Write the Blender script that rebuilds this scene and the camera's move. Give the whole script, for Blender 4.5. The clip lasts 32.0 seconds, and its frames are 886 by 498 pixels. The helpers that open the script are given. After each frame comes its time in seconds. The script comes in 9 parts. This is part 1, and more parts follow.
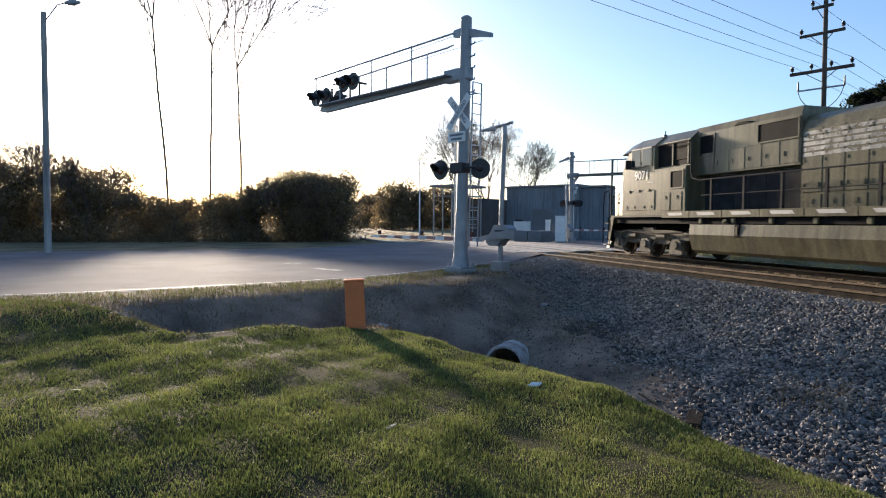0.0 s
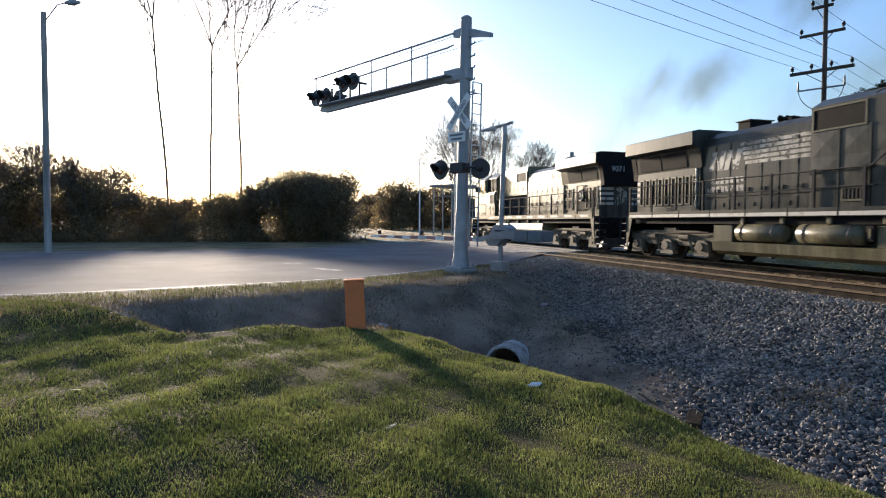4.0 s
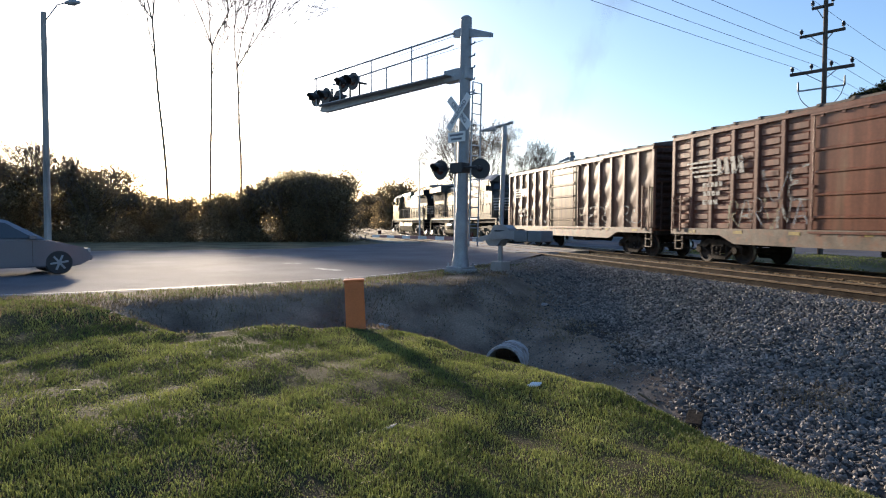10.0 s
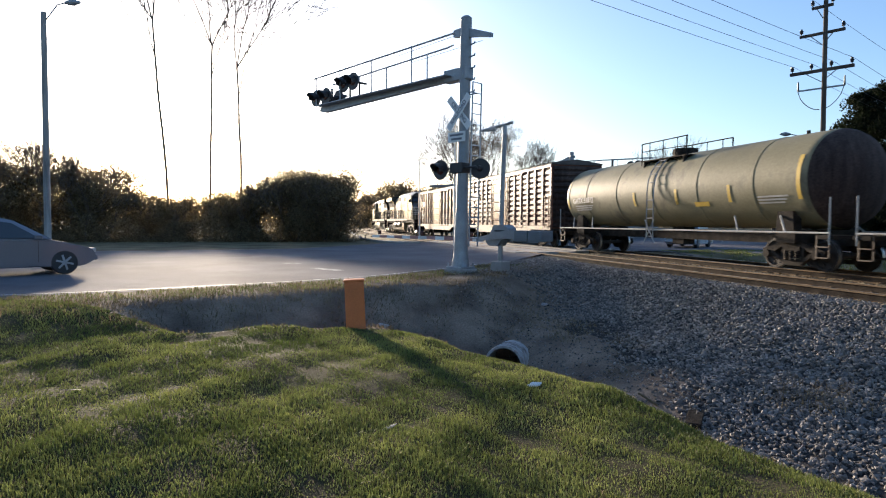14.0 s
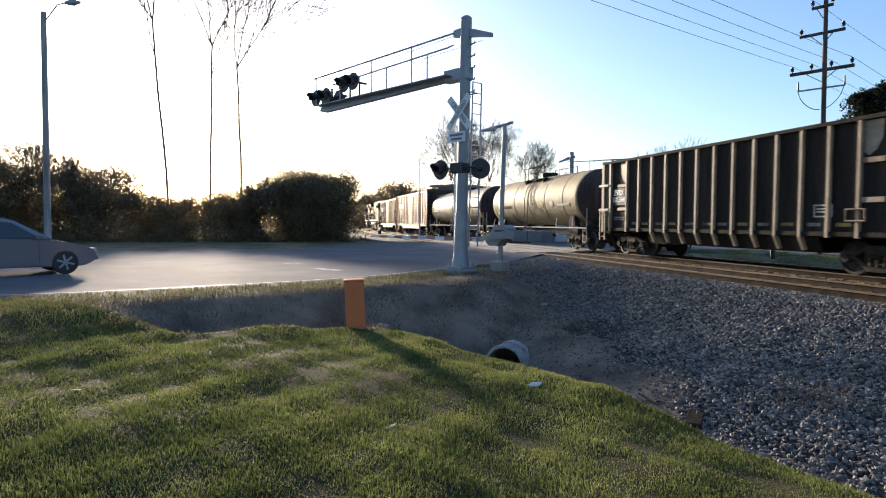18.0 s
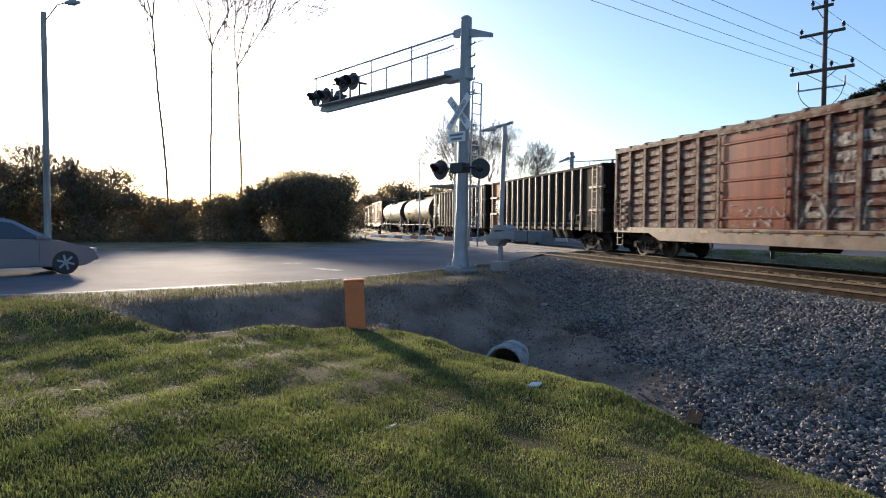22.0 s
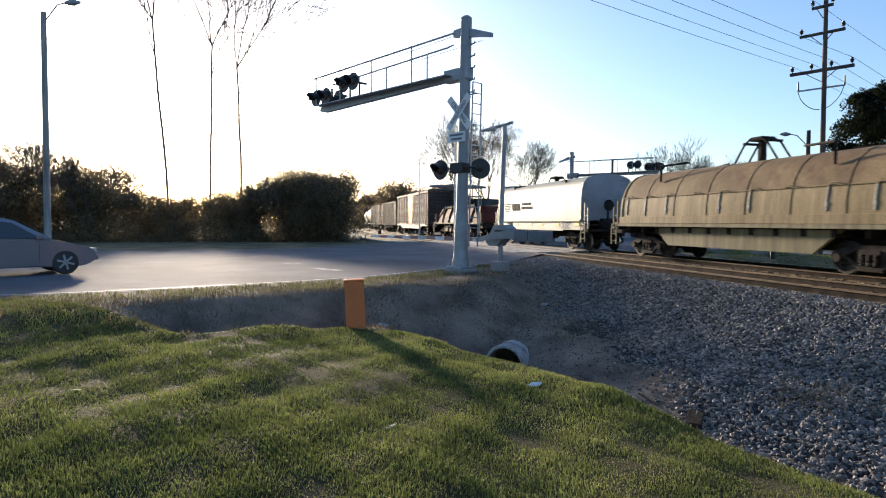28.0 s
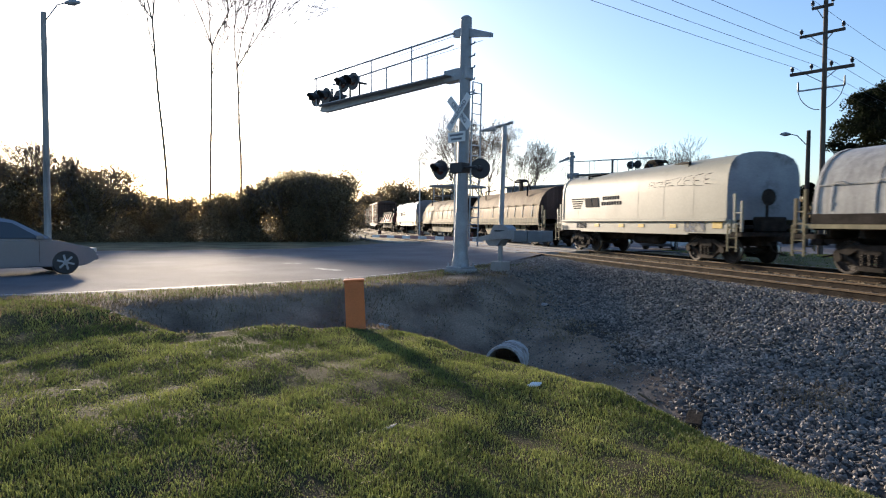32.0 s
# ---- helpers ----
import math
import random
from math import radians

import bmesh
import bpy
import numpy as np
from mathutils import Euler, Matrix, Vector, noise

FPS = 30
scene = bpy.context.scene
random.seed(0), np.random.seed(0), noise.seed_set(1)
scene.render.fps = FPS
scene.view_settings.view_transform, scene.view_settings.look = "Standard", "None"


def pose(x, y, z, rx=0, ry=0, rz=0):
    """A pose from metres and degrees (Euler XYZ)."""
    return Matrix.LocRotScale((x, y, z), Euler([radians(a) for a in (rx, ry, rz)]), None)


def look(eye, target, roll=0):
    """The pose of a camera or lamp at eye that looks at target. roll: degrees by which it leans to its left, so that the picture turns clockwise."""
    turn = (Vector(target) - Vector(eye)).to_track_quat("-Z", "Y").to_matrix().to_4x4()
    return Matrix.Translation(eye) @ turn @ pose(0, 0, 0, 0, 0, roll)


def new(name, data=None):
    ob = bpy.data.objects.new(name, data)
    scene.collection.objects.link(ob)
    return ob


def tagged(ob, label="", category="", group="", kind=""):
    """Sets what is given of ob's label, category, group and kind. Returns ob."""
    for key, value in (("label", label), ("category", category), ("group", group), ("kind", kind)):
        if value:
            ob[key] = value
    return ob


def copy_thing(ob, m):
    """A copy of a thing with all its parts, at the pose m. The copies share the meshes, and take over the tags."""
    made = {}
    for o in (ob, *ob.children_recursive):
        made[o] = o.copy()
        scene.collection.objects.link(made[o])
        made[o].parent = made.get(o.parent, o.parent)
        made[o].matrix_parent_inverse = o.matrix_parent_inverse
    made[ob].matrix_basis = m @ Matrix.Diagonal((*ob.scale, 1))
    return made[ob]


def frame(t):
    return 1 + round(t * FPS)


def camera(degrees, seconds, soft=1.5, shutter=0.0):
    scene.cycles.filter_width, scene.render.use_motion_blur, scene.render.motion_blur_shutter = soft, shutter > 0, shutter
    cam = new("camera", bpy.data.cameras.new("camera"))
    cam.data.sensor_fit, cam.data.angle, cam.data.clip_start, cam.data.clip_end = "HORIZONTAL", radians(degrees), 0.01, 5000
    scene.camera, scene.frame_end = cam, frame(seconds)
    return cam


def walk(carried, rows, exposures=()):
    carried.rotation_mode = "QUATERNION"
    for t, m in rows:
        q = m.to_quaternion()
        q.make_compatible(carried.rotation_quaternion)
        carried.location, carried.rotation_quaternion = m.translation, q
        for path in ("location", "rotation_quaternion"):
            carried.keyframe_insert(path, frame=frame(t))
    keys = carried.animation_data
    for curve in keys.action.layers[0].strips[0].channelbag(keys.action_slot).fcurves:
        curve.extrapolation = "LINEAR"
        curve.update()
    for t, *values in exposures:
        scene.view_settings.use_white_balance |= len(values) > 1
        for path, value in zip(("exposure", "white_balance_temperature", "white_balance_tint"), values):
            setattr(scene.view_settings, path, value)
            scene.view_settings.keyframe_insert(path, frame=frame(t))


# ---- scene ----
# Track-aligned world: +y runs along the rails away from the viewer, +x to the right, z = 0 at the top of the rail.
cam = camera(72.5, 32.0, soft=1.1, shutter=0.3)
EYE = (0.0, 0.0, 1.35)
YAW, PITCH, ROLL = 15.06, -2.5, 0.3
CAM_POSE = look(EYE, (math.sin(radians(YAW)), math.cos(radians(YAW)), 1.35 + math.tan(radians(PITCH))), ROLL)
walk(cam, [(0.0, CAM_POSE), (32.0, CAM_POSE)], exposures=[(0.0, 1.22, 5950, 16), (32.0, 1.22, 5950, 16)])

# ---- light ----
SUN_AZ, SUN_EL = -8.8, 8.8      # degrees from +y (negative: towards -x), degrees up
world = bpy.data.worlds.new("sky")
scene.world = world
world.use_nodes = True
wn = world.node_tree
sky = wn.nodes.new("ShaderNodeTexSky")
sky.sky_type = "NISHITA"
sky.sun_disc = False
sky.sun_elevation = radians(SUN_EL)
sky.sun_rotation = radians(SUN_AZ)
sky.altitude = 200
sky.air_density, sky.dust_density, sky.ozone_density = 1.0, 1.4, 2.6
bg = wn.nodes["Background"]
bg.inputs["Strength"].default_value = 0.122
wn.links.new(sky.outputs[0], bg.inputs[0])
sun_data = bpy.data.lights.new("sun", "SUN")
sun_data.energy, sun_data.angle, sun_data.color = 5.0, radians(4.0), (1.0, 0.81, 0.55)
sun = new("sun", sun_data)
sd = Vector((math.sin(radians(SUN_AZ)) * math.cos(radians(SUN_EL)), math.cos(radians(SUN_AZ)) * math.cos(radians(SUN_EL)), math.sin(radians(SUN_EL))))
sun.matrix_world = look(tuple(sd * 200), (0, 0, 0))


# ---- materials ----
def material(name, color, rough=0.8, metal=0.0, vary=0.25, scale=3.0, fine=40.0, bump=0.2, tint=None, spec=0.5, dirt=None, dirt_amount=0.0, dirt_scale=0.8, per_object=0.0, per_island=0.0, streak=False, coord="Object"):
    """Base colour broken up at two scales, a stain layer with its own shape, fine relief."""
    m = bpy.data.materials.new(name)
    m.use_nodes = True
    nt = m.node_tree
    N, L = nt.nodes, nt.links
    b = N["Principled BSDF"]
    b.inputs["Roughness"].default_value = rough
    b.inputs["Metallic"].default_value = metal
    b.inputs["Specular IOR Level"].default_value = spec
    tc = N.new("ShaderNodeTexCoord")
    mp = N.new("ShaderNodeMapping")
    L.new(tc.outputs[coord], mp.inputs["Vector"])
    if streak:
        mp.inputs["Scale"].default_value = (1.0, 1.0, 0.12)
    n1 = N.new("ShaderNodeTexNoise")
    n1.inputs["Scale"].default_value, n1.inputs["Detail"].default_value = scale, 6
    n2 = N.new("ShaderNodeTexNoise")
    n2.inputs["Scale"].default_value, n2.inputs["Detail"].default_value = fine, 3
    L.new(mp.outputs[0], n1.inputs["Vector"])
    L.new(tc.outputs[coord], n2.inputs["Vector"])
    ramp = N.new("ShaderNodeValToRGB")
    c = Vector(color)
    t2 = Vector(tint) if tint else c * (1 + vary)
    ramp.color_ramp.elements[0].position, ramp.color_ramp.elements[1].position = 0.32, 0.68
    ramp.color_ramp.elements[0].color = (*(c * (1 - vary)), 1)
    ramp.color_ramp.elements[1].color = (*t2, 1)
    L.new(n1.outputs["Fac"], ramp.inputs[0])
    mix = N.new("ShaderNodeMix")
    mix.data_type, mix.blend_type = "RGBA", "OVERLAY"
    mix.inputs["Factor"].default_value = min(1.0, vary * 1.6)
    L.new(ramp.outputs[0], mix.inputs["A"])
    L.new(n2.outputs["Fac"], mix.inputs["B"])
    out = mix.outputs["Result"]
    if dirt:
        n3 = N.new("ShaderNodeTexNoise")
        n3.inputs["Scale"].default_value, n3.inputs["Detail"].default_value, n3.inputs["Roughness"].default_value = dirt_scale, 8, 0.65
        L.new(mp.outputs[0], n3.inputs["Vector"])
        r3 = N.new("ShaderNodeValToRGB")
        r3.color_ramp.elements[0].position, r3.color_ramp.elements[1].position = 0.62 - 0.3 * dirt_amount, 0.78 - 0.25 * dirt_amount
        L.new(n3.outputs["Fac"], r3.inputs[0])
        m3 = N.new("ShaderNodeMix")
        m3.data_type = "RGBA"
        L.new(r3.outputs[0], m3.inputs["Factor"])
        L.new(out, m3.inputs["A"])
        m3.inputs["B"].default_value = (*dirt, 1)
        out = m3.outputs["Result"]
    if streak:
        mp2 = N.new("ShaderNodeMapping")
        mp2.inputs["Scale"].default_value = (1.0, 1.0, 0.07)
        L.new(tc.outputs[coord], mp2.inputs["Vector"])
        n4 = N.new("ShaderNodeTexNoise")
        n4.inputs["Scale"].default_value, n4.inputs["Detail"].default_value, n4.inputs["Roughness"].default_value = 5.0, 5, 0.7
        L.new(mp2.outputs[0], n4.inputs["Vector"])
        mr4 = N.new("ShaderNodeMapRange")
        mr4.inputs["From Min"].default_value, mr4.inputs["From Max"].default_value = 0.3, 0.7
        mr4.inputs["To Min"].default_value, mr4.inputs["To Max"].default_value = 0.62, 1.3
        L.new(n4.outputs["Fac"], mr4.inputs["Value"])
        v4 = N.new("ShaderNodeVectorMath")
        v4.operation = "SCALE"
        L.new(out, v4.inputs[0])
        L.new(mr4.outputs[0], v4.inputs["Scale"])
        out = v4.outputs[0]
    if per_object or per_island:
        src = N.new("ShaderNodeObjectInfo").outputs["Random"] if per_object else N.new("ShaderNodeNewGeometry").outputs["Random Per Island"]
        amt = per_object or per_island
        mr = N.new("ShaderNodeMapRange")
        mr.inputs["To Min"].default_value, mr.inputs["To Max"].default_value = 1 - amt, 1 + amt
        L.new(src, mr.inputs["Value"])
        mm = N.new("ShaderNodeVectorMath")
        mm.operation = "SCALE"
        L.new(out, mm.inputs[0])
        L.new(mr.outputs[0], mm.inputs["Scale"])
        out = mm.outputs[0]
    L.new(out, b.inputs["Base Color"])
    if bump:
        bp = N.new("ShaderNodeBump")
        bp.inputs["Strength"].default_value, bp.inputs["Distance"].default_value = bump, 0.02
        L.new(n2.outputs["Fac"], bp.inputs["Height"])
        L.new(bp.outputs[0], b.inputs["Normal"])
    return m


def glowing(name, color, strength):
    m = bpy.data.materials.new(name)
    m.use_nodes = True
    b = m.node_tree.nodes["Principled BSDF"]
    b.inputs["Base Color"].default_value = (*color, 1)
    b.inputs["Emission Color"].default_value = (*color, 1)
    b.inputs["Emission Strength"].default_value = strength
    b.inputs["Roughness"].default_value = 0.2
    return m


def leaf_material(name, color, tint, rough=0.6, through_leaf=0.4):
    m = material(name, color, rough, vary=0.3, scale=0.6, fine=6, bump=0, tint=tint, spec=0.25, per_island=0.35)
    nt = m.node_tree
    b = nt.nodes["Principled BSDF"]
    tr = nt.nodes.new("ShaderNodeBsdfTranslucent")
    mx = nt.nodes.new("ShaderNodeMixShader")
    mx.inputs[0].default_value = through_leaf
    src = b.inputs["Base Color"].links[0].from_socket
    nt.links.new(src, tr.inputs["Color"])
    nt.links.new(b.outputs[0], mx.inputs[1])
    nt.links.new(tr.outputs[0], mx.inputs[2])
    nt.links.new(mx.outputs[0], nt.nodes["Material Output"].inputs["Surface"])
    return m


M_SOIL = material("soil", (0.195, 0.148, 0.112), 0.95, vary=0.35, scale=1.2, fine=30, bump=0.6, tint=(0.29, 0.225, 0.165), spec=0.12)
M_GRASSBLADE = leaf_material("grass_blade", (0.108, 0.146, 0.036), (0.222, 0.245, 0.074))
M_DRYBLADE = leaf_material("dry_blade", (0.15, 0.118, 0.068), (0.23, 0.185, 0.105))
M_ASPHALT = material("asphalt", (0.165, 0.155, 0.162), 0.92, vary=0.18, scale=0.35, fine=60, bump=0.35, tint=(0.2, 0.193, 0.2), dirt=(0.11, 0.104, 0.104), dirt_amount=0.25, dirt_scale=0.25, spec=0.08)
M_LINE = material("road_paint", (0.42, 0.42, 0.40), 0.7, vary=0.2, scale=4, dirt=(0.13, 0.13, 0.13), dirt_amount=0.75, dirt_scale=2.2)
M_STONE = material("ballast_stone", (0.125, 0.107, 0.090), 0.6, vary=0.3, scale=4, fine=30, bump=0.4, tint=(0.205, 0.180, 0.153), per_island=0.75, spec=0.5)
M_STONE_ONE = material("ballast_stone_single", (0.14, 0.122, 0.104), 0.6, vary=0.25, scale=4, fine=30, bump=0.4, tint=(0.20, 0.19, 0.18), per_object=0.6, spec=0.3)
M_STONE_TAN = material("dusty_ballast_stone", (0.30, 0.22, 0.125), 0.75, vary=0.3, scale=4, fine=30, bump=0.4, tint=(0.42, 0.32, 0.19), per_island=0.5, spec=0.2)
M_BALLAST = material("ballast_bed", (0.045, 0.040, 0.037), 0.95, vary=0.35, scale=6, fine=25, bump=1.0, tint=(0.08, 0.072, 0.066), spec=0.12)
M_RAIL = material("rail_steel", (0.17, 0.115, 0.066), 0.7, metal=0.2, vary=0.25, scale=2, fine=40, tint=(0.22, 0.15, 0.085), spec=0.15)
# rail web coloured dark for the shade under the rail head
M_WEBSHADE = material("rail_web_shade", (0.035, 0.026, 0.02), 0.85, vary=0.3, scale=3, fine=40, tint=(0.06, 0.045, 0.032), spec=0.08)
M_RAILTOP = material("rail_head", (0.3, 0.26, 0.215), 0.36, metal=1.0, vary=0.12, scale=2)
M_TIE = material("wooden_tie", (0.10, 0.076, 0.05), 0.9, vary=0.35, scale=3, fine=25, bump=0.6, tint=(0.17, 0.13, 0.085), per_object=0.3, spec=0.06)
M_BOARD = material("dark_board", (0.035, 0.028, 0.022), 0.9, vary=0.35, scale=3, fine=25, bump=0.5, tint=(0.07, 0.055, 0.04), spec=0.06)
M_CONCRETE = material("concrete", (0.30, 0.29, 0.275), 0.85, vary=0.15, scale=1.5, fine=40, bump=0.3, dirt=(0.22, 0.2, 0.18), dirt_amount=0.3)
M_GALV = material("galvanised_steel", (0.30, 0.315, 0.33), 0.5, metal=0.4, vary=0.15, scale=4, fine=30, bump=0.1)
M_MASTPAINT = material("mast_paint", (0.26, 0.275, 0.29), 0.5, metal=0.2, vary=0.12, scale=3, fine=30, bump=0.1, dirt=(0.3, 0.3, 0.3), dirt_amount=0.2)
M_WHITE = material("white_paint", (0.72, 0.72, 0.70), 0.55, vary=0.08, scale=2, bump=0.05, dirt=(0.45, 0.42, 0.38), dirt_amount=0.2)
M_BLACK = material("black_paint", (0.025, 0.025, 0.027), 0.5, vary=0.2, scale=2, bump=0.1)
M_SIGNINK = material("sign_ink", (0.035, 0.035, 0.04), 0.8, vary=0.1, bump=0, spec=0.05)
M_ORANGE = material("orange_plastic", (0.62, 0.17, 0.045), 0.5, vary=0.12, scale=2, bump=0.1, dirt=(0.35, 0.14, 0.06), dirt_amount=0.25, dirt_scale=2)
M_WORNINK = material("worn_sign_ink", (0.20, 0.21, 0.23), 0.8, vary=0.3, scale=6, bump=0, spec=0.1)
M_REDPAINT = material("red_paint", (0.55, 0.05, 0.04), 0.5, vary=0.1, bump=0)
M_BARK = material("bark", (0.11, 0.085, 0.065), 0.95, vary=0.3, scale=4, fine=30, bump=0.8, tint=(0.19, 0.15, 0.12))
# pole wood lightened to grey, as the glare round it washes it out
M_GREYPOLE = material("glare_paled_pole", (0.30, 0.285, 0.265), 0.9, vary=0.2, scale=3, fine=30, bump=0.4, streak=True)
M_WOODPOLE = material("treated_pole", (0.085, 0.065, 0.05), 0.9, vary=0.3, scale=3, fine=30, bump=0.5, streak=True)
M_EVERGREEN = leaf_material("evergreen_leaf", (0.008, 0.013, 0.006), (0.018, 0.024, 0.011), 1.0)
M_BUDS = leaf_material("bud_twigs", (0.13, 0.085, 0.05), (0.2, 0.14, 0.08))
M_SCRUB = leaf_material("scrub_leaf", (0.165, 0.128, 0.075), (0.27, 0.21, 0.12), 0.9, 0.55)
M_GLASS = material("dark_glass", (0.03, 0.035, 0.04), 0.06, vary=0.05, bump=0, spec=0.8)


# ---- mesh tools ----
def thing(name, label, category, group="", m=None, kind=""):
    ob = new(name)
    ob.empty_display_size = 0.3
    if m is not None:
        ob.matrix_basis = m
    return tagged(ob, label, category, group, kind)


def finish(name, bm, mat, smooth=False):
    me = bpy.data.meshes.new(name)
    bm.normal_update()
    for e in bm.edges:      # hard corners stay hard under smooth shading
        if len(e.link_faces) == 2 and e.calc_face_angle(0.0) > 0.7:
            e.smooth = False
    bm.to_mesh(me)
    bm.free()
    for one in (mat if isinstance(mat, (list, tuple)) else (mat,)):
        me.materials.append(one)
    if smooth:
        me.polygons.foreach_set("use_smooth", [True] * len(me.polygons))
    return me


def part(name, bm, mat, parent, label="", m=None, smooth=False):
    ob = new(name, finish(name, bm, mat, smooth))
    ob.parent = parent
    if m is not None:
        ob.matrix_basis = m
    return tagged(ob, label)


def mesh_thing(name, bm, mat, label, category, group="", kind="", smooth=False, m=None):
    ob = new(name, finish(name, bm, mat, smooth))
    if m is not None:
        ob.matrix_basis = m
    return tagged(ob, label, category, group, kind)


def box(bm, x0, x1, y0, y1, z0, z1, bev=0.0, mi=0):
    vs = [bm.verts.new((x, y, z)) for z in (z0, z1) for y in (y0, y1) for x in (x0, x1)]
    fs = [bm.faces.new([vs[i] for i in q]) for q in ((0, 2, 3, 1), (4, 5, 7, 6), (0, 1, 5, 4), (2, 6, 7, 3), (0, 4, 6, 2), (1, 3, 7, 5))]
    for f in fs:
        f.material_index = mi
    if bev > 0:
        r = bmesh.ops.bevel(bm, geom=list({e for f in fs for e in f.edges}), offset=bev, segments=1, affect="EDGES", profile=0.5)
        for f in r["faces"]:
            f.material_index = mi
    return bm


def rod(bm, a, b, r, seg=8, r2=None, caps=True, mi=0):
    a, b = Vector(a), Vector(b)
    d = (b - a).normalized()
    u = d.orthogonal().normalized()
    if abs(d.z) > 0.99:
        u = Vector((1, 0, 0))
    v = d.cross(u)
    r2 = r if r2 is None else r2
    rings = []
    for p, q in ((a, r), (b, r2)):
        rings.append([bm.verts.new(p + (u * math.cos(2 * math.pi * i / seg) + v * math.sin(2 * math.pi * i / seg)) * q) for i in range(seg)])
    for i in range(seg):
        bm.faces.new((rings[0][i], rings[0][(i + 1) % seg], rings[1][(i + 1) % seg], rings[1][i])).material_index = mi
    if caps:
        bm.faces.new(rings[0][::-1]).material_index = mi
        bm.faces.new(rings[1]).material_index = mi
    return bm


def pipe(bm, pts, r, seg=6):
    """A bent tube through the points, in one piece."""
    P = [Vector(p) for p in pts]
    u, prev = None, None
    for i, p in enumerate(P):
        a = (p - P[i - 1]).normalized() if i else (P[1] - p).normalized()
        b = (P[i + 1] - p).normalized() if i + 1 < len(P) else a
        t = (a + b)
        t = t.normalized() if t.length > 0.05 else a
        u = t.orthogonal().normalized() if u is None else (u - t * u.dot(t))
        u = u.normalized() if u.length > 0.01 else t.orthogonal().normalized()
        v = t.cross(u)
        k = 1.0 / max(0.6, a.dot(t))
        ring = [bm.verts.new(p + (u * math.cos(2 * math.pi * j / seg) + v * math.sin(2 * math.pi * j / seg)) * r * (k if 0 < i < len(P) - 1 else 1)) for j in range(seg)]
        if prev:
            for j in range(seg):
                bm.faces.new((prev[j], prev[(j + 1) % seg], ring[(j + 1) % seg], ring[j]))
        else:
            bm.faces.new(ring[::-1])
        prev = ring
    bm.faces.new(prev)
    return bm


def lathe(bm, prof, axis="y", seg=24, mi=0, centre=(0, 0, 0)):
    """prof: (along, radius) pairs round an axis through centre."""
    cx, cy, cz = centre
    rings = []
    for s, r in prof:
        ring = []
        for i in range(seg):
            c, k = math.cos(2 * math.pi * i / seg) * r, math.sin(2 * math.pi * i / seg) * r
            p = {"y": (c, s, k), "x": (s, c, k), "z": (c, k, s)}[axis]
            ring.append(bm.verts.new((p[0] + cx, p[1] + cy, p[2] + cz)))
        rings.append(ring)
    for a, b in zip(rings, rings[1:]):
        for i in range(seg):
            bm.faces.new((a[i], a[(i + 1) % seg], b[(i + 1) % seg], b[i])).material_index = mi
    bm.faces.new(rings[0]).material_index = mi
    bm.faces.new(rings[-1][::-1]).material_index = mi
    bmesh.ops.recalc_face_normals(bm, faces=bm.faces[:])
    return bm


def extrude(bm, prof, y0, y1, axis="y", mi=0):
    """A closed profile of (x, z) pairs carried from y0 to y1 (or (y, z) pairs along x)."""
    def at(p, s):
        return (p[0], s, p[1]) if axis == "y" else (s, p[0], p[1])
    a = [bm.verts.new(at(p, y0)) for p in prof]
    b = [bm.verts.new(at(p, y1)) for p in prof]
    n = len(prof)
    fs = [bm.faces.new((a[i], a[(i + 1) % n], b[(i + 1) % n], b[i])) for i in range(n)]
    fs += [bm.faces.new(a[::-1]), bm.faces.new(b)]
    for f in fs:
        f.material_index = mi
    bmesh.ops.recalc_face_normals(bm, faces=fs)
    return bm


def B():
    return bmesh.new()


def sheet(name, X, Y, Z, mat, smooth=True):
    """A grid mesh from 2D arrays."""
    ny, nx = X.shape
    co = np.stack([X, Y, Z], -1).reshape(-1, 3)
    i = np.arange(ny * nx).reshape(ny, nx)
    q = np.stack([i[:-1, :-1], i[:-1, 1:], i[1:, 1:], i[1:, :-1]], -1).reshape(-1, 4)
    me = bpy.data.meshes.new(name)
    me.from_pydata(co.tolist(), [], q.tolist())
    me.materials.append(mat)
    if smooth:
        me.polygons.foreach_set("use_smooth", [True] * len(me.polygons))
    return new(name, me)


def words(text, size, mat, parent, m, name="lettering", depth=0.004, label="", align="CENTER", shear=0.0, bold=0.0):
    cu = bpy.data.curves.new(name, "FONT")
    cu.body, cu.size, cu.extrude, cu.align_x, cu.align_y, cu.shear, cu.offset = text, size, depth, align, "CENTER", shear, bold
    tmp = bpy.data.objects.new(name, cu)
    scene.collection.objects.link(tmp)
    dg = bpy.context.evaluated_depsgraph_get()
    me = bpy.data.meshes.new_from_object(tmp.evaluated_get(dg))
    me.name = name
    bpy.data.objects.remove(tmp)
    bpy.data.curves.remove(cu)
    me.materials.clear()
    me.materials.append(mat)
    ob = new(name, me)
    ob.parent = parent
    ob.matrix_basis = m
    return tagged(ob, label)


# ---- ground ----
def sstep(a, b, v):
    u = np.clip((v - a) / (b - a), 0, 1)
    return u * u * (3 - 2 * u)


def near_edge(x):
    """Edge of the road on the viewer's side, flaring out towards the crossing."""
    ex = [-60, -8, -5.3, -3.9, -2.4, 0.25, 1.5, 2.7, 5.1, 6.4, 8.0, 10, 12, 13]
    ey = [6.75, 12.95, 13.25, 13.47, 13.91, 14.89, 15.48, 16.2, 18.3, 19.6, 21.0, 23.25, 25.95, 27.2]
    return np.interp(x, ex, ey) - 0.9 * np.maximum(0, x - 18.5)


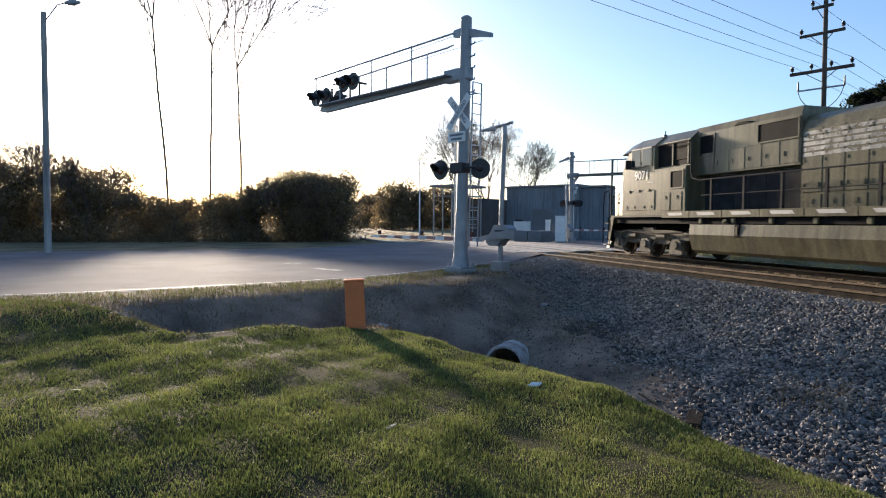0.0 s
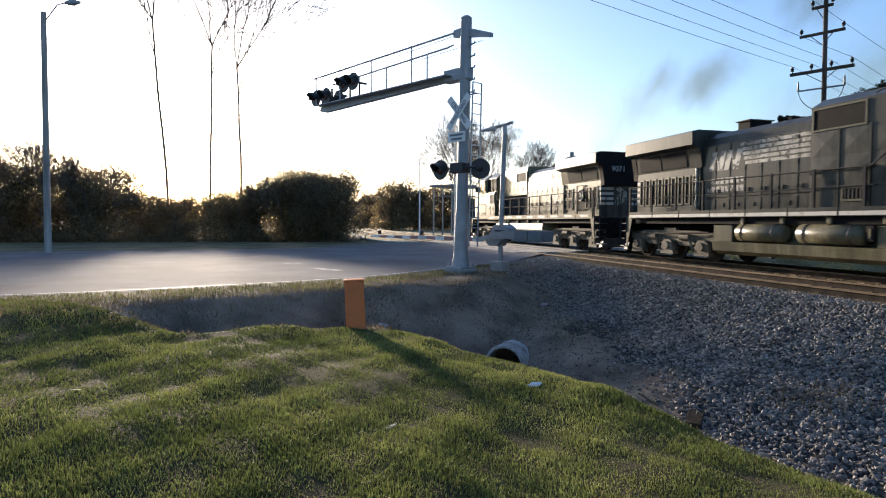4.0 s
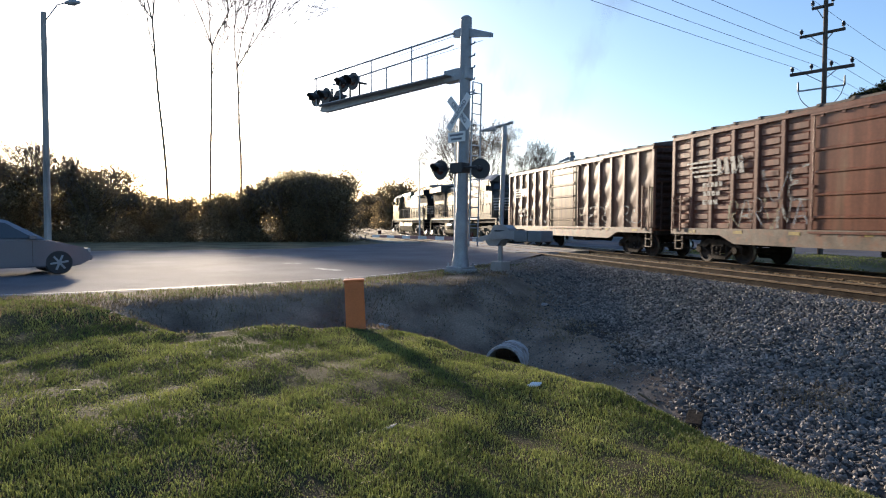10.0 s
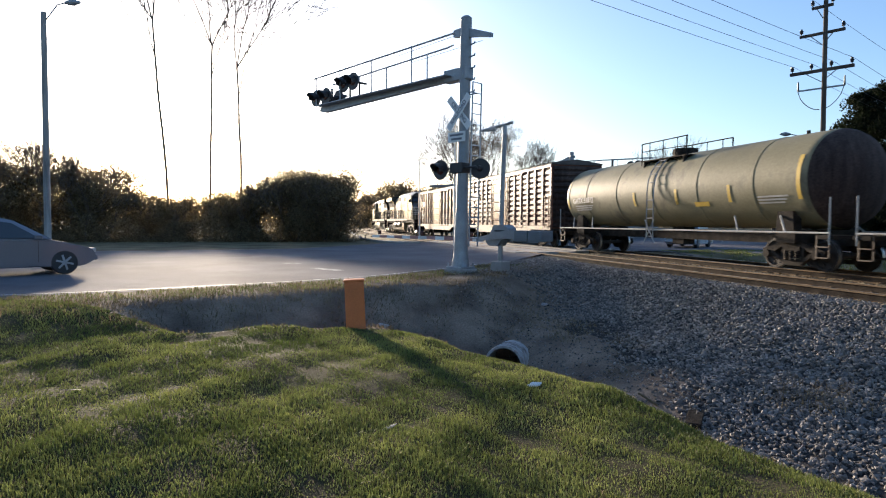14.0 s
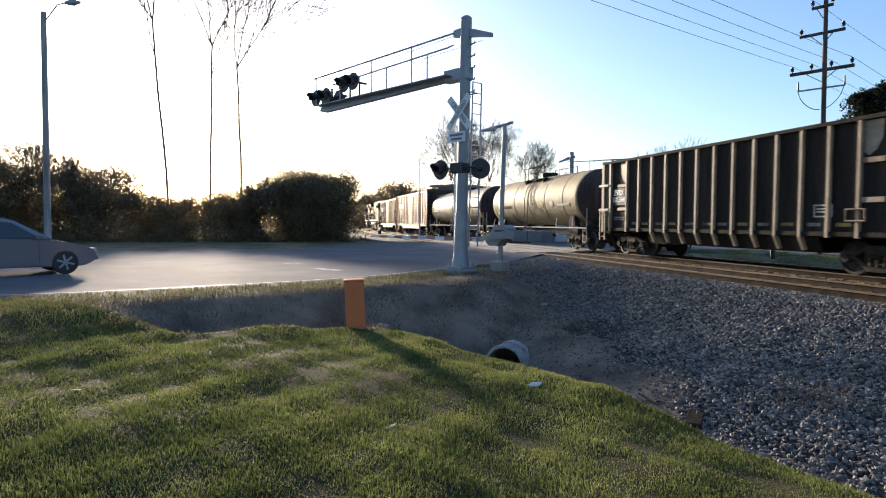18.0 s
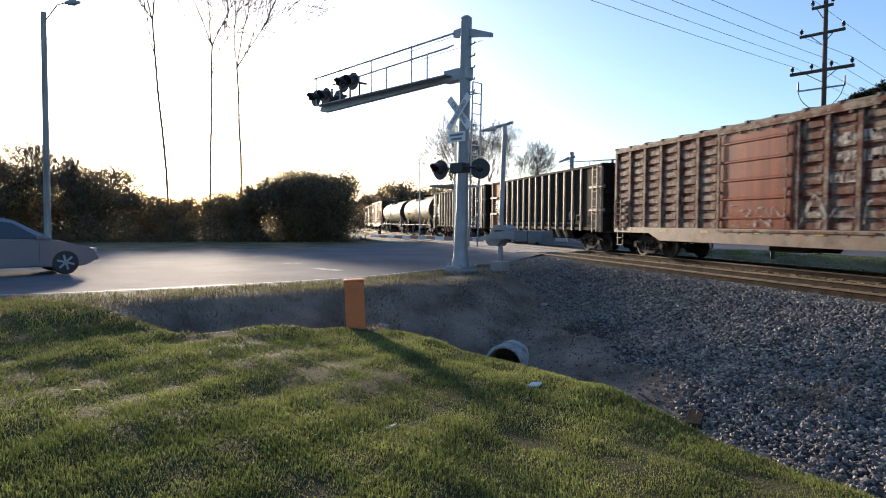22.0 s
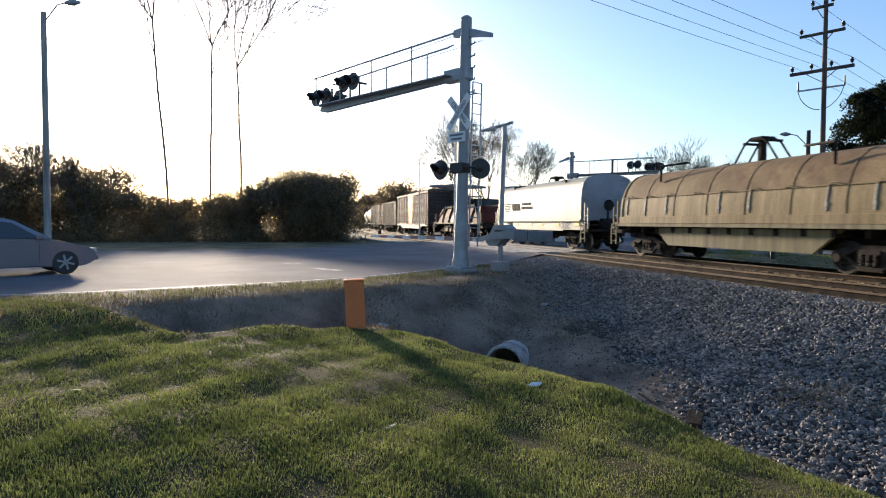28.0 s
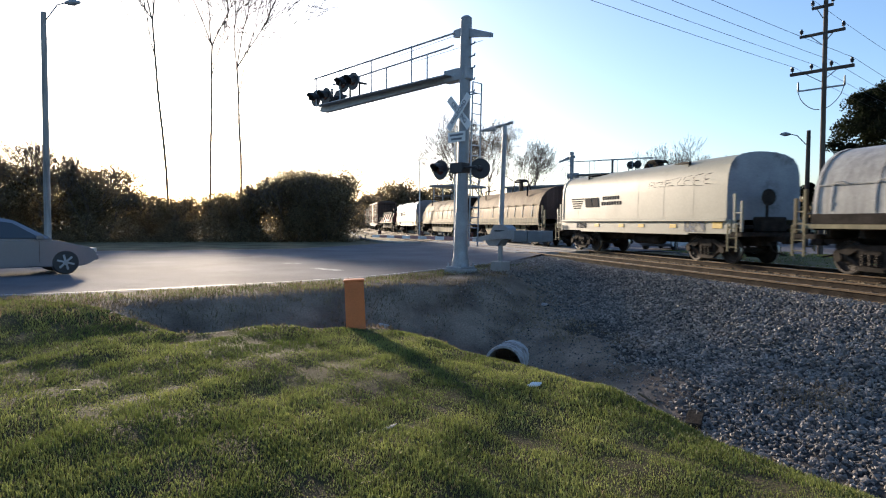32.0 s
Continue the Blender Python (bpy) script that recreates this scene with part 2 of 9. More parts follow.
def crest(y):
    """Where the lawn breaks off to the ditch beside the track."""
    return np.interp(y, [-40, 2.6, 3.1, 3.5, 4.6, 5.6, 6.5, 7.6, 8.3, 9.5, 10.6, 12.5], [4.6, 4.45, 4.2, 3.98, 3.7, 3.66, 3.6, 3.32, 2.98, 2.4, 2.0, 1.6])


def lawn_far(x):
    """Where the lawn ends towards the road: at its edge, then along the roadside ditch."""
    return np.minimum(near_edge(x) - 0.4, np.interp(x, [-5.4, -4.9, -3.5, -2.35, -1.7, -1.3, -0.9, 0, 1.05, 1.9, 3.0], [14.0, 12.95, 12.0, 10.95, 10.3, 10.2, 10.45, 10.6, 10.6, 10.5, 10.0]))


def far_edge(x):
    return 33.2 + 0.10 * np.clip(x, -60, 60) + 9.0 * sstep(-1, 10, x)


def bank(x, y):
    """Beside the tracks: lawn, ditch, ballast shoulder, track bed, verge beyond."""
    px = [-400, -6, 0, 2.4, 3.3, 3.7, 4.6, 5.4, 8.0, 9.9, 10.6, 18.4, 20.2, 22.5, 26, 60, 900]
    pz = [-0.30, -0.32, -0.36, -0.46, -0.53, -0.62, -1.20, -1.30, -0.90, -0.40, -0.19, -0.19, -0.75, -0.62, -0.5, -0.4, -0.4]
    x = x + (3.6 - crest(y)) * sstep(-1.5, 1.5, x) * (1 - sstep(3.8, 8.2, x))
    return np.interp(x, px, pz) - 0.008 * np.clip(y - 2, 0, 9) * (x < 3.6) * np.clip((3.6 - x) / 2, 0, 1)


def height(x, y):
    x, y = np.asarray(x, float), np.asarray(y, float)
    e = near_edge(x)
    road = -0.12 + 0.0 * x
    z = bank(x, y)
    verge = e - 1.3 * sstep(2.5, 4.5, x) * sstep(11, 8, x)
    onto = sstep(-4.7, -1.7, y - verge) * sstep(22, 14, x) + sstep(-4, -0.2, y - e) * sstep(14, 22, x)
    off = sstep(0.3, 3.5, y - far_edge(x))
    k = onto * (1 - off * (0.6 * (x > 8)))
    z = z * (1 - k) + road * k
    # roadside ditch that meets the one along the track at the pipe
    d = y - (e - 3.3)
    z = z - 0.42 * np.exp(-(d / 0.95) ** 2) * sstep(5.5, 1.0, x) * sstep(-5.2, -3.0, x) * sstep(-0.25, 0.9, y - lawn_far(x))
    z = z - 0.45 * np.exp(-((x - 4.5) ** 2 / 1.0 + (y - 10.4) ** 2 / 3.0))
    # track bed stays at its own level along the whole line past the crossing
    bed = sstep(9.4, 10.6, x) * sstep(20.0, 18.4, x)
    past = sstep(far_edge(x) + 0.5, far_edge(x) + 3, y)
    z = z * (1 - bed * past) + (-0.19) * bed * past
    rough = 0.035 * np.sin(1.9 * x + 0.7 * y) * np.sin(1.3 * y - 0.8 * x) + 0.014 * np.sin(4.1 * x - 2.2 * y) + 0.016 * np.sin(2.3 * x + 4.7 * y) * np.sin(5.9 * x - 1.7 * y + 1)
    return z + rough * (1 - k) * (1 - bed)


def hz(x, y):
    return float(height(x, y))


def axis_steps(lo, hi, dense_lo, dense_hi, step, grow=1.25):
    v = list(np.arange(dense_lo, dense_hi + step / 2, step))
    s, a = step, dense_hi
    while a < hi:
        s *= grow
        a += s
        v.append(a)
    s, a = step, dense_lo
    while a > lo:
        s *= grow
        a -= s
        v.insert(0, a)
    return np.array(v)


gx = axis_steps(-2500, 2500, -14, 27, 0.22)
gy = axis_steps(-2500, 2500, -2, 48, 0.22)
GX, GY = np.meshgrid(gx, gy)
GZ = height(GX, GY)
ground = sheet("ground", GX, GY, GZ - 0.06 * sstep(0.0, 0.5, GY - near_edge(GX)) * sstep(0.0, 0.5, far_edge(GX) - GY), M_SOIL)
tagged(ground, "bare brown soil ground with a ditch beside the railway", "ground", kind="structure")

# road: one slab between its two edges
rx = axis_steps(-300, 300, -30, 45, 0.75)
rv = np.linspace(0, 1, 40)
RX, RV = np.meshgrid(rx, rv)
RY = near_edge(RX) * (1 - RV) + far_edge(RX) * RV
RZ = height(RX, RY)
road = sheet("road", RX, RY, RZ * 0 - 0.115 + 0.075 * sstep(8.0, 10.5, RX) * sstep(20.5, 18, RX), M_ASPHALT)
tagged(road, "worn grey asphalt road crossing the railway tracks", "road", kind="structure")


# ---- ground cover by area, on the one sheet ----
M_LAWN = material("lawn_soil", (0.046, 0.044, 0.022), 0.95, vary=0.4, scale=1.1, fine=45, bump=0.8, tint=(0.075, 0.068, 0.034), dirt=(0.065, 0.048, 0.034), dirt_amount=0.3, dirt_scale=0.9, spec=0.08)
M_FIELD = material("dry_verge", (0.15, 0.13, 0.075), 0.95, vary=0.35, scale=0.5, fine=20, bump=0.5, tint=(0.22, 0.19, 0.11), spec=0.1)
M_LOT = material("lot_asphalt", (0.085, 0.087, 0.095), 0.7, vary=0.2, scale=0.3, fine=40, bump=0.2, tint=(0.12, 0.122, 0.13))


def is_lawn(x, y):
    return (y < lawn_far(x)) & (x < crest(y) + 0.22)


M_TRACKBED = material("dusty_track_bed", (0.32, 0.235, 0.135), 0.95, vary=0.3, scale=3, fine=25, bump=0.9, tint=(0.42, 0.32, 0.19), dirt=(0.09, 0.07, 0.05), dirt_amount=0.25, dirt_scale=0.8, spec=0.12)
for m in (M_LAWN, M_BALLAST, M_FIELD, M_LOT, M_TRACKBED):
    ground.data.materials.append(m)
n_poly = len(ground.data.polygons)
mid = np.zeros(n_poly * 3)
ground.data.polygons.foreach_get("center", mid)
cx, cy = mid.reshape(-1, 3)[:, 0], mid.reshape(-1, 3)[:, 1]
kind_of_ground = np.zeros(n_poly, int)
kind_of_ground[(cx > 19.6) | (cy > far_edge(cx) + 1) | (cx < -30) | (cy < -30)] = 3
kind_of_ground[(cx > 26.0) & (cx < 90) & (cy > 8) & (cy < 66)] = 4
kind_of_ground[is_lawn(cx, cy)] = 1
wob = 0.5 * np.sin(0.9 * cy) + 0.3 * np.sin(2.3 * cy + 1)
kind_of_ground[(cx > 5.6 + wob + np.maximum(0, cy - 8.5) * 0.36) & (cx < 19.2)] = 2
kind_of_ground[(cx > 10.55) & (cx < 18.6)] = 5
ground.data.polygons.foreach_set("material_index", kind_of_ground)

R = np.random.default_rng(3)


def blades(name, x, y, h, w, mat, lean=0.5, label="", category=""):
    """Single bent blades of grass as one mesh of thin triangles."""
    n = len(x)
    z = height(x, y)
    a = R.uniform(0, 2 * np.pi, n)
    tilt = R.normal(0, lean, n) * h
    b = R.uniform(0, 2 * np.pi, n)
    dx, dy = np.cos(a) * w / 2, np.sin(a) * w / 2
    mx, my = np.cos(b) * tilt * 0.35, np.sin(b) * tilt * 0.35
    tx, ty = np.cos(b) * tilt, np.sin(b) * tilt
    co = np.stack([np.stack([x - dx, y - dy, z - 0.01], -1), np.stack([x + dx, y + dy, z - 0.01], -1),
                   np.stack([x + dx * 0.7 + mx, y + dy * 0.7 + my, z + h * 0.6], -1), np.stack([x - dx * 0.7 + mx, y - dy * 0.7 + my, z + h * 0.6], -1),
                   np.stack([x + tx, y + ty, z + h], -1)], 1).reshape(-1, 3)
    i = np.arange(n) * 5
    quads = np.stack([i, i + 1, i + 2, i + 3], -1).tolist()
    tris = np.stack([i + 3, i + 2, i + 4], -1).tolist()
    me = bpy.data.meshes.new(name)
    me.from_pydata(co.tolist(), [], quads + tris)
    me.materials.append(mat)
    return tagged(new(name, me), label, category, kind="stuff")


def clump(x, y):
    return 0.5 + 0.2 * np.sin(0.8 * x - 0.5 * y + 2) * np.sin(0.6 * x + 1.1 * y) + 0.2 * np.sin(2.1 * x + 1.3 * y) + 0.2 * np.sin(5.3 * x - 4.1 * y + 1) + 0.15 * np.sin(11 * x + 7 * y)


def scatter(n, x0, x1, y0, y1, near=1.0):
    """Points in a rectangle, denser towards the eye."""
    x = R.uniform(x0, x1, n)
    y = y0 + (y1 - y0) * R.uniform(0, 1, n) ** near
    return x, y


def lawn_points(n, thr):
    d = 2.2 + 11.5 * R.uniform(0, 1, n) ** 1.35
    az = np.radians(R.uniform(-27, 60, n))
    x, y = d * np.sin(az), d * np.cos(az)
    ok = is_lawn(x, y) & (clump(x, y) + R.normal(0, 0.25, n) > thr)
    return x[ok], y[ok]


x, y = lawn_points(380000, 0.1)
blades("grass", x, y, R.uniform(0.015, 0.042, len(x)) * (0.35 + 1.1 * np.clip(clump(x, y), 0, 1)), 0.0045 + 0.0006 * np.hypot(x, y), M_GRASSBLADE, 0.55, "short green lawn grass in uneven tufts", "grass")
x, y = lawn_points(15000, 0.25)
blades("dry_grass", x, y, R.uniform(0.012, 0.035, len(x)), 0.005 + 0.0006 * np.hypot(x, y), M_DRYBLADE, 0.9, "dry straw-coloured grass among the lawn", "grass")
ang, d = R.uniform(0, 2 * np.pi, 130000), 9.0 * R.uniform(0, 1, 130000) ** 0.5
x, y = d * np.sin(ang), d * np.cos(ang)
ok = is_lawn(x, y) & (clump(x, y) > 0.1) & ((d < 2.4) | (ang > np.radians(60)) & (ang < np.radians(332)))
blades("grass", x[ok], y[ok], R.uniform(0.02, 0.05, ok.sum()), 0.018, M_GRASSBLADE, 0.6, "short green lawn grass behind the viewer", "grass")
x, y = scatter(95000, -13.0, 9.0, 10.0, 20.0)
e = near_edge(x)
ok = (y < e - 0.1) & (y > e - 2.6 + 0.6 * np.sin(3 * x) - R.uniform(0, 1.0, len(x))) & (clump(x, y) > 0.2)
dry = ok & (R.uniform(0, 1, len(x)) < 0.45)
blades("verge_grass", x[dry], y[dry], R.uniform(0.03, 0.10, dry.sum()), 0.012, M_DRYBLADE, 0.9, "dry yellow grass along the road edge", "grass")
green = ok & ~dry & (y > e - 1.7)
blades("verge_grass", x[green], y[green], R.uniform(0.03, 0.09, green.sum()), 0.012, M_GRASSBLADE, 0.7, "short green grass along the road edge", "grass")
x, y = scatter(26000, -4.6, 7.0, 9.0, 16.5)
ok = ((x > crest(y)) | (y > lawn_far(x))) & (y < near_edge(x) - 1.0) & (clump(x * 0.7, y * 0.7) > 0.45)
blades("ditch_weeds", x[ok], y[ok], R.uniform(0.02, 0.08, ok.sum()), 0.013, M_DRYBLADE, 1.1, "flattened dead grass on the ditch side", "grass")
x, y = scatter(24000, 19.7, 25.8, 8.0, 29.0)
ok = clump(x * 0.5, y * 0.5) > 0.3
blades("far_verge_grass", x[ok], y[ok], R.uniform(0.03, 0.07, ok.sum()), 0.03, M_GRASSBLADE, 0.6, "green grass strip beyond the tracks", "grass")

# ---- ballast ----
t5 = (1 + 5 ** 0.5) / 2
ICO_V = np.array([(-1, t5, 0), (1, t5, 0), (-1, -t5, 0), (1, -t5, 0), (0, -1, t5), (0, 1, t5), (0, -1, -t5), (0, 1, -t5), (t5, 0, -1), (t5, 0, 1), (-t5, 0, -1), (-t5, 0, 1)]) / 1.9
ICO_F = np.array([(0, 11, 5), (0, 5, 1), (0, 1, 7), (0, 7, 10), (0, 10, 11), (1, 5, 9), (5, 11, 4), (11, 10, 2), (10, 7, 6), (7, 1, 8), (3, 9, 4), (3, 4, 2), (3, 2, 6), (3, 6, 8), (3, 8, 9), (4, 9, 5), (2, 4, 11), (6, 2, 10), (8, 6, 7), (9, 8, 1)])


def stone_shapes(k):
    """k angular stones of unit size."""
    out = []
    for _ in range(k):
        v = ICO_V * R.uniform(0.55, 1.3, (12, 1)) * np.array([R.uniform(0.9, 1.5), R.uniform(0.7, 1.1), R.uniform(0.45, 0.8)])
        out.append(v)
    return out


SHAPES = stone_shapes(12)


def stones(name, x, y, r, mat, label, sink=0.25):
    n = len(x)
    z = height(x, y) + r * sink
    pick = R.integers(0, len(SHAPES), n)
    base = np.array(SHAPES)[pick]
    a, b = R.uniform(0, 2 * np.pi, n), R.normal(0, 0.5, n)
    ca, sa, cb, sb = np.cos(a), np.sin(a), np.cos(b), np.sin(b)
    vx, vy, vz = base[..., 0], base[..., 1], base[..., 2]
    wx, wz = vx * cb[:, None] + vz * sb[:, None], -vx * sb[:, None] + vz * cb[:, None]
    ux, uy = wx * ca[:, None] - vy * sa[:, None], wx * sa[:, None] + vy * ca[:, None]
    co = np.stack([ux * r[:, None] + x[:, None], uy * r[:, None] + y[:, None], wz * r[:, None] + z[:, None]], -1).reshape(-1, 3)
    f = (ICO_F[None] + 12 * np.arange(n)[:, None, None]).reshape(-1, 3)
    me = bpy.data.meshes.new(name)
    me.from_pydata(co.tolist(), [], f.tolist())
    me.materials.append(mat)
    return tagged(new(name, me), label, "ballast", kind="stuff")


def ballast_points(n, x0, x1, y0, y1, near):
    x, y = scatter(n, x0, x1, y0, y1, near)
    edge = np.interp(y, [2, 5, 6.2, 8, 12, 15, 17.5, 21], [5.1, 5.3, 5.5, 5.9, 7.2, 7.1, 5.9, 7.5]) + 0.3 * np.sin(1.7 * y) + R.normal(0, 0.35, n)
    ok = (x > edge) & (y < near_edge(x) - 0.1)
    return x[ok], y[ok]


x, y = ballast_points(74000, 5.0, 11.3, 2.5, 26.0, 1.5)
stones("ballast", x, y, R.uniform(0.02, 0.046, len(x)), M_STONE, "grey crushed-stone ballast on the shoulder slope")
x, y = ballast_points(26000, 10.7, 18.9, 5.0, 26.5, 1.2)
ok = R.uniform(0, 1, len(x)) < 0.9
stones("ballast", x[ok], y[ok], R.uniform(0.02, 0.04, ok.sum()), M_STONE_TAN, "tan dusty ballast between the rails", 0.1)
x, y = scatter(5200, 4.2, 7.6, 3.0, 15.0)
ok = (x > crest(y) + 0.7)
stones("ditch_gravel", x[ok], y[ok], R.uniform(0.01, 0.028, ok.sum()), M_STONE, "loose gravel strewn in the ditch")
# the nearest stones, one by one
top_layer = thing("ballast_face", "loose angular grey stones on the ballast slope", "ballast", m=pose(0, 0, 0))
STONE_MESH = []
for s in SHAPES[:6]:
    me = bpy.data.meshes.new("stone")
    me.from_pydata((s * 0.048).tolist(), [], ICO_F.tolist())
    me.materials.append(M_STONE_ONE)
    STONE_MESH.append(me)
x, y = ballast_points(900, 5.6, 9.0, 4.0, 9.5, 1.0)
for k, (px, py) in enumerate(zip(x[:300], y[:300])):
    o = new("stone", STONE_MESH[k % 6])
    o.parent = top_layer
    o.matrix_basis = pose(px, py, hz(px, py) + 0.03, 35 * math.sin(k), 15 * math.cos(k * 1.3), 137 * k)


# ---- the line of the far track and how the train runs on it ----
TRACK_X, NEAR_X = 15.8, 12.1
CURVE_Y, CURVE_R = 65.0, 625.0


def on_track(s, offset=TRACK_X):
    """Place and heading (degrees clockwise from +y) at distance s along the line."""
    if s < CURVE_Y:
        return offset, s, 0.0
    a = (s - CURVE_Y) / CURVE_R
    r = CURVE_R - (offset - TRACK_X)
    return offset + r * (1 - math.cos(a)), CURVE_Y + r * math.sin(a), math.degrees(a)


def run(t):
    """Metres the train has gone: pulling away, from 4.8 to 9.7 m/s."""
    return 16.3 * (0.2932 * t + 0.00468 * t * t) - 3.82


CARS = []       # (thing, metres that its middle trails the reference point)


# ---- rolling stock: colours ----
M_UNDER = material("grimy_underframe", (0.022, 0.019, 0.017), 0.85, vary=0.35, scale=3, fine=25, bump=0.4, tint=(0.046, 0.038, 0.031), spec=0.1)
M_TRUCK = material("rusty_truck_casting", (0.026, 0.021, 0.017), 0.8, vary=0.4, scale=3, fine=25, bump=0.4, tint=(0.058, 0.046, 0.036), spec=0.12)
M_WHEEL = material("wheel_steel", (0.026, 0.021, 0.018), 0.65, metal=0.3, vary=0.3, scale=4, tint=(0.05, 0.04, 0.034))
M_TREAD = material("polished_tread", (0.6, 0.58, 0.55), 0.3, metal=1.0, vary=0.1)
M_BROWN = material("boxcar_brown", (0.15, 0.062, 0.034), 0.40, vary=0.22, scale=1.2, fine=18, bump=0.15, tint=(0.23, 0.10, 0.056), dirt=(0.10, 0.06, 0.045), dirt_amount=0.35, dirt_scale=0.9, streak=True, spec=0.3)
M_BROWN_B = material("boxcar_red_brown", (0.145, 0.046, 0.026), 0.40, vary=0.25, scale=1.1, fine=18, bump=0.15, tint=(0.20, 0.07, 0.04), dirt=(0.11, 0.055, 0.04), dirt_amount=0.4, dirt_scale=1.0, streak=True, spec=0.3)
M_BROWN_C = material("boxcar_flaking", (0.095, 0.029, 0.019), 0.7, vary=0.25, scale=1.3, fine=18, bump=0.15, tint=(0.14, 0.048, 0.032), dirt=(0.27, 0.225, 0.175), dirt_amount=0.6, dirt_scale=3.0, spec=0.15)
M_DOORRED = material("red_door", (0.215, 0.054, 0.026), 0.30, vary=0.2, scale=1.2, fine=18, bump=0.1, tint=(0.255, 0.066, 0.032), dirt=(0.24, 0.09, 0.05), dirt_amount=0.3, streak=True, spec=0.3)
M_DOORBROWN = material("brown_door", (0.17, 0.066, 0.038), 0.30, vary=0.2, scale=1.2, fine=18, bump=0.1, tint=(0.22, 0.09, 0.05), dirt=(0.23, 0.17, 0.10), dirt_amount=0.25, dirt_scale=0.9, streak=True, spec=0.3)
M_DOORTAN = material("faded_door", (0.22, 0.14, 0.075), 0.30, vary=0.18, scale=1.0, fine=18, bump=0.1, tint=(0.29, 0.20, 0.11), dirt=(0.2, 0.11, 0.07), dirt_amount=0.3, streak=True, spec=0.3)
M_SILLGREY = material("patched_sill", (0.115, 0.082, 0.058), 0.50, vary=0.3, scale=1.5, fine=18, bump=0.2, tint=(0.21, 0.165, 0.12), dirt=(0.2, 0.1, 0.06), dirt_amount=0.45, dirt_scale=2.6, spec=0.3)
M_ROOF = material("sooty_roof", (0.075, 0.06, 0.052), 0.7, metal=0.1, vary=0.25, scale=1.5, tint=(0.13, 0.105, 0.09))
M_LOCO = material("locomotive_black", (0.030, 0.030, 0.032), 0.30, vary=0.3, scale=1.0, fine=18, bump=0.06, tint=(0.055, 0.052, 0.048), dirt=(0.075, 0.068, 0.056), dirt_amount=0.35, dirt_scale=0.7, streak=True, spec=0.3)
M_LOCODIRT = material("locomotive_dusty", (0.135, 0.12, 0.07), 0.30, vary=0.25, scale=1.0, fine=18, bump=0.08, tint=(0.195, 0.175, 0.108), dirt=(0.075, 0.070, 0.052), dirt_amount=0.35, dirt_scale=0.8, streak=True, spec=0.3)
M_HANDRAIL = material("worn_black_rail", (0.03, 0.03, 0.032), 0.8, vary=0.25, scale=3, bump=0.05, spec=0.12)
M_JOURNAL = material("dusty_journal", (0.1, 0.088, 0.066), 0.75, vary=0.35, scale=2.5, fine=25, bump=0.3, tint=(0.165, 0.145, 0.108), spec=0.2)
M_FADED = material("faded_grey_livery", (0.38, 0.37, 0.335), 0.40, vary=0.25, scale=1.5, bump=0.02, dirt=(0.2, 0.19, 0.165), dirt_amount=0.45, dirt_scale=1.2, streak=True, spec=0.3)
M_LOCOPLAIN = material("locomotive_faded_black", (0.036, 0.038, 0.033), 0.30, vary=0.25, scale=0.9, fine=18, bump=0.06, tint=(0.055, 0.056, 0.048), dirt=(0.066, 0.061, 0.049), dirt_amount=0.35, dirt_scale=0.8, streak=True, spec=0.24)
M_GRILLE = material("dark_grille", (0.012, 0.012, 0.013), 0.7, vary=0.2, bump=0.1, spec=0.06)
M_LIVERY = material("faded_white_livery", (0.44, 0.43, 0.40), 0.6, vary=0.15, scale=2, bump=0.02, dirt=(0.2, 0.19, 0.17), dirt_amount=0.3, dirt_scale=2)
M_TANKOLIVE = material("tank_olive", (0.205, 0.185, 0.105), 0.6, vary=0.15, scale=0.6, fine=14, bump=0.05, tint=(0.255, 0.232, 0.14), dirt=(0.07, 0.062, 0.048), dirt_amount=0.3, dirt_scale=0.6, spec=0.3)
M_TANKTAN = material("tank_tan", (0.37, 0.29, 0.145), 0.65, vary=0.25, scale=0.6, fine=14, bump=0.05, tint=(0.46, 0.365, 0.195), dirt=(0.085, 0.07, 0.05), dirt_amount=0.5, dirt_scale=0.6, spec=0.3)
M_YELLOW = material("yellow_marking", (0.62, 0.40, 0.04), 0.55, vary=0.1, bump=0)
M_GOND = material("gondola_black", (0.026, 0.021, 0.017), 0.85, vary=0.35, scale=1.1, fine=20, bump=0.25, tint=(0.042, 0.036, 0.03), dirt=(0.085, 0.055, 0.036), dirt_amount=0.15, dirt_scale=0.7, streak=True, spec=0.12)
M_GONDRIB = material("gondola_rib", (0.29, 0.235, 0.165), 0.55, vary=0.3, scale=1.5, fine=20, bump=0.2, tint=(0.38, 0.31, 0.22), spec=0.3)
M_RUSTPANEL = material("bare_rust", (0.3, 0.12, 0.045), 0.75, vary=0.3, scale=1.2, fine=20, bump=0.25, tint=(0.4, 0.175, 0.07), dirt=(0.12, 0.065, 0.04), dirt_amount=0.35, spec=0.3)
M_COILRED = material("coil_hood_maroon", (0.092, 0.028, 0.02), 0.75, vary=0.22, scale=1.0, fine=18, bump=0.12, tint=(0.125, 0.043, 0.031), dirt=(0.10, 0.05, 0.04), dirt_amount=0.35, spec=0.06)
# the white hood's end: a blue-grey with its shade mixed in
M_COILEND = material("coil_end_shade_grey", (0.30, 0.315, 0.34), 0.50, vary=0.15, scale=1.0, fine=18, bump=0.08, dirt=(0.1, 0.1, 0.1), dirt_amount=0.3, spec=0.3)
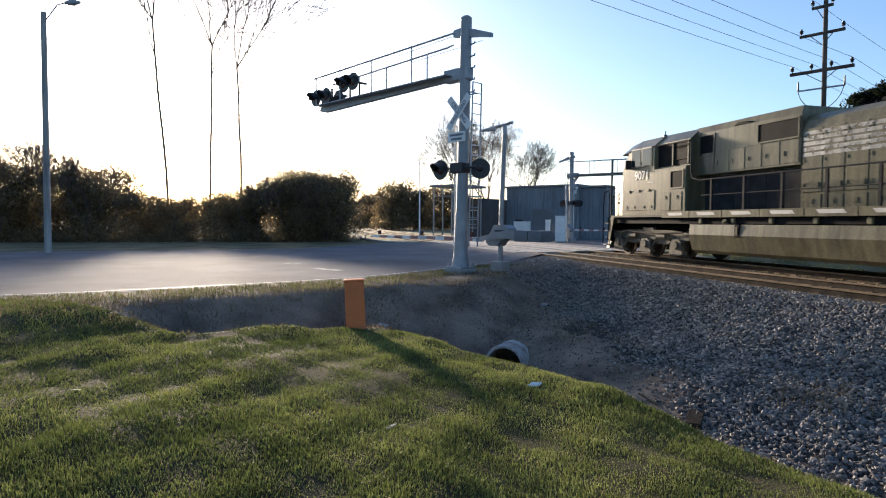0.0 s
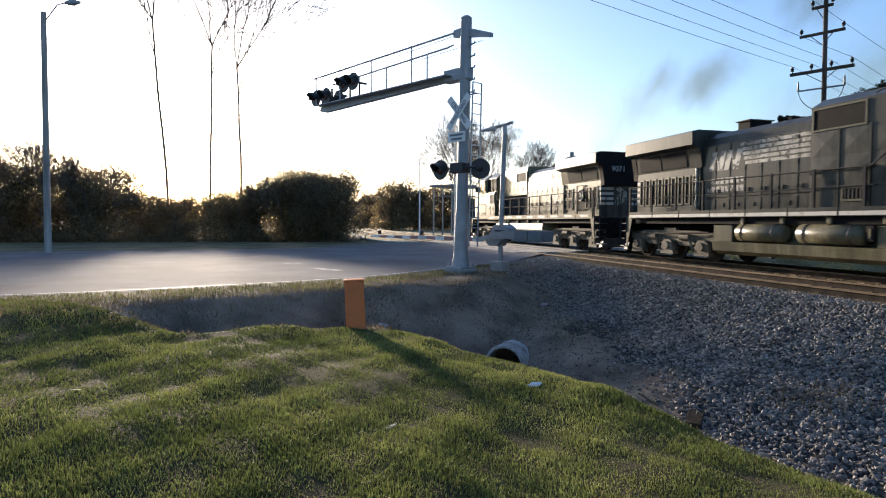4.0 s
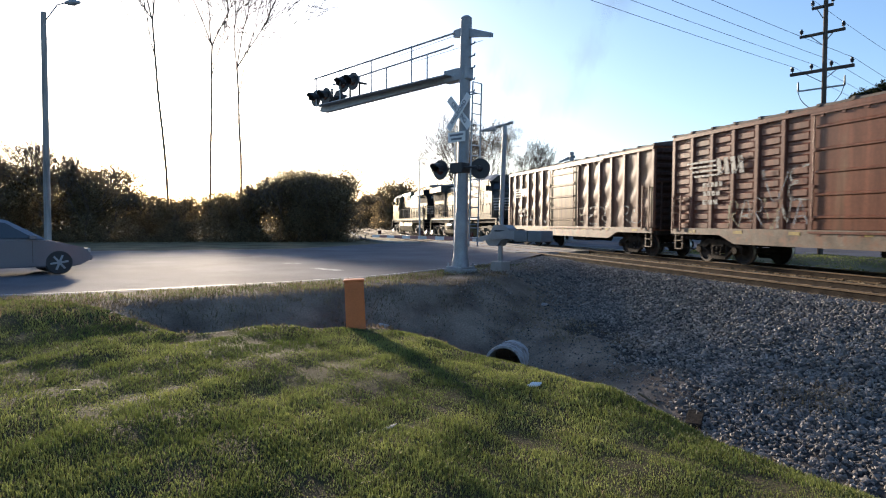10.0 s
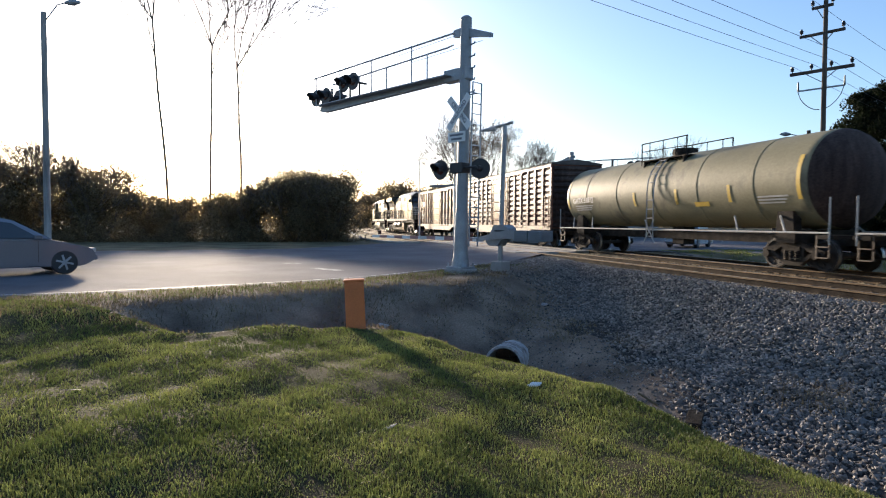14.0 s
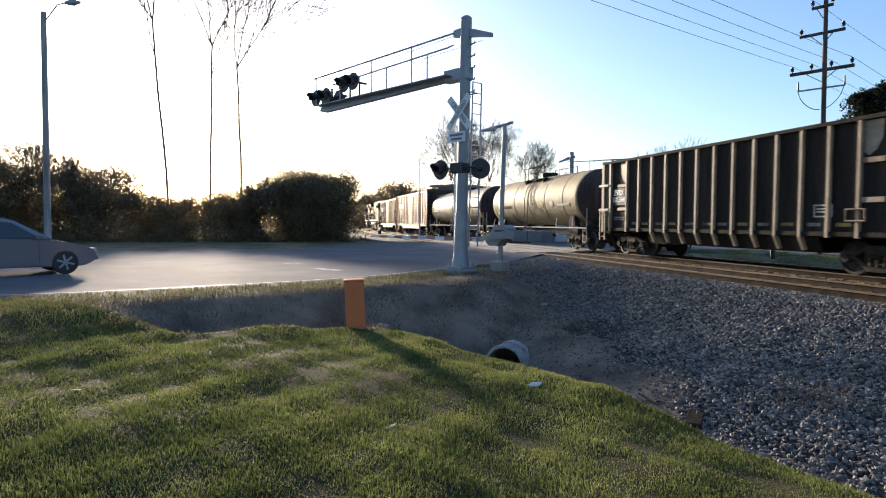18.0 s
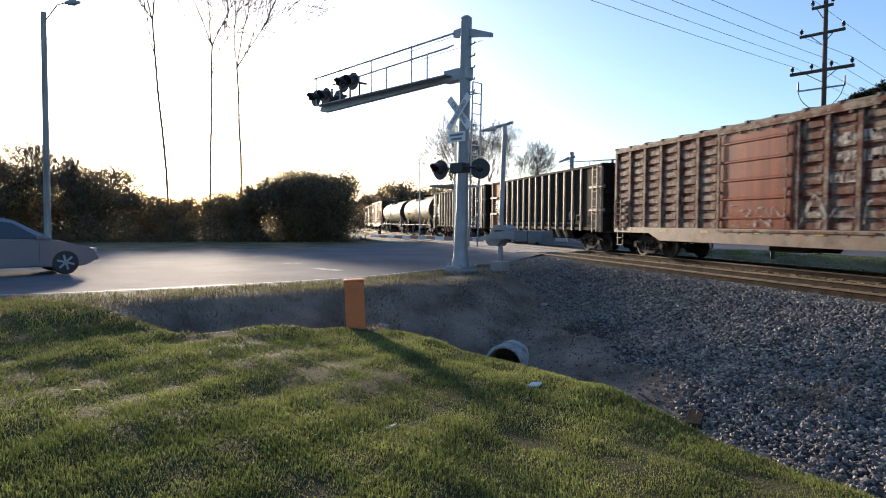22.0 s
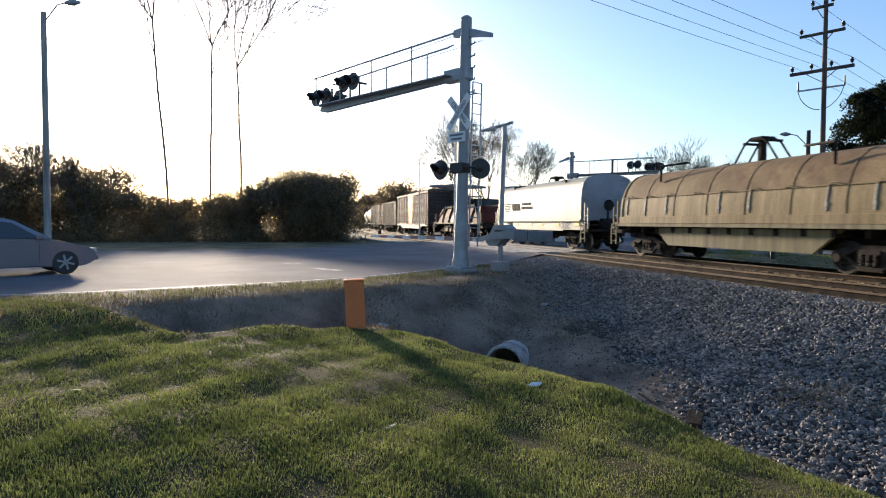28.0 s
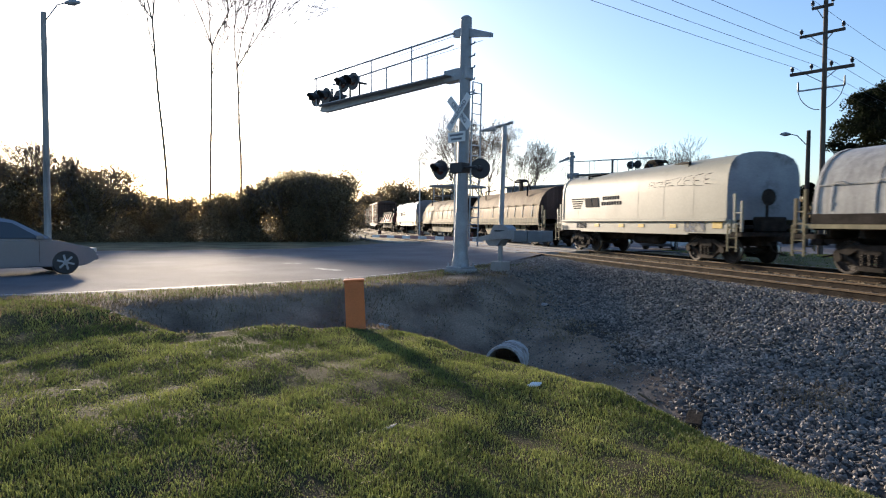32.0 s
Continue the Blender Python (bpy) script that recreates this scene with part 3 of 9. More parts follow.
M_COILWHITE = material("coil_hood_white", (0.295, 0.29, 0.225), 0.5, vary=0.08, scale=0.5, fine=14, bump=0.04, tint=(0.34, 0.333, 0.265), dirt=(0.33, 0.31, 0.25), dirt_amount=0.3, dirt_scale=0.6, spec=0.3)
M_COILTAN = material("coil_hood_tan", (0.265, 0.195, 0.095), 0.7, vary=0.16, scale=0.9, fine=14, bump=0.1, tint=(0.335, 0.255, 0.13), dirt=(0.24, 0.17, 0.10), dirt_amount=0.45, dirt_scale=0.8, streak=True, spec=0.2)
M_COILORANGE = material("coil_hood_rust", (0.25, 0.165, 0.07), 0.7, vary=0.2, scale=0.9, fine=14, bump=0.12, tint=(0.32, 0.22, 0.1), dirt=(0.22, 0.115, 0.06), dirt_amount=0.35, dirt_scale=0.8, streak=True, spec=0.2)
M_COILTOP = material("coil_hood_rusted_top", (0.2, 0.138, 0.072), 0.75, vary=0.25, scale=0.9, fine=16, bump=0.1, tint=(0.265, 0.185, 0.1), dirt=(0.14, 0.085, 0.05), dirt_amount=0.4, dirt_scale=1.1, spec=0.15)
M_COILSILL = material("coil_sill_putty", (0.225, 0.2, 0.115), 0.75, vary=0.18, scale=1.2, bump=0.1, dirt=(0.18, 0.14, 0.1), dirt_amount=0.4, streak=True, spec=0.2)
M_COILGREY = material("coil_hood_grey", (0.36, 0.35, 0.32), 0.35, vary=0.14, scale=0.9, fine=14, bump=0.08, tint=(0.44, 0.43, 0.39), dirt=(0.24, 0.2, 0.15), dirt_amount=0.3, streak=True, spec=0.3)
M_REFLECTOR = material("reflector_yellow", (0.30, 0.21, 0.035), 0.6, vary=0.3, scale=4, dirt=(0.05, 0.04, 0.03), dirt_amount=0.5, dirt_scale=3)
M_GHOST = material("ghost_lettering", (0.42, 0.39, 0.34), 0.7, vary=0.25, scale=2.0, bump=0.02, dirt=(0.13, 0.07, 0.05), dirt_amount=0.35, dirt_scale=1.5, spec=0.2)
M_GONDMARK = material("reflector_grey", (0.16, 0.16, 0.155), 0.40, vary=0.3, scale=4, dirt=(0.04, 0.035, 0.03), dirt_amount=0.5, dirt_scale=3)
M_GONDTAN = material("gondola_tan_bay", (0.2, 0.145, 0.09), 0.60, vary=0.35, scale=1.0, fine=20, bump=0.2, tint=(0.28, 0.205, 0.13), dirt=(0.08, 0.06, 0.045), dirt_amount=0.3, dirt_scale=0.9, streak=True, spec=0.3)
M_NUMBERPANEL = material("number_panel_blue", (0.014, 0.02, 0.03), 0.6, vary=0.2, scale=2.0, bump=0.1, spec=0.2)
M_FADEYELLOW = material("faded_yellow", (0.3, 0.185, 0.06), 0.75, vary=0.3, scale=2.0, bump=0.1, dirt=(0.10, 0.075, 0.05), dirt_amount=0.5, dirt_scale=1.5, spec=0.15)
# dark brown for car ends turned from the sun; holds their shade
M_ENDSHADE = material("shaded_car_end", (0.075, 0.052, 0.045), 0.85, vary=0.35, scale=1.0, fine=18, bump=0.2, tint=(0.12, 0.085, 0.072), streak=True, spec=0.1)
M_WEIGHT = material("dark_grey_iron", (0.15, 0.16, 0.17), 0.7, vary=0.2, scale=3, bump=0.1)
M_SPRAY_A = material("spray_paint_pale", (0.22, 0.225, 0.21), 0.7, vary=0.2, scale=3, bump=0)
M_SPRAY_B = material("spray_paint_blue", (0.10, 0.12, 0.155), 0.7, vary=0.2, scale=3, bump=0)
M_SPRAY_C = material("spray_paint_green", (0.2, 0.19, 0.11), 0.7, vary=0.2, scale=3, bump=0)



def worn_through(m, scale=5.0, lo=0.42, hi=0.6):
    """Paint that has flaked: noise opens it to what lies below."""
    nt = m.node_tree
    tc = nt.nodes.new("ShaderNodeTexCoord")
    nz = nt.nodes.new("ShaderNodeTexNoise")
    nz.inputs["Scale"].default_value, nz.inputs["Detail"].default_value = scale, 7
    mr = nt.nodes.new("ShaderNodeMapRange")
    mr.inputs["From Min"].default_value, mr.inputs["From Max"].default_value = lo, hi
    nt.links.new(tc.outputs["Object"], nz.inputs["Vector"])
    nt.links.new(nz.outputs["Fac"], mr.inputs["Value"])
    nt.links.new(mr.outputs[0], nt.nodes["Principled BSDF"].inputs["Alpha"])


for one in (M_SPRAY_A, M_SPRAY_B, M_SPRAY_C):
    worn_through(one, 4.0, 0.38, 0.62)
worn_through(M_FADED, 6.0, 0.32, 0.5)
worn_through(M_GHOST, 5.0, 0.42, 0.55)
worn_through(M_LIVERY, 9.0, 0.2, 0.33)

WHEELSETS = []      # (part, car's place in CARS, wheel radius)


def wheel_mesh(r):
    bm = B()
    rod(bm, (-0.95, 0, 0), (0.95, 0, 0), 0.085, 10)
    for s in (-1, 1):
        prof = [(0.70 * s, 0.12), (0.70 * s, r - 0.12), (0.685 * s, r - 0.07), (0.685 * s, r + 0.028), (0.715 * s, r + 0.028), (0.725 * s, r), (0.82 * s, r - 0.006), (0.82 * s, r - 0.07), (0.775 * s, r - 0.1), (0.765 * s, 0.2), (0.80 * s, 0.13), (0.80 * s, 0.09)]
        lathe(bm, prof, "x", 24)
        for k in range(3):      # marks on the rim, so that the turning shows
            a = 2.1 * k
            rod(bm, (0.80 * s, math.cos(a) * (r - 0.19), math.sin(a) * (r - 0.19)), (0.83 * s, math.cos(a) * (r - 0.19), math.sin(a) * (r - 0.19)), 0.03, 6)
    for f in bm.faces:
        c = f.calc_center_median()
        if abs(abs(c.x) - 0.7725) < 0.01 and (c.y ** 2 + c.z ** 2) ** 0.5 > r * 0.9:
            f.material_index = 1
    return finish("wheelset", bm, [M_WHEEL, M_TREAD])


WHEEL_FREIGHT = wheel_mesh(0.457)
WHEEL_LOCO = wheel_mesh(0.533)


def add_wheelset(mesh, parent, y, r):
    w = new("wheelset", mesh)
    w.parent = parent
    w.matrix_basis = pose(0, y, r)
    WHEELSETS.append((w, len(CARS), r, y))
    return w


def frame_mesh():
    """One cast side frame of a two-axle truck, seen in its (y, z) outline."""
    bm = B()
    for s in (-1, 1):
        extrude(bm, [(s * 1.12, 0.60), (s * 1.12, 0.36), (s * 0.70, 0.36), (s * 0.66, 0.56)], -0.06, 0.06, "x")
        extrude(bm, [(s * 1.12, 0.60), (s * 0.42, 0.80), (s * 0.42, 0.66), (s * 0.66, 0.52)], -0.075, 0.075, "x")
        extrude(bm, [(s * 0.70, 0.52), (s * 0.62, 0.36), (s * 0.30, 0.16), (s * 0.30, 0.30)], -0.075, 0.075, "x")
        rod(bm, (-0.17, s * 0.89, 0.457), (0.1, s * 0.89, 0.457), 0.115, 12)
        box(bm, -0.05, 0.05, s * 0.36 - 0.05, s * 0.36 + 0.05, 0.2, 0.78)
    box(bm, -0.075, 0.075, -0.46, 0.46, 0.68, 0.82)
    box(bm, -0.075, 0.075, -0.36, 0.36, 0.14, 0.28)
    for k in (-0.2, 0.0, 0.2):
        for z in (0.29, 0.35, 0.41, 0.47, 0.53):
            rod(bm, (-0.05, k, z), (-0.05, k, z + 0.04), 0.082, 8)
    box(bm, -0.1, 0.1, -0.3, 0.3, 0.58, 0.68)
    return finish("side_frame", bm, M_TRUCK)


SIDE_FRAME = frame_mesh()
bm = B()
box(bm, -1.0, 1.0, -0.22, 0.22, 0.55, 0.82, 0.03)
box(bm, -0.2, 0.2, -0.6, 0.6, 0.6, 0.72)
for s in (-1, 1):
    box(bm, -0.85, 0.85, s * 0.36 - 0.05, s * 0.36 + 0.05, 0.36, 0.5)
BOLSTER = finish("truck", bm, M_TRUCK)


def truck(car, y):
    t = new("truck", BOLSTER)
    t.parent = car
    t.matrix_basis = pose(0, y, 0)
    for s in (-1, 1):
        f = new("side_frame", SIDE_FRAME)
        f.parent = t
        f.matrix_basis = pose(s * 1.02, 0, 0, 0, 0, 0 if s < 0 else 180)
        add_wheelset(WHEEL_FREIGHT, t, s * 0.89, 0.457)
    return t


def coupler_mesh():
    bm = B()
    box(bm, -0.09, 0.09, -0.55, 0.25, 0.78, 0.95)
    box(bm, -0.17, 0.17, 0.2, 0.46, 0.72, 1.0, 0.04)
    box(bm, -0.19, -0.06, 0.42, 0.60, 0.74, 0.98, 0.03)
    pipe(bm, [(0.25, -0.2, 0.75), (0.3, 0.1, 0.45), (0.2, 0.5, 0.36)], 0.03)
    return finish("coupler", bm, M_TRUCK)


COUPLER = coupler_mesh()


def couplers(car, half):
    for s in (-1, 1):
        c = new("coupler", COUPLER)
        c.parent = car
        c.matrix_basis = pose(0, s * half, 0, 0, 0, 0 if s > 0 else 180)


def ladder_bm(width, z0, z1, n, r=0.016, stand=0.09):
    """A ladder in the y-z plane, standing off a side at x = 0 towards -x."""
    bm = B()
    for s in (-1, 1):
        box(bm, -stand - 0.02, -stand + 0.02, s * width / 2 - 0.025, s * width / 2 + 0.025, z0, z1)
        for z in (z0 + 0.1, z1 - 0.1):
            box(bm, -stand, 0, s * width / 2 - 0.02, s * width / 2 + 0.02, z - 0.02, z + 0.02)
    for i in range(n):
        z = z0 + (z1 - z0) * (i + 0.5) / n
        rod(bm, (-stand, -width / 2, z), (-stand, width / 2, z), r, 6)
    return bm


def stirrup_bm():
    bm = B()
    for y in (-0.2, 0.2):
        box(bm, -0.02, 0.02, y - 0.02, y + 0.02, 0.42, 1.1)
    for z in (0.42, 0.72):
        box(bm, -0.06, 0.03, -0.2, 0.2, z, z + 0.03)
    return bm


STIRRUP = finish("step", stirrup_bm(), M_SILLGREY)


def steps(car, half_w, half_l):
    for sx in (-1, 1):
        for sy in (-1, 1):
            s = new("step", STIRRUP)
            s.parent = car
            s.matrix_basis = pose(sx * (half_w - 0.05), sy * (half_l - 0.35), 0)


def spray(car, rng, y0, y1, z0, z1, x, mats, n=5, thin=0.0):
    """Sprayed letter-like marks on the flank at x: each a run of slanting strokes, laid on as thin raised bands."""
    for k in range(n):
        bm = B()
        cw = (y1 - y0) / n
        ya, yb = y0 + cw * k - 0.06 * cw, y0 + cw * (k + 1) + 0.06 * cw
        w = thin or rng.uniform(0.05, 0.11)
        zl, zh = z0 + rng.uniform(-0.06, 0.06), z1 + rng.uniform(-0.12, 0.08)
        kind = rng.choice("NSRAVEZ")
        shape = {"N": [(0, 0), (0.1, 1), (0.7, 0.05), (0.9, 1)], "S": [(0.9, 0.85), (0.5, 1), (0.1, 0.75), (0.8, 0.35), (0.5, 0), (0.05, 0.12)],
                 "R": [(0.05, 0), (0.15, 1), (0.75, 0.85), (0.7, 0.5), (0.2, 0.45), (0.95, 0)], "A": [(0, 0), (0.45, 1), (0.6, 0.9), (0.95, 0), (0.75, 0.4), (0.2, 0.4)],
                 "V": [(0, 1), (0.4, 0), (0.6, 0.05), (1, 0.9)], "E": [(0.9, 1), (0.15, 0.9), (0.1, 0.5), (0.7, 0.5), (0.1, 0.45), (0.1, 0.05), (0.95, 0)],
                 "Z": [(0, 0.9), (0.9, 1), (0.15, 0.1), (1, 0)]}[kind]
        pts = [(yb - (yb - ya) * (u + rng.uniform(-0.06, 0.06)), zl + (zh - zl) * (v + rng.uniform(-0.06, 0.06))) for u, v in shape]
        fine = []
        for (pa, pb), (qa, qb) in zip(pts, pts[1:]):
            fine += [(pa + (qa - pa) * i / 3, pb + (qb - pb) * i / 3) for i in range(3)]
        fine.append(pts[-1])
        fine = [fine[0]] + [((fine[i - 1][0] + 2 * fine[i][0] + fine[i + 1][0]) / 4, (fine[i - 1][1] + 2 * fine[i][1] + fine[i + 1][1]) / 4) for i in range(1, len(fine) - 1)] + [fine[-1]]
        prev = None
        for i, (y, z) in enumerate(fine):
            a, b = fine[max(i - 1, 0)], fine[min(i + 1, len(fine) - 1)]
            dy, dz = b[0] - a[0], b[1] - a[1]
            d = max(1e-4, math.hypot(dy, dz))
            ww = w * (0.8 + 0.4 * math.sin(1.3 * i + k))
            p = [bm.verts.new((x, y - dz / d * ww / 2 * s, z + dy / d * ww / 2 * s)) for s in (-1, 1)]
            if prev:
                bm.faces.new((prev[0], prev[1], p[1], p[0]))
            prev = p
        part("sprayed_mark", bm, mats[k % len(mats)], car)


def lettered(text, size, mat, car, side, x, y, z, **kw):
    """Writing on a flank: side -1 is read from -x, +1 from +x, 0 on the rear end read from -y."""
    m = Matrix.Translation((x, y, z)) @ Euler((math.pi / 2, 0, {-1: -math.pi / 2, 1: math.pi / 2, 0: 0}[side])).to_matrix().to_4x4()
    return words(text, size, mat, car, m, **kw)


def bars(car, mat, x, y, z, w, h, lines=1, name="lettering"):
    """Unreadable writing: bars of its size."""
    for i in range(lines):
        bm = B()
        zz = z - i * h * 1.7
        box(bm, min(x, x * 1.003), max(x, x * 1.003), y - w / 2, y + w / 2, zz - h / 2, zz + h / 2)
        part(name, bm, mat, car)


# ---- boxcars ----
def boxcar(q0, q1, label, paint, door_paint, corrugated, seed, roof_z=4.5, sill_paint=None):
    """q0, q1: how far its ends trail the reference point of the train."""
    rng = random.Random(seed)
    L = q1 - q0
    hl, hw, z0 = L / 2, 1.5, 1.06
    car = thing("boxcar", label, "boxcar", "freight cars of the train")
    bm = B()
    box(bm, -hw + 0.06, hw - 0.06, -hl + 0.06, hl - 0.06, z0, roof_z - 0.02)
    part("body", bm, paint, car)
    # roof: shallow gable with cross seams
    bm = B()
    extrude(bm, [(-hw - 0.03, roof_z - 0.06), (-hw - 0.03, roof_z), (0, roof_z + 0.2), (hw + 0.03, roof_z), (hw + 0.03, roof_z - 0.06)], -hl, hl)
    n = int(L / 1.05)
    roof = part("roof", bm, M_ROOF, car)
    for i in range(n + 1):
        y = -hl + L * i / n
        bm = B()
        extrude(bm, [(-hw - 0.05, roof_z - 0.04), (-hw - 0.05, roof_z + 0.04), (0, roof_z + 0.25), (hw + 0.05, roof_z + 0.04), (hw + 0.05, roof_z - 0.04)], y - 0.05, y + 0.05)
        part("roof_seam", bm, M_ROOF, roof)
    # chords and sill
    for sx in (-1, 1):
        bm = B()
        box(bm, *sorted((sx * (hw - 0.05), sx * (hw + 0.05))), -hl, hl, roof_z - 0.2, roof_z - 0.065, 0.01)
        part("top_chord", bm, paint, car)
        bm = B()
        prof = [(-hl, 0.98), (-hl, 1.2), (hl, 1.2), (hl, 0.98), (hl - 2.6, 0.98), (hl - 3.3, 0.70), (-hl + 3.3, 0.70), (-hl + 2.6, 0.98)]
        extrude(bm, prof, *sorted((sx * (hw - 0.03), sx * (hw + 0.06))), axis="x")
        part("side_sill", bm, sill_paint or M_SILLGREY, car, "patched grey and rust side sill")
        for i in range(7):
            bm = B()
            y = -hl + 1.2 + (L - 2.4) * i / 6
            box(bm, *sorted((sx * (hw + 0.06), sx * (hw + 0.066))), y - 0.2, y + 0.2, 1.04, 1.14)
            part("reflective_marking", bm, M_REFLECTOR, car)
    # posts, door and panels on each flank
    dw, dy = 3.05, 0.15
    doors = (dy - dw / 2, dy + dw / 2)
    spots = []
    for a, b in ((-hl + 0.05, doors[0] - 0.08), (doors[1] + 0.08, hl - 0.05)):
        k = max(2, round((b - a) / 1.03))
        spots.append([a + (b - a) * i / k for i in range(k + 1)])
    bm = B()
    extrude(bm, [(-0.09, -0.07), (-0.09, 0.07), (0.0, 0.11), (0.0, -0.11)], 1.16, roof_z - 0.2)     # (x, y) carried along z below
    for v in bm.verts:
        v.co = Vector((v.co.x, v.co.z, v.co.y))
    bmesh.ops.recalc_face_normals(bm, faces=bm.faces[:])
    post = finish("side_post", bm, paint)
    for sx in (-1, 1):
        for run_ in spots:
            for y in run_:
                p = new("side_post", post)
                p.parent = car
                p.matrix_basis = pose(sx * (hw - 0.055), y, 0, 0, 0, 0 if sx < 0 else 180)
            for a, b in zip(run_, run_[1:]):
                bm = B()
                if corrugated:
                    m = 10
                    prof = [(0.05, 1.2)]
                    for i in range(m):
                        z = 1.3 + (roof_z - 0.45 - 1.3) * i / (m - 1)
                        prof += [(0.0, z - 0.125), (-0.05, z - 0.085), (-0.05, z + 0.085), (0.0, z + 0.125)]
                    extrude(bm, prof + [(0.05, roof_z - 0.25)], a + 0.16, b - 0.16)
                    for v in bm.verts:
                        v.co.x = sx * (hw - 0.058) + (v.co.x if sx < 0 else -v.co.x)
                else:
                    # plain sheet that has buckled between its posts
                    ph = rng.uniform(0, 6)
                    rows = [[bm.verts.new((0, 0, 0)) for _ in range(6)] for _ in range(25)]
                    for i, row in enumerate(rows):
                        for j, v in enumerate(row):
                            fy, fz = j / 5, i / 24
                            d = 0.016 * math.sin(math.pi * fy) * math.sin(fz * 21 + ph + 2.5 * fy) * math.sin(math.pi * fz) ** 0.5 + 0.006 * math.sin(math.pi * fy)
                            v.co = (sx * (hw - 0.05 + d), a + 0.06 + (b - a - 0.12) * fy, 1.2 + (roof_z - 1.42) * fz)
                    for r0, r1 in zip(rows, rows[1:]):
                        for j in range(5):
                            q = (r0[j], r0[j + 1], r1[j + 1], r1[j])
                            bm.faces.new(q if sx > 0 else q[::-1])
                part("side_panel", bm, paint, car, smooth=not corrugated)
        # door on its tracks
        x1 = sx * (hw + 0.03)
        bm = B()
        box(bm, *sorted((sx * (hw - 0.055), x1)), doors[0], doors[1], 1.2, roof_z - 0.24, 0.015)
        door = part("door", bm, door_paint, car, "sliding boxcar door with pressed ribs")
        for i in range(5):
            z = 1.55 + (roof_z - 2.15) * i / 4
            bm = B()
            extrude(bm, [(x1, z - 0.05), (x1 + sx * 0.035, z - 0.02), (x1 + sx * 0.035, z + 0.02), (x1, z + 0.05)], doors[0] + 0.08, doors[1] - 0.08)
            part("door_rib", bm, door_paint, door)
        for y in (doors[0] + 0.25, doors[1] - 0.02):
            bm = B()
            rod(bm, (x1 + sx * 0.04, y, 1.22), (x1 + sx * 0.04, y, roof_z - 0.26), 0.02, 6)
            for z in (1.5, 2.4, 3.4):
                box(bm, *sorted((x1, x1 + sx * 0.06)), y - 0.06, y + 0.06, z - 0.04, z + 0.04)
            part("lock_rod", bm, paint, door)
        for z in (1.13, roof_z - 0.235):
            bm = B()
            box(bm, *sorted((sx * (hw - 0.02), sx * (hw + 0.09))), doors[0] - 2.6, doors[1] + 0.1, z - 0.03, z + 0.03)
            for i in range(9):
                y = doors[0] - 2.4 + i * 0.65
                box(bm, *sorted((sx * (hw - 0.02), sx * (hw + 0.07))), y - 0.05, y + 0.05, z - 0.1, z + 0.02)
            part("door_track", bm, paint, car)
        # ladders and grabs at the corners
        for sy, z1 in ((-1, 2.9), (1, 2.4)):
            ob = part("ladder", ladder_bm(0.46, 1.1, z1, 5), paint, car)
            ob.matrix_basis = pose(sx * (hw + 0.02), sy * (hl - 0.38), 0, 0, 0, 0 if sx < 0 else 180)
    # ends: pressed horizontal bands, their shade put into the colour
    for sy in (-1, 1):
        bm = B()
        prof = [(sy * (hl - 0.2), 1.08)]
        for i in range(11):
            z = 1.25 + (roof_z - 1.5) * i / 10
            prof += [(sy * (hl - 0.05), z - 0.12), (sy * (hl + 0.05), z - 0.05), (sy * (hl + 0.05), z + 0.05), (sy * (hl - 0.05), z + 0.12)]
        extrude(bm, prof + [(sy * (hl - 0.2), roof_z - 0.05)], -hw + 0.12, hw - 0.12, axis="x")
        part("end_panel", bm, M_ENDSHADE, car, "ribbed end with its shade in a dark brown")
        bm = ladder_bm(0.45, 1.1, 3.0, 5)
        ob = part("end_ladder", bm, M_ENDSHADE, car)
        ob.matrix_basis = pose(sy * 1.0, sy * (hl + 0.04), 0, 0, 0, -90 if sy > 0 else 90)
        bm = B()
        box(bm, -hw + 0.1, hw - 0.1, *sorted((sy * (hl - 0.4), sy * (hl + 0.12))), 0.9, 1.06)
        part("end_sill", bm, M_UNDER, car)
    bm = B()
    box(bm, -0.22, 0.22, -hl, hl, 0.72, 1.06)
    for y in np.arange(-hl + 1.2, hl - 1, 1.1):
        box(bm, -hw + 0.1, hw - 0.1, y - 0.06, y + 0.06, 0.86, 1.06)
    box(bm, -0.9, -0.3, -1.2, 0.2, 0.5, 0.86, 0.05)
    rod(bm, (0.6, -1, 0.66), (0.6, 0.5, 0.66), 0.2, 12)
    part("underframe", bm, M_UNDER, car)
    bm = B()
    lathe(bm, [(-hl - 0.1, 0.06), (-hl - 0.13, 0.28), (-hl - 0.16, 0.28), (-hl - 0.18, 0.05)], "y", 14, centre=(0.55, 0, 2.55))
    part("brake_wheel", bm, M_UNDER, car)
    truck(car, hl - 2.0)
    truck(car, -hl + 2.0)
    couplers(car, hl + 0.35)
    steps(car, hw, hl)
    CARS.append((car, (q0 + q1) / 2))
    return car, hl, hw, doors


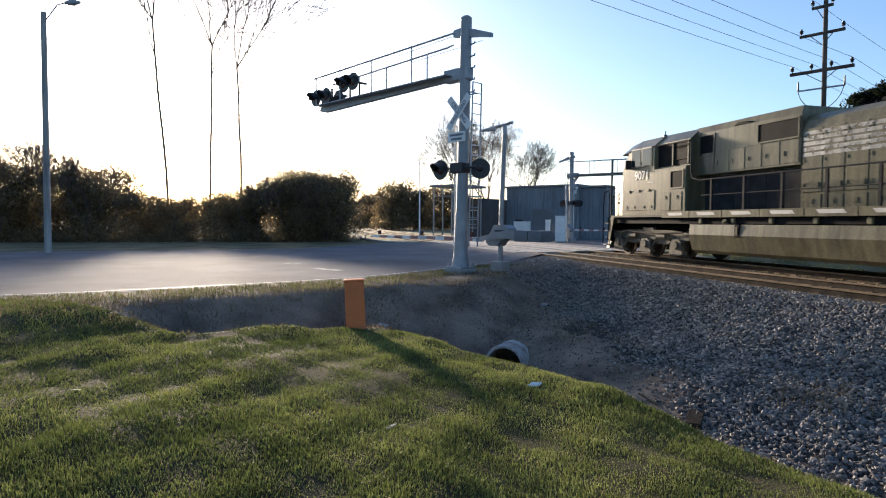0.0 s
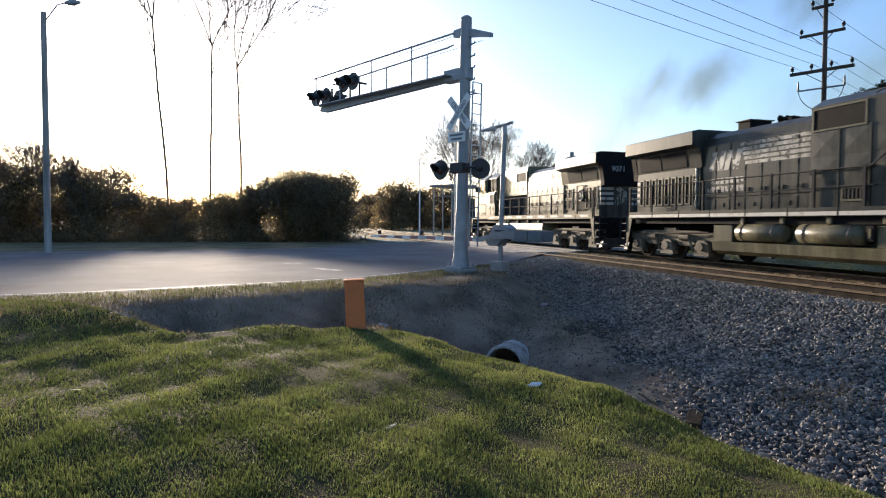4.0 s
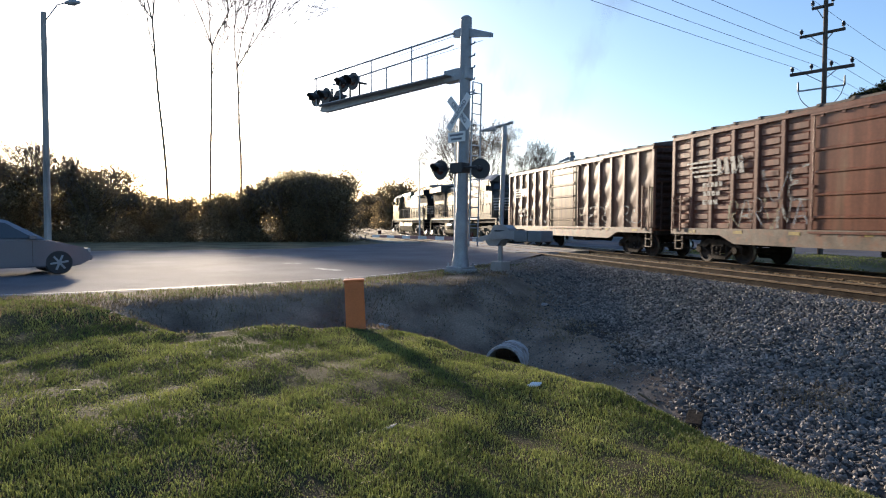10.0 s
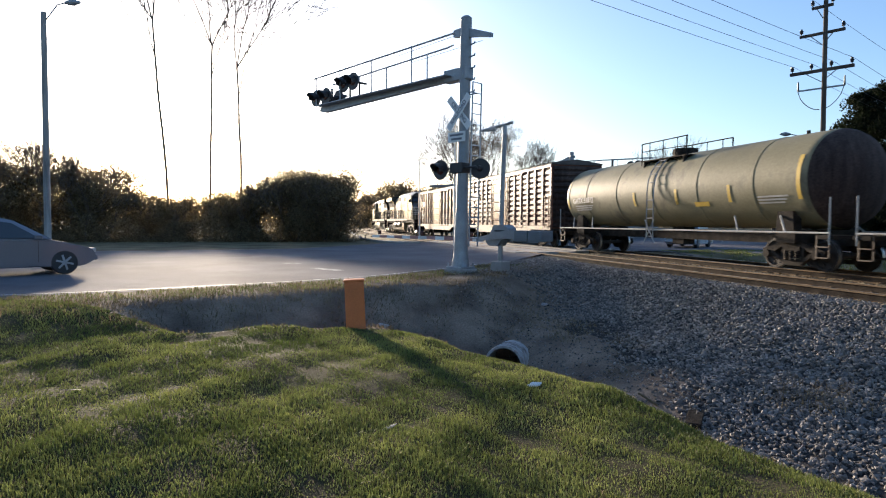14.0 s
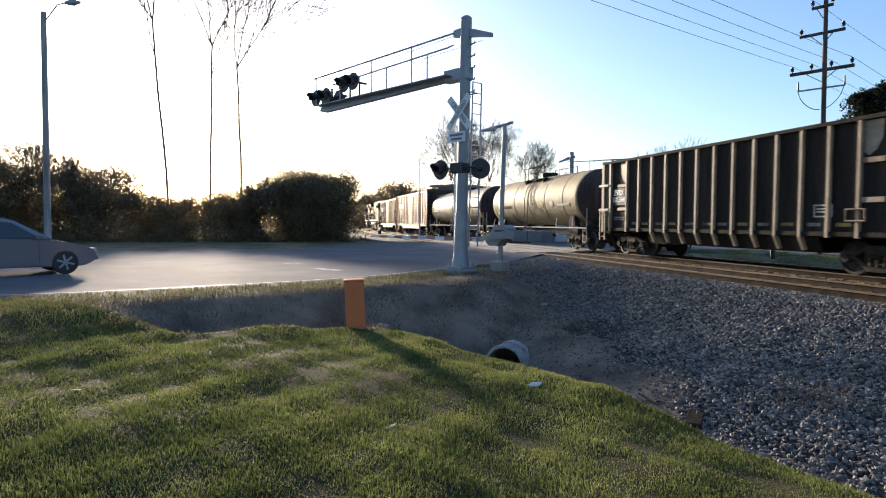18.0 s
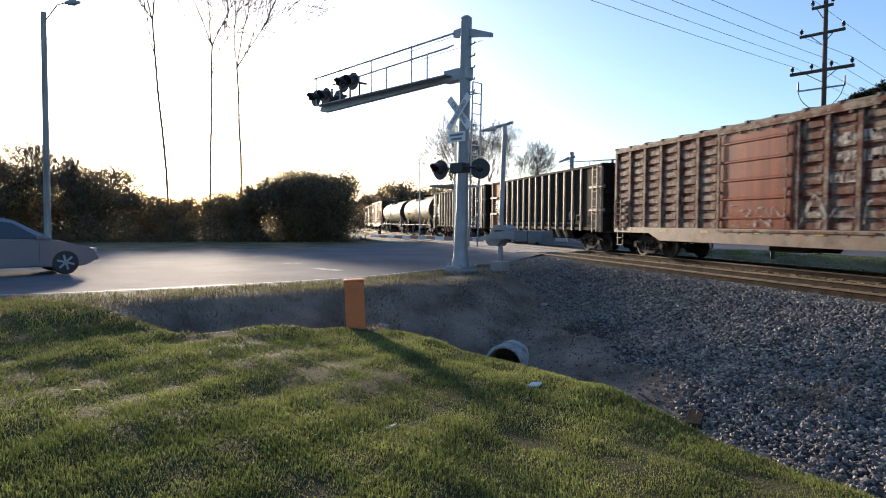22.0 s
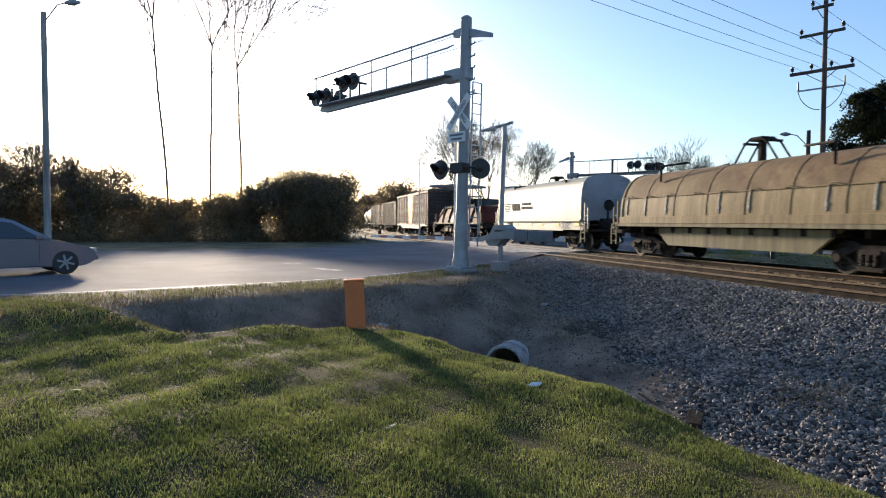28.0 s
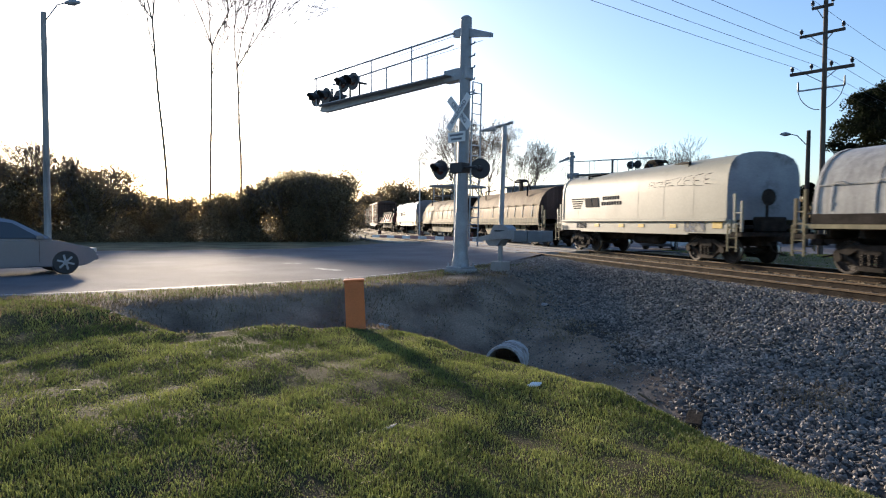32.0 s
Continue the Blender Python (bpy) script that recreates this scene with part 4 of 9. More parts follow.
# ---- tank cars ----
def tank_car(q0, q1, label, paint, shell0, shell1, banded, seed):
    L = q1 - q0
    hl = L / 2
    mid = (q0 + q1) / 2
    ya, yb = mid - shell1, mid - shell0       # shell ends in the car's own space
    car = thing("tank_car", label, "tank car", "freight cars of the train")
    R, zc = 1.46, 2.68
    bm = B()
    prof = [(ya, 0.25), (ya + 0.03, 0.55), (ya + 0.1, 0.85), (ya + 0.22, 1.12), (ya + 0.4, 1.33), (ya + 0.62, 1.44), (ya + 0.8, R), (ya + 0.9, R)]
    prof += [(p[0] * -1 + ya + yb, p[1]) for p in prof[::-1]]
    lathe(bm, prof, "y", 56, centre=(0, 0, zc))
    # tank heads carry their shade as a darker colour
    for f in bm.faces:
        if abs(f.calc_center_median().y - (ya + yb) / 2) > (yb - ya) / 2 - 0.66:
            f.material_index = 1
    shell = part("tank_shell", bm, [paint, M_ENDSHADE], car, smooth=True)
    for k in range(1, 6):
        y = ya + (yb - ya) * k / 6
        bm = B()
        lathe(bm, [(y - 0.05, R - 0.02), (y - 0.035, R + 0.012), (y + 0.035, R + 0.012), (y + 0.05, R - 0.02)], "y", 56, centre=(0, 0, zc))
        part("shell_band", bm, paint, shell)
    # top fittings
    bm = B()
    lathe(bm, [(zc + R - 0.15, 0.45), (zc + R + 0.2, 0.45), (zc + R + 0.24, 0.42), (zc + R + 0.26, 0.1)], "z", 20)
    for k in range(8):
        a = math.pi / 4 * k
        rod(bm, (0.46 * math.cos(a), 0.46 * math.sin(a), zc + R), (0.46 * math.cos(a), 0.46 * math.sin(a), zc + R + 0.24), 0.03, 6)
    rod(bm, (0.2, 0.7, zc + R - 0.1), (0.2, 0.7, zc + R + 0.25), 0.09, 10)
    part("manway", bm, M_UNDER, car, "dark domed manway on top")
    bm = B()
    for s in (-1, 1):
        box(bm, *sorted((s * 0.55, s * 1.05)), -1.5, 1.5, zc + 1.26, zc + 1.3)
        box(bm, *sorted((s * 0.55, s * 1.05)), -1.3, -1.25, zc + 1.0, zc + 1.3)
        box(bm, *sorted((s * 0.55, s * 1.05)), 1.25, 1.3, zc + 1.0, zc + 1.3)
    part("walkway", bm, M_UNDER, car)
    for s in (-1, 1):
        zt = zc + 2.0
        bm = B()
        pipe(bm, [(s * 1.03, -1.45, zc + 1.1), (s * 1.03, -1.45, zt), (s * 1.03, 1.45, zt), (s * 1.03, 1.45, zc + 1.1)], 0.024)
        part("safety_rail", bm, M_UNDER, car)
        bm = B()
        rod(bm, (s * 1.03, -1.45, zc + 1.62), (s * 1.03, 1.45, zc + 1.68), 0.016, 6)
        part("middle_rail", bm, M_UNDER, car)
        for y in (-0.9, 0.0, 0.9):
            bm = B()
            rod(bm, (s * 1.03, y, zc + 1.1), (s * 1.03, y, zt), 0.02, 6)
            part("rail_post", bm, M_UNDER, car)
        # ladder that follows the shell
        bm = B()
        for y in (-0.22, 0.22):
            pts = [(s * (R + 0.12), y, 0.75), (s * (R + 0.12), y, zc)] + [(s * (R + 0.12) * math.cos(a), y, zc + (R + 0.12) * math.sin(a)) for a in (0.25, 0.5, 0.75, 0.95)]
            pipe(bm, pts, 0.022)
        for i in range(5):
            rod(bm, (s * (R + 0.12), -0.22, 0.85 + 0.36 * i), (s * (R + 0.12), 0.22, 0.85 + 0.36 * i), 0.018, 6)
        for a in (0.2, 0.42, 0.64, 0.86):
            rod(bm, (s * (R + 0.12) * math.cos(a), -0.22, zc + (R + 0.12) * math.sin(a)), (s * (R + 0.12) * math.cos(a), 0.22, zc + (R + 0.12) * math.sin(a)), 0.018, 6)
        part("ladder", bm, M_GALV if banded else M_SILLGREY, car)
        for k in (-1, 1):
            bm = B()
            pipe(bm, [(s * (R + 0.14), -0.3 * k, 1.5), (s * (R + 0.14), 0.34 * k, 0.62)], 0.024)
            part("ladder_brace", bm, M_LIVERY if banded else M_SILLGREY, car)
        # long grab rail at sill height with its stays
        bm = B()
        pipe(bm, [(s * 1.5, -hl + 0.1, 1.12), (s * 1.5, hl - 0.1, 1.12)], 0.03)
        for y in (-hl + 1.6, -hl + 3.5, hl - 3.5, hl - 1.6):
            rod(bm, (s * 1.5, y, 1.12), (s * 1.2, y + 0.5, 1.62), 0.028, 6)
        for y in (-hl + 0.12, hl - 0.12):
            pipe(bm, [(s * 1.5, y, 0.8), (s * 1.5, y, 2.1)], 0.025)
        part("side_rail", bm, M_LIVERY, car, "pale painted side rail")
        for sy in (-1, 1):
            y = sy * (abs(ya if sy < 0 else yb) - 1.6)
            bm = B()
            extrude(bm, [(y - 0.35, 1.0), (y - 0.28, 1.75), (y + 0.28, 1.75), (y + 0.35, 1.0)], *sorted((s * 0.9, s * 1.2)), axis="x")
            part("saddle", bm, M_UNDER, car)
        if banded:
            for y, n in ((-7.0, 9), (-4.2, 4), (-1.41, 4), (1.37, 4), (7.3, 9)):
                bm = B()
                for i in range(n):
                    a0, a1 = -0.42 + 0.1 * i, -0.32 + 0.1 * i
                    v = [bm.verts.new((s * (R + 0.014) * math.cos(a), yy, zc + (R + 0.014) * math.sin(a))) for a, yy in ((a0, y - 0.07), (a0, y + 0.07), (a1, y + 0.07), (a1, y - 0.07))]
                    bm.faces.new(v)
                part("reflective_marking", bm, M_YELLOW, shell)
            bm = B()
            v = [bm.verts.new((s * (R + 0.015) * math.cos(aa), yy, zc + (R + 0.015) * math.sin(aa))) for aa, yy in ((-0.5, -3.15), (-0.5, -2.4), (-0.38, -2.4), (-0.38, -3.15))]
            bm.faces.new(v)
            part("placard", bm, M_YELLOW, shell)
            lettered("GATX 51812", 0.36, M_LIVERY, shell, s, s * 1.475, 5.75, 2.45, bold=0.008)
            for y, w in ((5.75, 1.7), (-6.0, 1.2)):
                for i in range(3):
                    bm = B()
                    a = -0.33 - 0.07 * i
                    v = [bm.verts.new((s * (R + 0.016) * math.cos(aa), yy, zc + (R + 0.016) * math.sin(aa))) for aa, yy in ((a - 0.018, y - w / 2 * (1 - 0.15 * i)), (a - 0.018, y + w / 2), (a + 0.018, y + w / 2), (a + 0.018, y - w / 2 * (1 - 0.15 * i)))]
                    bm.faces.new(v)
                    part("lettering", bm, M_LIVERY, shell)
        else:
            for y, w, h, mt in ((-1.75, 0.75, 0.2, M_REFLECTOR), (-3.2, 0.45, 0.2, M_LIVERY), (3.4, 1.3, 0.12, M_UNDER), (-4.6, 1.5, 0.1, M_LIVERY)):
                bm = B()
                for i in range(2):
                    a0, a1 = -0.28 + h * i * 0.5, -0.28 + h * (i + 1) * 0.5
                    v = [bm.verts.new((s * (R + 0.014) * math.cos(a), yy, zc + (R + 0.014) * math.sin(a))) for a, yy in ((a0, y - w / 2), (a0, y + w / 2), (a1, y + w / 2), (a1, y - w / 2))]
                    bm.faces.new(v)
                part("placard", bm, mt, shell)
    bm = B()
    box(bm, -0.3, 0.3, -hl, hl, 0.75, 1.05)
    for s in (-1, 1):
        box(bm, -1.5, 1.5, *sorted((s * (hl - 0.5), s * hl)), 0.95, 1.06)
        box(bm, -1.25, 1.25, *sorted((s * (hl - 2.2), s * (hl - 1.5))), 0.8, 1.2)
    box(bm, -0.25, 0.25, -0.35, 0.35, 0.55, 1.25)
    part("underframe", bm, M_UNDER, car)
    truck(car, hl - 1.75)
    truck(car, -hl + 1.75)
    couplers(car, hl + 0.3)
    steps(car, 1.5, hl)
    CARS.append((car, mid))
    return car


# ---- tub gondolas ----
def gondola(q0, q1, label, number, rusty_front, seed):
    rng = random.Random(seed)
    L = q1 - q0
    hl, hw, zt = L / 2, 1.52, 4.02
    car = thing("gondola", label, "gondola", "freight cars of the train")
    for sx in (-1, 1):
        bm = B()
        box(bm, *sorted((sx * (hw - 0.10), sx * (hw - 0.06))), -hl + 0.1, hl - 0.1, 1.15, zt)
        extrude(bm, [(sx * (hw - 0.06), 1.17), (sx * (hw - 0.1), 1.17), (sx * (hw - 0.36), 0.62), (sx * (hw - 0.31), 0.60)], -hl + 3.3, hl - 3.3)
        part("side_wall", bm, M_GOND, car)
        bm = B()
        box(bm, *sorted((sx * (hw - 0.14), sx * (hw + 0.05))), -hl, hl, zt - 0.02, zt + 0.09, 0.01)
        part("top_chord", bm, M_GOND, car)
        bm = B()
        box(bm, *sorted((sx * (hw - 0.12), sx * (hw + 0.01))), -hl + 0.1, hl - 0.1, 1.04, 1.16)
        part("bottom_chord", bm, M_GOND, car)
        # ribs, bent in under the tub
        n = 13
        for i in range(n):
            y = -hl + 2.0 + (L - 4.0) * i / (n - 1)
            bm = B()
            box(bm, *sorted((sx * (hw - 0.06), sx * (hw + 0.05))), y - 0.045, y + 0.045, 1.0, zt - 0.02)
            if abs(y) < hl - 3.2:
                extrude(bm, [(sx * (hw + 0.05), 1.0), (sx * (hw - 0.1), 1.0), (sx * (hw - 0.24), 0.64), (sx * (hw - 0.13), 0.62)], y - 0.055, y + 0.055)
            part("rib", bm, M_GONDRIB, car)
            if 0 < i < n:
                # reflective strips low on the panels, turn about yellow and grey
                bm = B()
                yr = y - (L - 4.0) / (n - 1) * 0.5 + rng.uniform(-0.1, 0.1)
                box(bm, *sorted((sx * (hw - 0.062), sx * (hw - 0.054))), yr - 0.22, yr + 0.22, 1.30, 1.40)
                part("reflector", bm, M_REFLECTOR if i % 2 else M_GONDMARK, car, "faded yellow reflective strip" if i % 2 else "faded grey reflective strip")
        # a framed stencil near the trailing end
        bm = B()
        yb = -hl + 3.1
        for z0, z1, ya, yc in ((1.55, 1.59, -0.3, 0.3), (1.86, 1.9, -0.3, 0.3), (1.59, 1.86, -0.3, -0.26), (1.59, 1.86, 0.26, 0.3), (1.68, 1.72, -0.2, 0.2), (1.76, 1.8, -0.2, 0.2)):
            box(bm, *sorted((sx * (hw - 0.062), sx * (hw - 0.054))), yb + ya, yb + yc, z0, z1)
        part("stencil_frame", bm, M_LIVERY, car, "white stencilled frame with two bars")
        # braced end panels with short shelves
        for sy in (-1, 1):
            ye = sy * (hl - 0.12)
            bm = B()
            box(bm, *sorted((sx * (hw - 0.06), sx * (hw + 0.06))), ye - 0.11, ye + 0.11, 0.95, zt - 0.02, 0.01)
            part("corner_post", bm, M_RUSTPANEL if (rusty_front and sy > 0) else (M_GONDTAN if sy > 0 else M_GONDRIB), car)
            bm = B()
            box(bm, *sorted((sx * (hw - 0.055), sx * (hw - 0.03))), *sorted((sy * (hl - 0.2), sy * (hl - (1.95 if rusty_front else 0.7)))), 1.17, zt - 0.03)
            part("end_bay", bm, M_RUSTPANEL if (rusty_front and sy > 0) else (M_GONDTAN if sy > 0 else M_GOND), car, "bare rusted end bay" if (rusty_front and sy > 0) else "")
            if not rusty_front:
                bm = B()
                box(bm, *sorted((sx * (hw - 0.06), sx * (hw + 0.05))), sy * (hl - 0.7) - 0.055, sy * (hl - 0.7) + 0.055, 1.0, zt - 0.02)
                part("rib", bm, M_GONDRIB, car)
                bm = B()
                extrude(bm, [(sy * (hl - 1.42), 3.98), (sy * (hl - 1.46), 3.5), (sy * (hl - 1.62), 3.22), (sy * (hl - 1.8), 3.1), (sy * (hl - 1.94), 3.2), (sy * (hl - 1.94), 3.98)], *sorted((sx * (hw - 0.06), sx * (hw - 0.052))), axis="x")
                part("bare_patch", bm, M_GONDRIB, car, "bare tan patch in the black paint")
                for z in (1.98, 2.98):
                    bm = B()
                    flank(bm, sx, hw - 0.06, hw + 0.02, *sorted((sy * (hl - 1.3), sy * (hl - 1.94))), z - 0.07, z + 0.07, 0.01)
                    part("stiffener", bm, M_GONDTAN if z > 2.5 else M_GONDRIB, car)
            for z in (1.98, 3.06):
                bm = B()
                extrude(bm, [(sx * (hw - 0.04), z - 0.08), (sx * (hw + 0.08), z - 0.05), (sx * (hw + 0.08), z + 0.03), (sx * (hw - 0.04), z + 0.08)], *sorted((sy * (hl + 0.2), sy * (hl - (1.1 if rusty_front else 0.6)))))
                part("end_bracket", bm, M_GONDRIB, car)
        ob = part("ladder", ladder_bm(0.42, 0.95, zt, 9), M_GONDRIB, car)
        ob.matrix_basis = pose(sx * (hw + 0.05), -hl + 0.45, 0, 0, 0, 0 if sx < 0 else 180)
        ob = part("grab_ladder", ladder_bm(0.42, 0.6, 1.9, 4), M_GONDRIB, car)
        ob.matrix_basis = pose(sx * (hw + 0.02), hl - 0.2, 0, 0, 0, 0 if sx < 0 else 180)
        bm = B()
        pipe(bm, [(sx * (hw + 0.08), -hl + 2.3, 1.45), (sx * (hw + 0.08), -hl + 2.3, 1.75), (sx * (hw + 0.08), -hl + 1.75, 1.75), (sx * (hw + 0.08), -hl + 1.75, 1.45), (sx * (hw + 0.08), -hl + 2.3, 1.45)], 0.02)
        part("grab_iron", bm, M_GONDRIB, car)
    for sy in (-1, 1):
        bm = B()
        box(bm, -hw + 0.1, hw - 0.1, *sorted((sy * (hl - 0.15), sy * (hl - 0.1))), 1.04, zt)
        for x in (-0.9, -0.3, 0.3, 0.9):
            box(bm, x - 0.06, x + 0.06, *sorted((sy * (hl - 0.1), sy * hl)), 1.04, zt)
        box(bm, -hw, hw, *sorted((sy * (hl - 0.2), sy * (hl + 0.05))), zt, zt + 0.12)
        for z in (1.9, 2.8):
            box(bm, -hw + 0.1, hw - 0.1, *sorted((sy * (hl - 0.1), sy * (hl + 0.1))), z - 0.06, z + 0.06)
        part("end_wall", bm, M_GOND, car)
        bm = B()
        box(bm, -1.3, 1.3, *sorted((sy * (hl - 0.3), sy * (hl + 0.45))), 0.92, 1.0)
        part("end_platform", bm, M_UNDER, car)
    bm = B()
    box(bm, -hw + 0.33, hw - 0.33, -hl + 3.3, hl - 3.3, 0.56, 0.62)
    box(bm, -hw + 0.1, hw - 0.1, -hl + 0.1, hl - 0.1, 1.0, 1.08)
    part("floor_pan", bm, M_GOND, car)
    bm = B()
    box(bm, -0.25, 0.25, -hl, hl, 0.70, 1.0)
    part("underframe", bm, M_UNDER, car)
    for sx in (-1, 1):
        bm = B()
        yn = hl - (1.0 if rusty_front else 1.34)
        box(bm, *sorted((sx * (hw - 0.06), sx * (hw - 0.02))), yn - 0.56, yn + 0.56, 2.15, 2.88)
        part("number_panel", bm, M_NUMBERPANEL, car, "dark blue number panel")
        for i, (txt, z) in enumerate((("ZVBX", 2.68), (number, 2.38))):
            lettered(txt, 0.32, M_WHITE, car, sx, sx * (hw - 0.012), yn, z, bold=0.006)
        bars(car, M_WORNINK, sx * (hw - 0.05), yn, 1.62, 0.8, 0.05, 2)
    truck(car, hl - 1.75)
    truck(car, -hl + 1.75)
    couplers(car, hl + 0.5)
    CARS.append((car, (q0 + q1) / 2))
    return car


# ---- covered coil cars ----
HOOD_BOX = [(1.47, 1.50), (1.46, 2.60), (1.43, 3.02), (1.34, 3.34), (1.16, 3.56), (0.85, 3.69), (0.45, 3.76)]
HOOD_ROUND = [(1.50, 1.60), (1.49, 2.0), (1.43, 2.40), (1.30, 2.78), (1.08, 3.10), (0.78, 3.33), (0.40, 3.46)]


def hood_profile(half, grow=0.0, top=None):
    pts = [(x + grow * (x / 1.5), z + grow * max(0.0, (z - 1.6) / 1.9)) for x, z in half]
    top = pts[-1][1] + 0.02
    return [(-x, z) for x, z in pts] + [(0.0, top)] + [(x, z) for x, z in reversed(pts)]


def yoke_bm(z, spread, h):
    """The arched lifting frame on the ridge: two splayed legs each side of a saddle."""
    bm = B()
    for s in (-1, 1):
        for x in (-0.28, 0.28):
            pipe(bm, [(x, s * spread, z - 0.05), (x, s * spread * 0.5, z + h * 0.8), (x, s * 0.25, z + h), (x, 0, z + h)], 0.035, 8)
        rod(bm, (-0.28, s * spread * 0.55, z + h * 0.85), (0.28, s * spread * 0.55, z + h * 0.85), 0.045, 8)
    box(bm, -0.12, 0.12, -0.1, 0.1, z - 0.05, z + h * 0.97, 0.03)
    box(bm, -0.3, 0.3, -0.28, 0.28, z + h - 0.08, z + h + 0.06, 0.03)
    return bm


def coil_car(q0, q1, label, hood_paint, sill_paint, style, number="", seed=1):
    rng = random.Random(seed)
    L = q1 - q0
    hl = L / 2
    car = thing("coil_car", label, "coil car", "freight cars of the train")
    prof = HOOD_BOX if style == "box" else HOOD_ROUND
    inset = 0.25 if style == "box" else 0.30
    ha = hl - inset
    bm = B()
    extrude(bm, hood_profile(prof), -ha, ha)
    # end caps take a colour with the shade in it
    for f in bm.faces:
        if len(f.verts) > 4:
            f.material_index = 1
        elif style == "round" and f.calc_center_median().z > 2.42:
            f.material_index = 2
    hood = part("hood", bm, [hood_paint, M_COILEND if style == "box" else M_ENDSHADE, M_COILTOP], car, smooth=False)
    hood.data.polygons.foreach_set("use_smooth", [len(p.vertices) == 4 for p in hood.data.polygons])
    # rims at both ends and battens over the hood
    n = 7
    for i in range(n + 1):
        y = -ha + 2 * ha * i / n
        end = i in (0, n)
        if (style == "box" or seed == 11) and not end:
            continue
        bm = B()
        w = 0.06 if end else 0.035
        y = max(-ha + w, min(ha - w, y))
        extrude(bm, hood_profile(prof, 0.025 if end else 0.012), y - w, y + w)
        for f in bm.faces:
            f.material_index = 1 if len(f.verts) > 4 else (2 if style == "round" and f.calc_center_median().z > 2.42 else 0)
        part("hood_rim" if end else "batten", bm, [hood_paint, M_ENDSHADE if style != "box" else M_COILEND, M_COILTOP], hood)
    for sx in (-1, 1):
        if style != "box":
            bm = B()
            zs, xs = 2.42, 1.43
            box(bm, *sorted((sx * (xs - 0.04), sx * (xs + 0.03))), -ha, ha, zs - 0.02, zs + 0.015)
            part("seam", bm, hood_paint, hood)
            for i in range(9):
                y = -ha + 0.7 + (2 * ha - 1.4) * i / 8 + rng.uniform(-0.1, 0.1)
                bm = B()
                pipe(bm, [(sx * (xs + 0.03), y - 0.22, zs), (sx * (xs + 0.06), y - 0.1, zs + 0.07), (sx * (xs + 0.06), y + 0.1, zs + 0.07), (sx * (xs + 0.03), y + 0.22, zs)], 0.02)
                part("lift_hook", bm, hood_paint, hood)
                if rng.random() < 0.7:
                    bm = B()
                    yk = y + 0.25
                    pts = [(1.502, 1.72), (1.497, 1.98), (1.470, 2.2), (1.435, 2.40)]
                    for (xa, z1), (xb, z2) in zip(pts, pts[1:]):
                        box_between(bm, (sx * xa, yk, z1), (sx * xb, yk, z2), 0.014)
                    box(bm, *sorted((sx * 1.47, sx * 1.517)), yk - 0.04, yk + 0.04, 1.86, 1.96, 0.008)
                    part("hold_down", bm, M_LIVERY, hood)
            bm = B()
            box(bm, *sorted((sx * 1.46, sx * 1.54)), -ha - 0.05, ha + 0.05, 1.36, 1.64, 0.015)
            part("hood_skirt", bm, M_COILSILL if seed == 11 else hood_paint if style == "round" else sill_paint, car)
            bm = B()
            box(bm, *sorted((sx * 1.30, sx * 1.57)), -hl, hl, 1.24, 1.36)
            part("side_walk", bm, M_COILSILL, car, "pale worn walkway edge")
            bm = B()
            a = hl - 3.3
            extrude(bm, [(-a - 0.9, 1.2), (-a, 0.52), (a, 0.52), (a + 0.9, 1.2)], *sorted((sx * 1.12, sx * 1.25)), axis="x")
            part("fishbelly_sill", bm, sill_paint, car, "deep fishbelly side sill")
        else:
            bm = B()
            prof_s = [(-hl + 0.1, 1.5), (hl - 0.1, 1.5), (hl - 0.1, 1.02), (hl - 2.2, 1.02), (hl - 2.3, 0.96), (-hl + 2.3, 0.96), (-hl + 2.2, 1.02), (-hl + 0.1, 1.02)]
            extrude(bm, prof_s, *sorted((sx * 1.36, sx * 1.46)), axis="x")
            part("side_sill", bm, hood_paint, car)
            bm = B()
            box(bm, *sorted((sx * 1.40, sx * 1.55)), -ha, ha, 1.44, 1.54, 0.01)
            part("hood_lip", bm, hood_paint, car)
            for y in (-hl + 1.9,):
                bm = B()
                box(bm, *sorted((sx * 1.455, sx * 1.47)), y - 0.55, y + 0.55, 1.06, 1.44)
                part("recess_panel", bm, M_SPRAY_B, car, "blue-grey recessed panel")
            for y in (-hl + 0.75, -3.2, -1.1, 0.4, 2.5):
                bm = B()
                box(bm, *sorted((sx * 1.46, sx * 1.475)), y - (0.28 if y < -hl + 1 else 0.2), y + 0.2, 1.2, 1.34 if y > -hl + 1 else 1.42)
                part("reflective_marking", bm, M_YELLOW, car)
            if number:
                lettered(number, 0.34, M_SIGNINK, car, sx, sx * 1.465, hl - 2.3, 1.24, bold=0.01)
            # plain shapes for the lettering and its stripes on the hood
            for i in range(5):
                bm = B()
                y1, w = hl - 1.25 - 0.06 * i, 1.25 - 0.14 * i
                box(bm, *sorted((sx * 1.455, sx * 1.48)), y1 - w, y1, 2.52 - 0.11 * i, 2.57 - 0.11 * i)
                part("livery_stripe", bm, M_SIGNINK, hood)
            for k, (dy, w) in enumerate(((2.75, 0.62), (3.45, 0.55))):
                bm = B()
                extrude(bm, [(hl - dy, 2.12), (hl - dy - w, 2.12), (hl - dy - w + 0.12, 2.56), (hl - dy + 0.12, 2.56)], *sorted((sx * 1.455, sx * 1.48)), axis="x")
                part("emblem", bm, M_SIGNINK, hood)
            letter_blocks(hood, M_SIGNINK, sx, 1.462, hl - 5.75, hl - 4.3, 2.42, 2.58, 7)
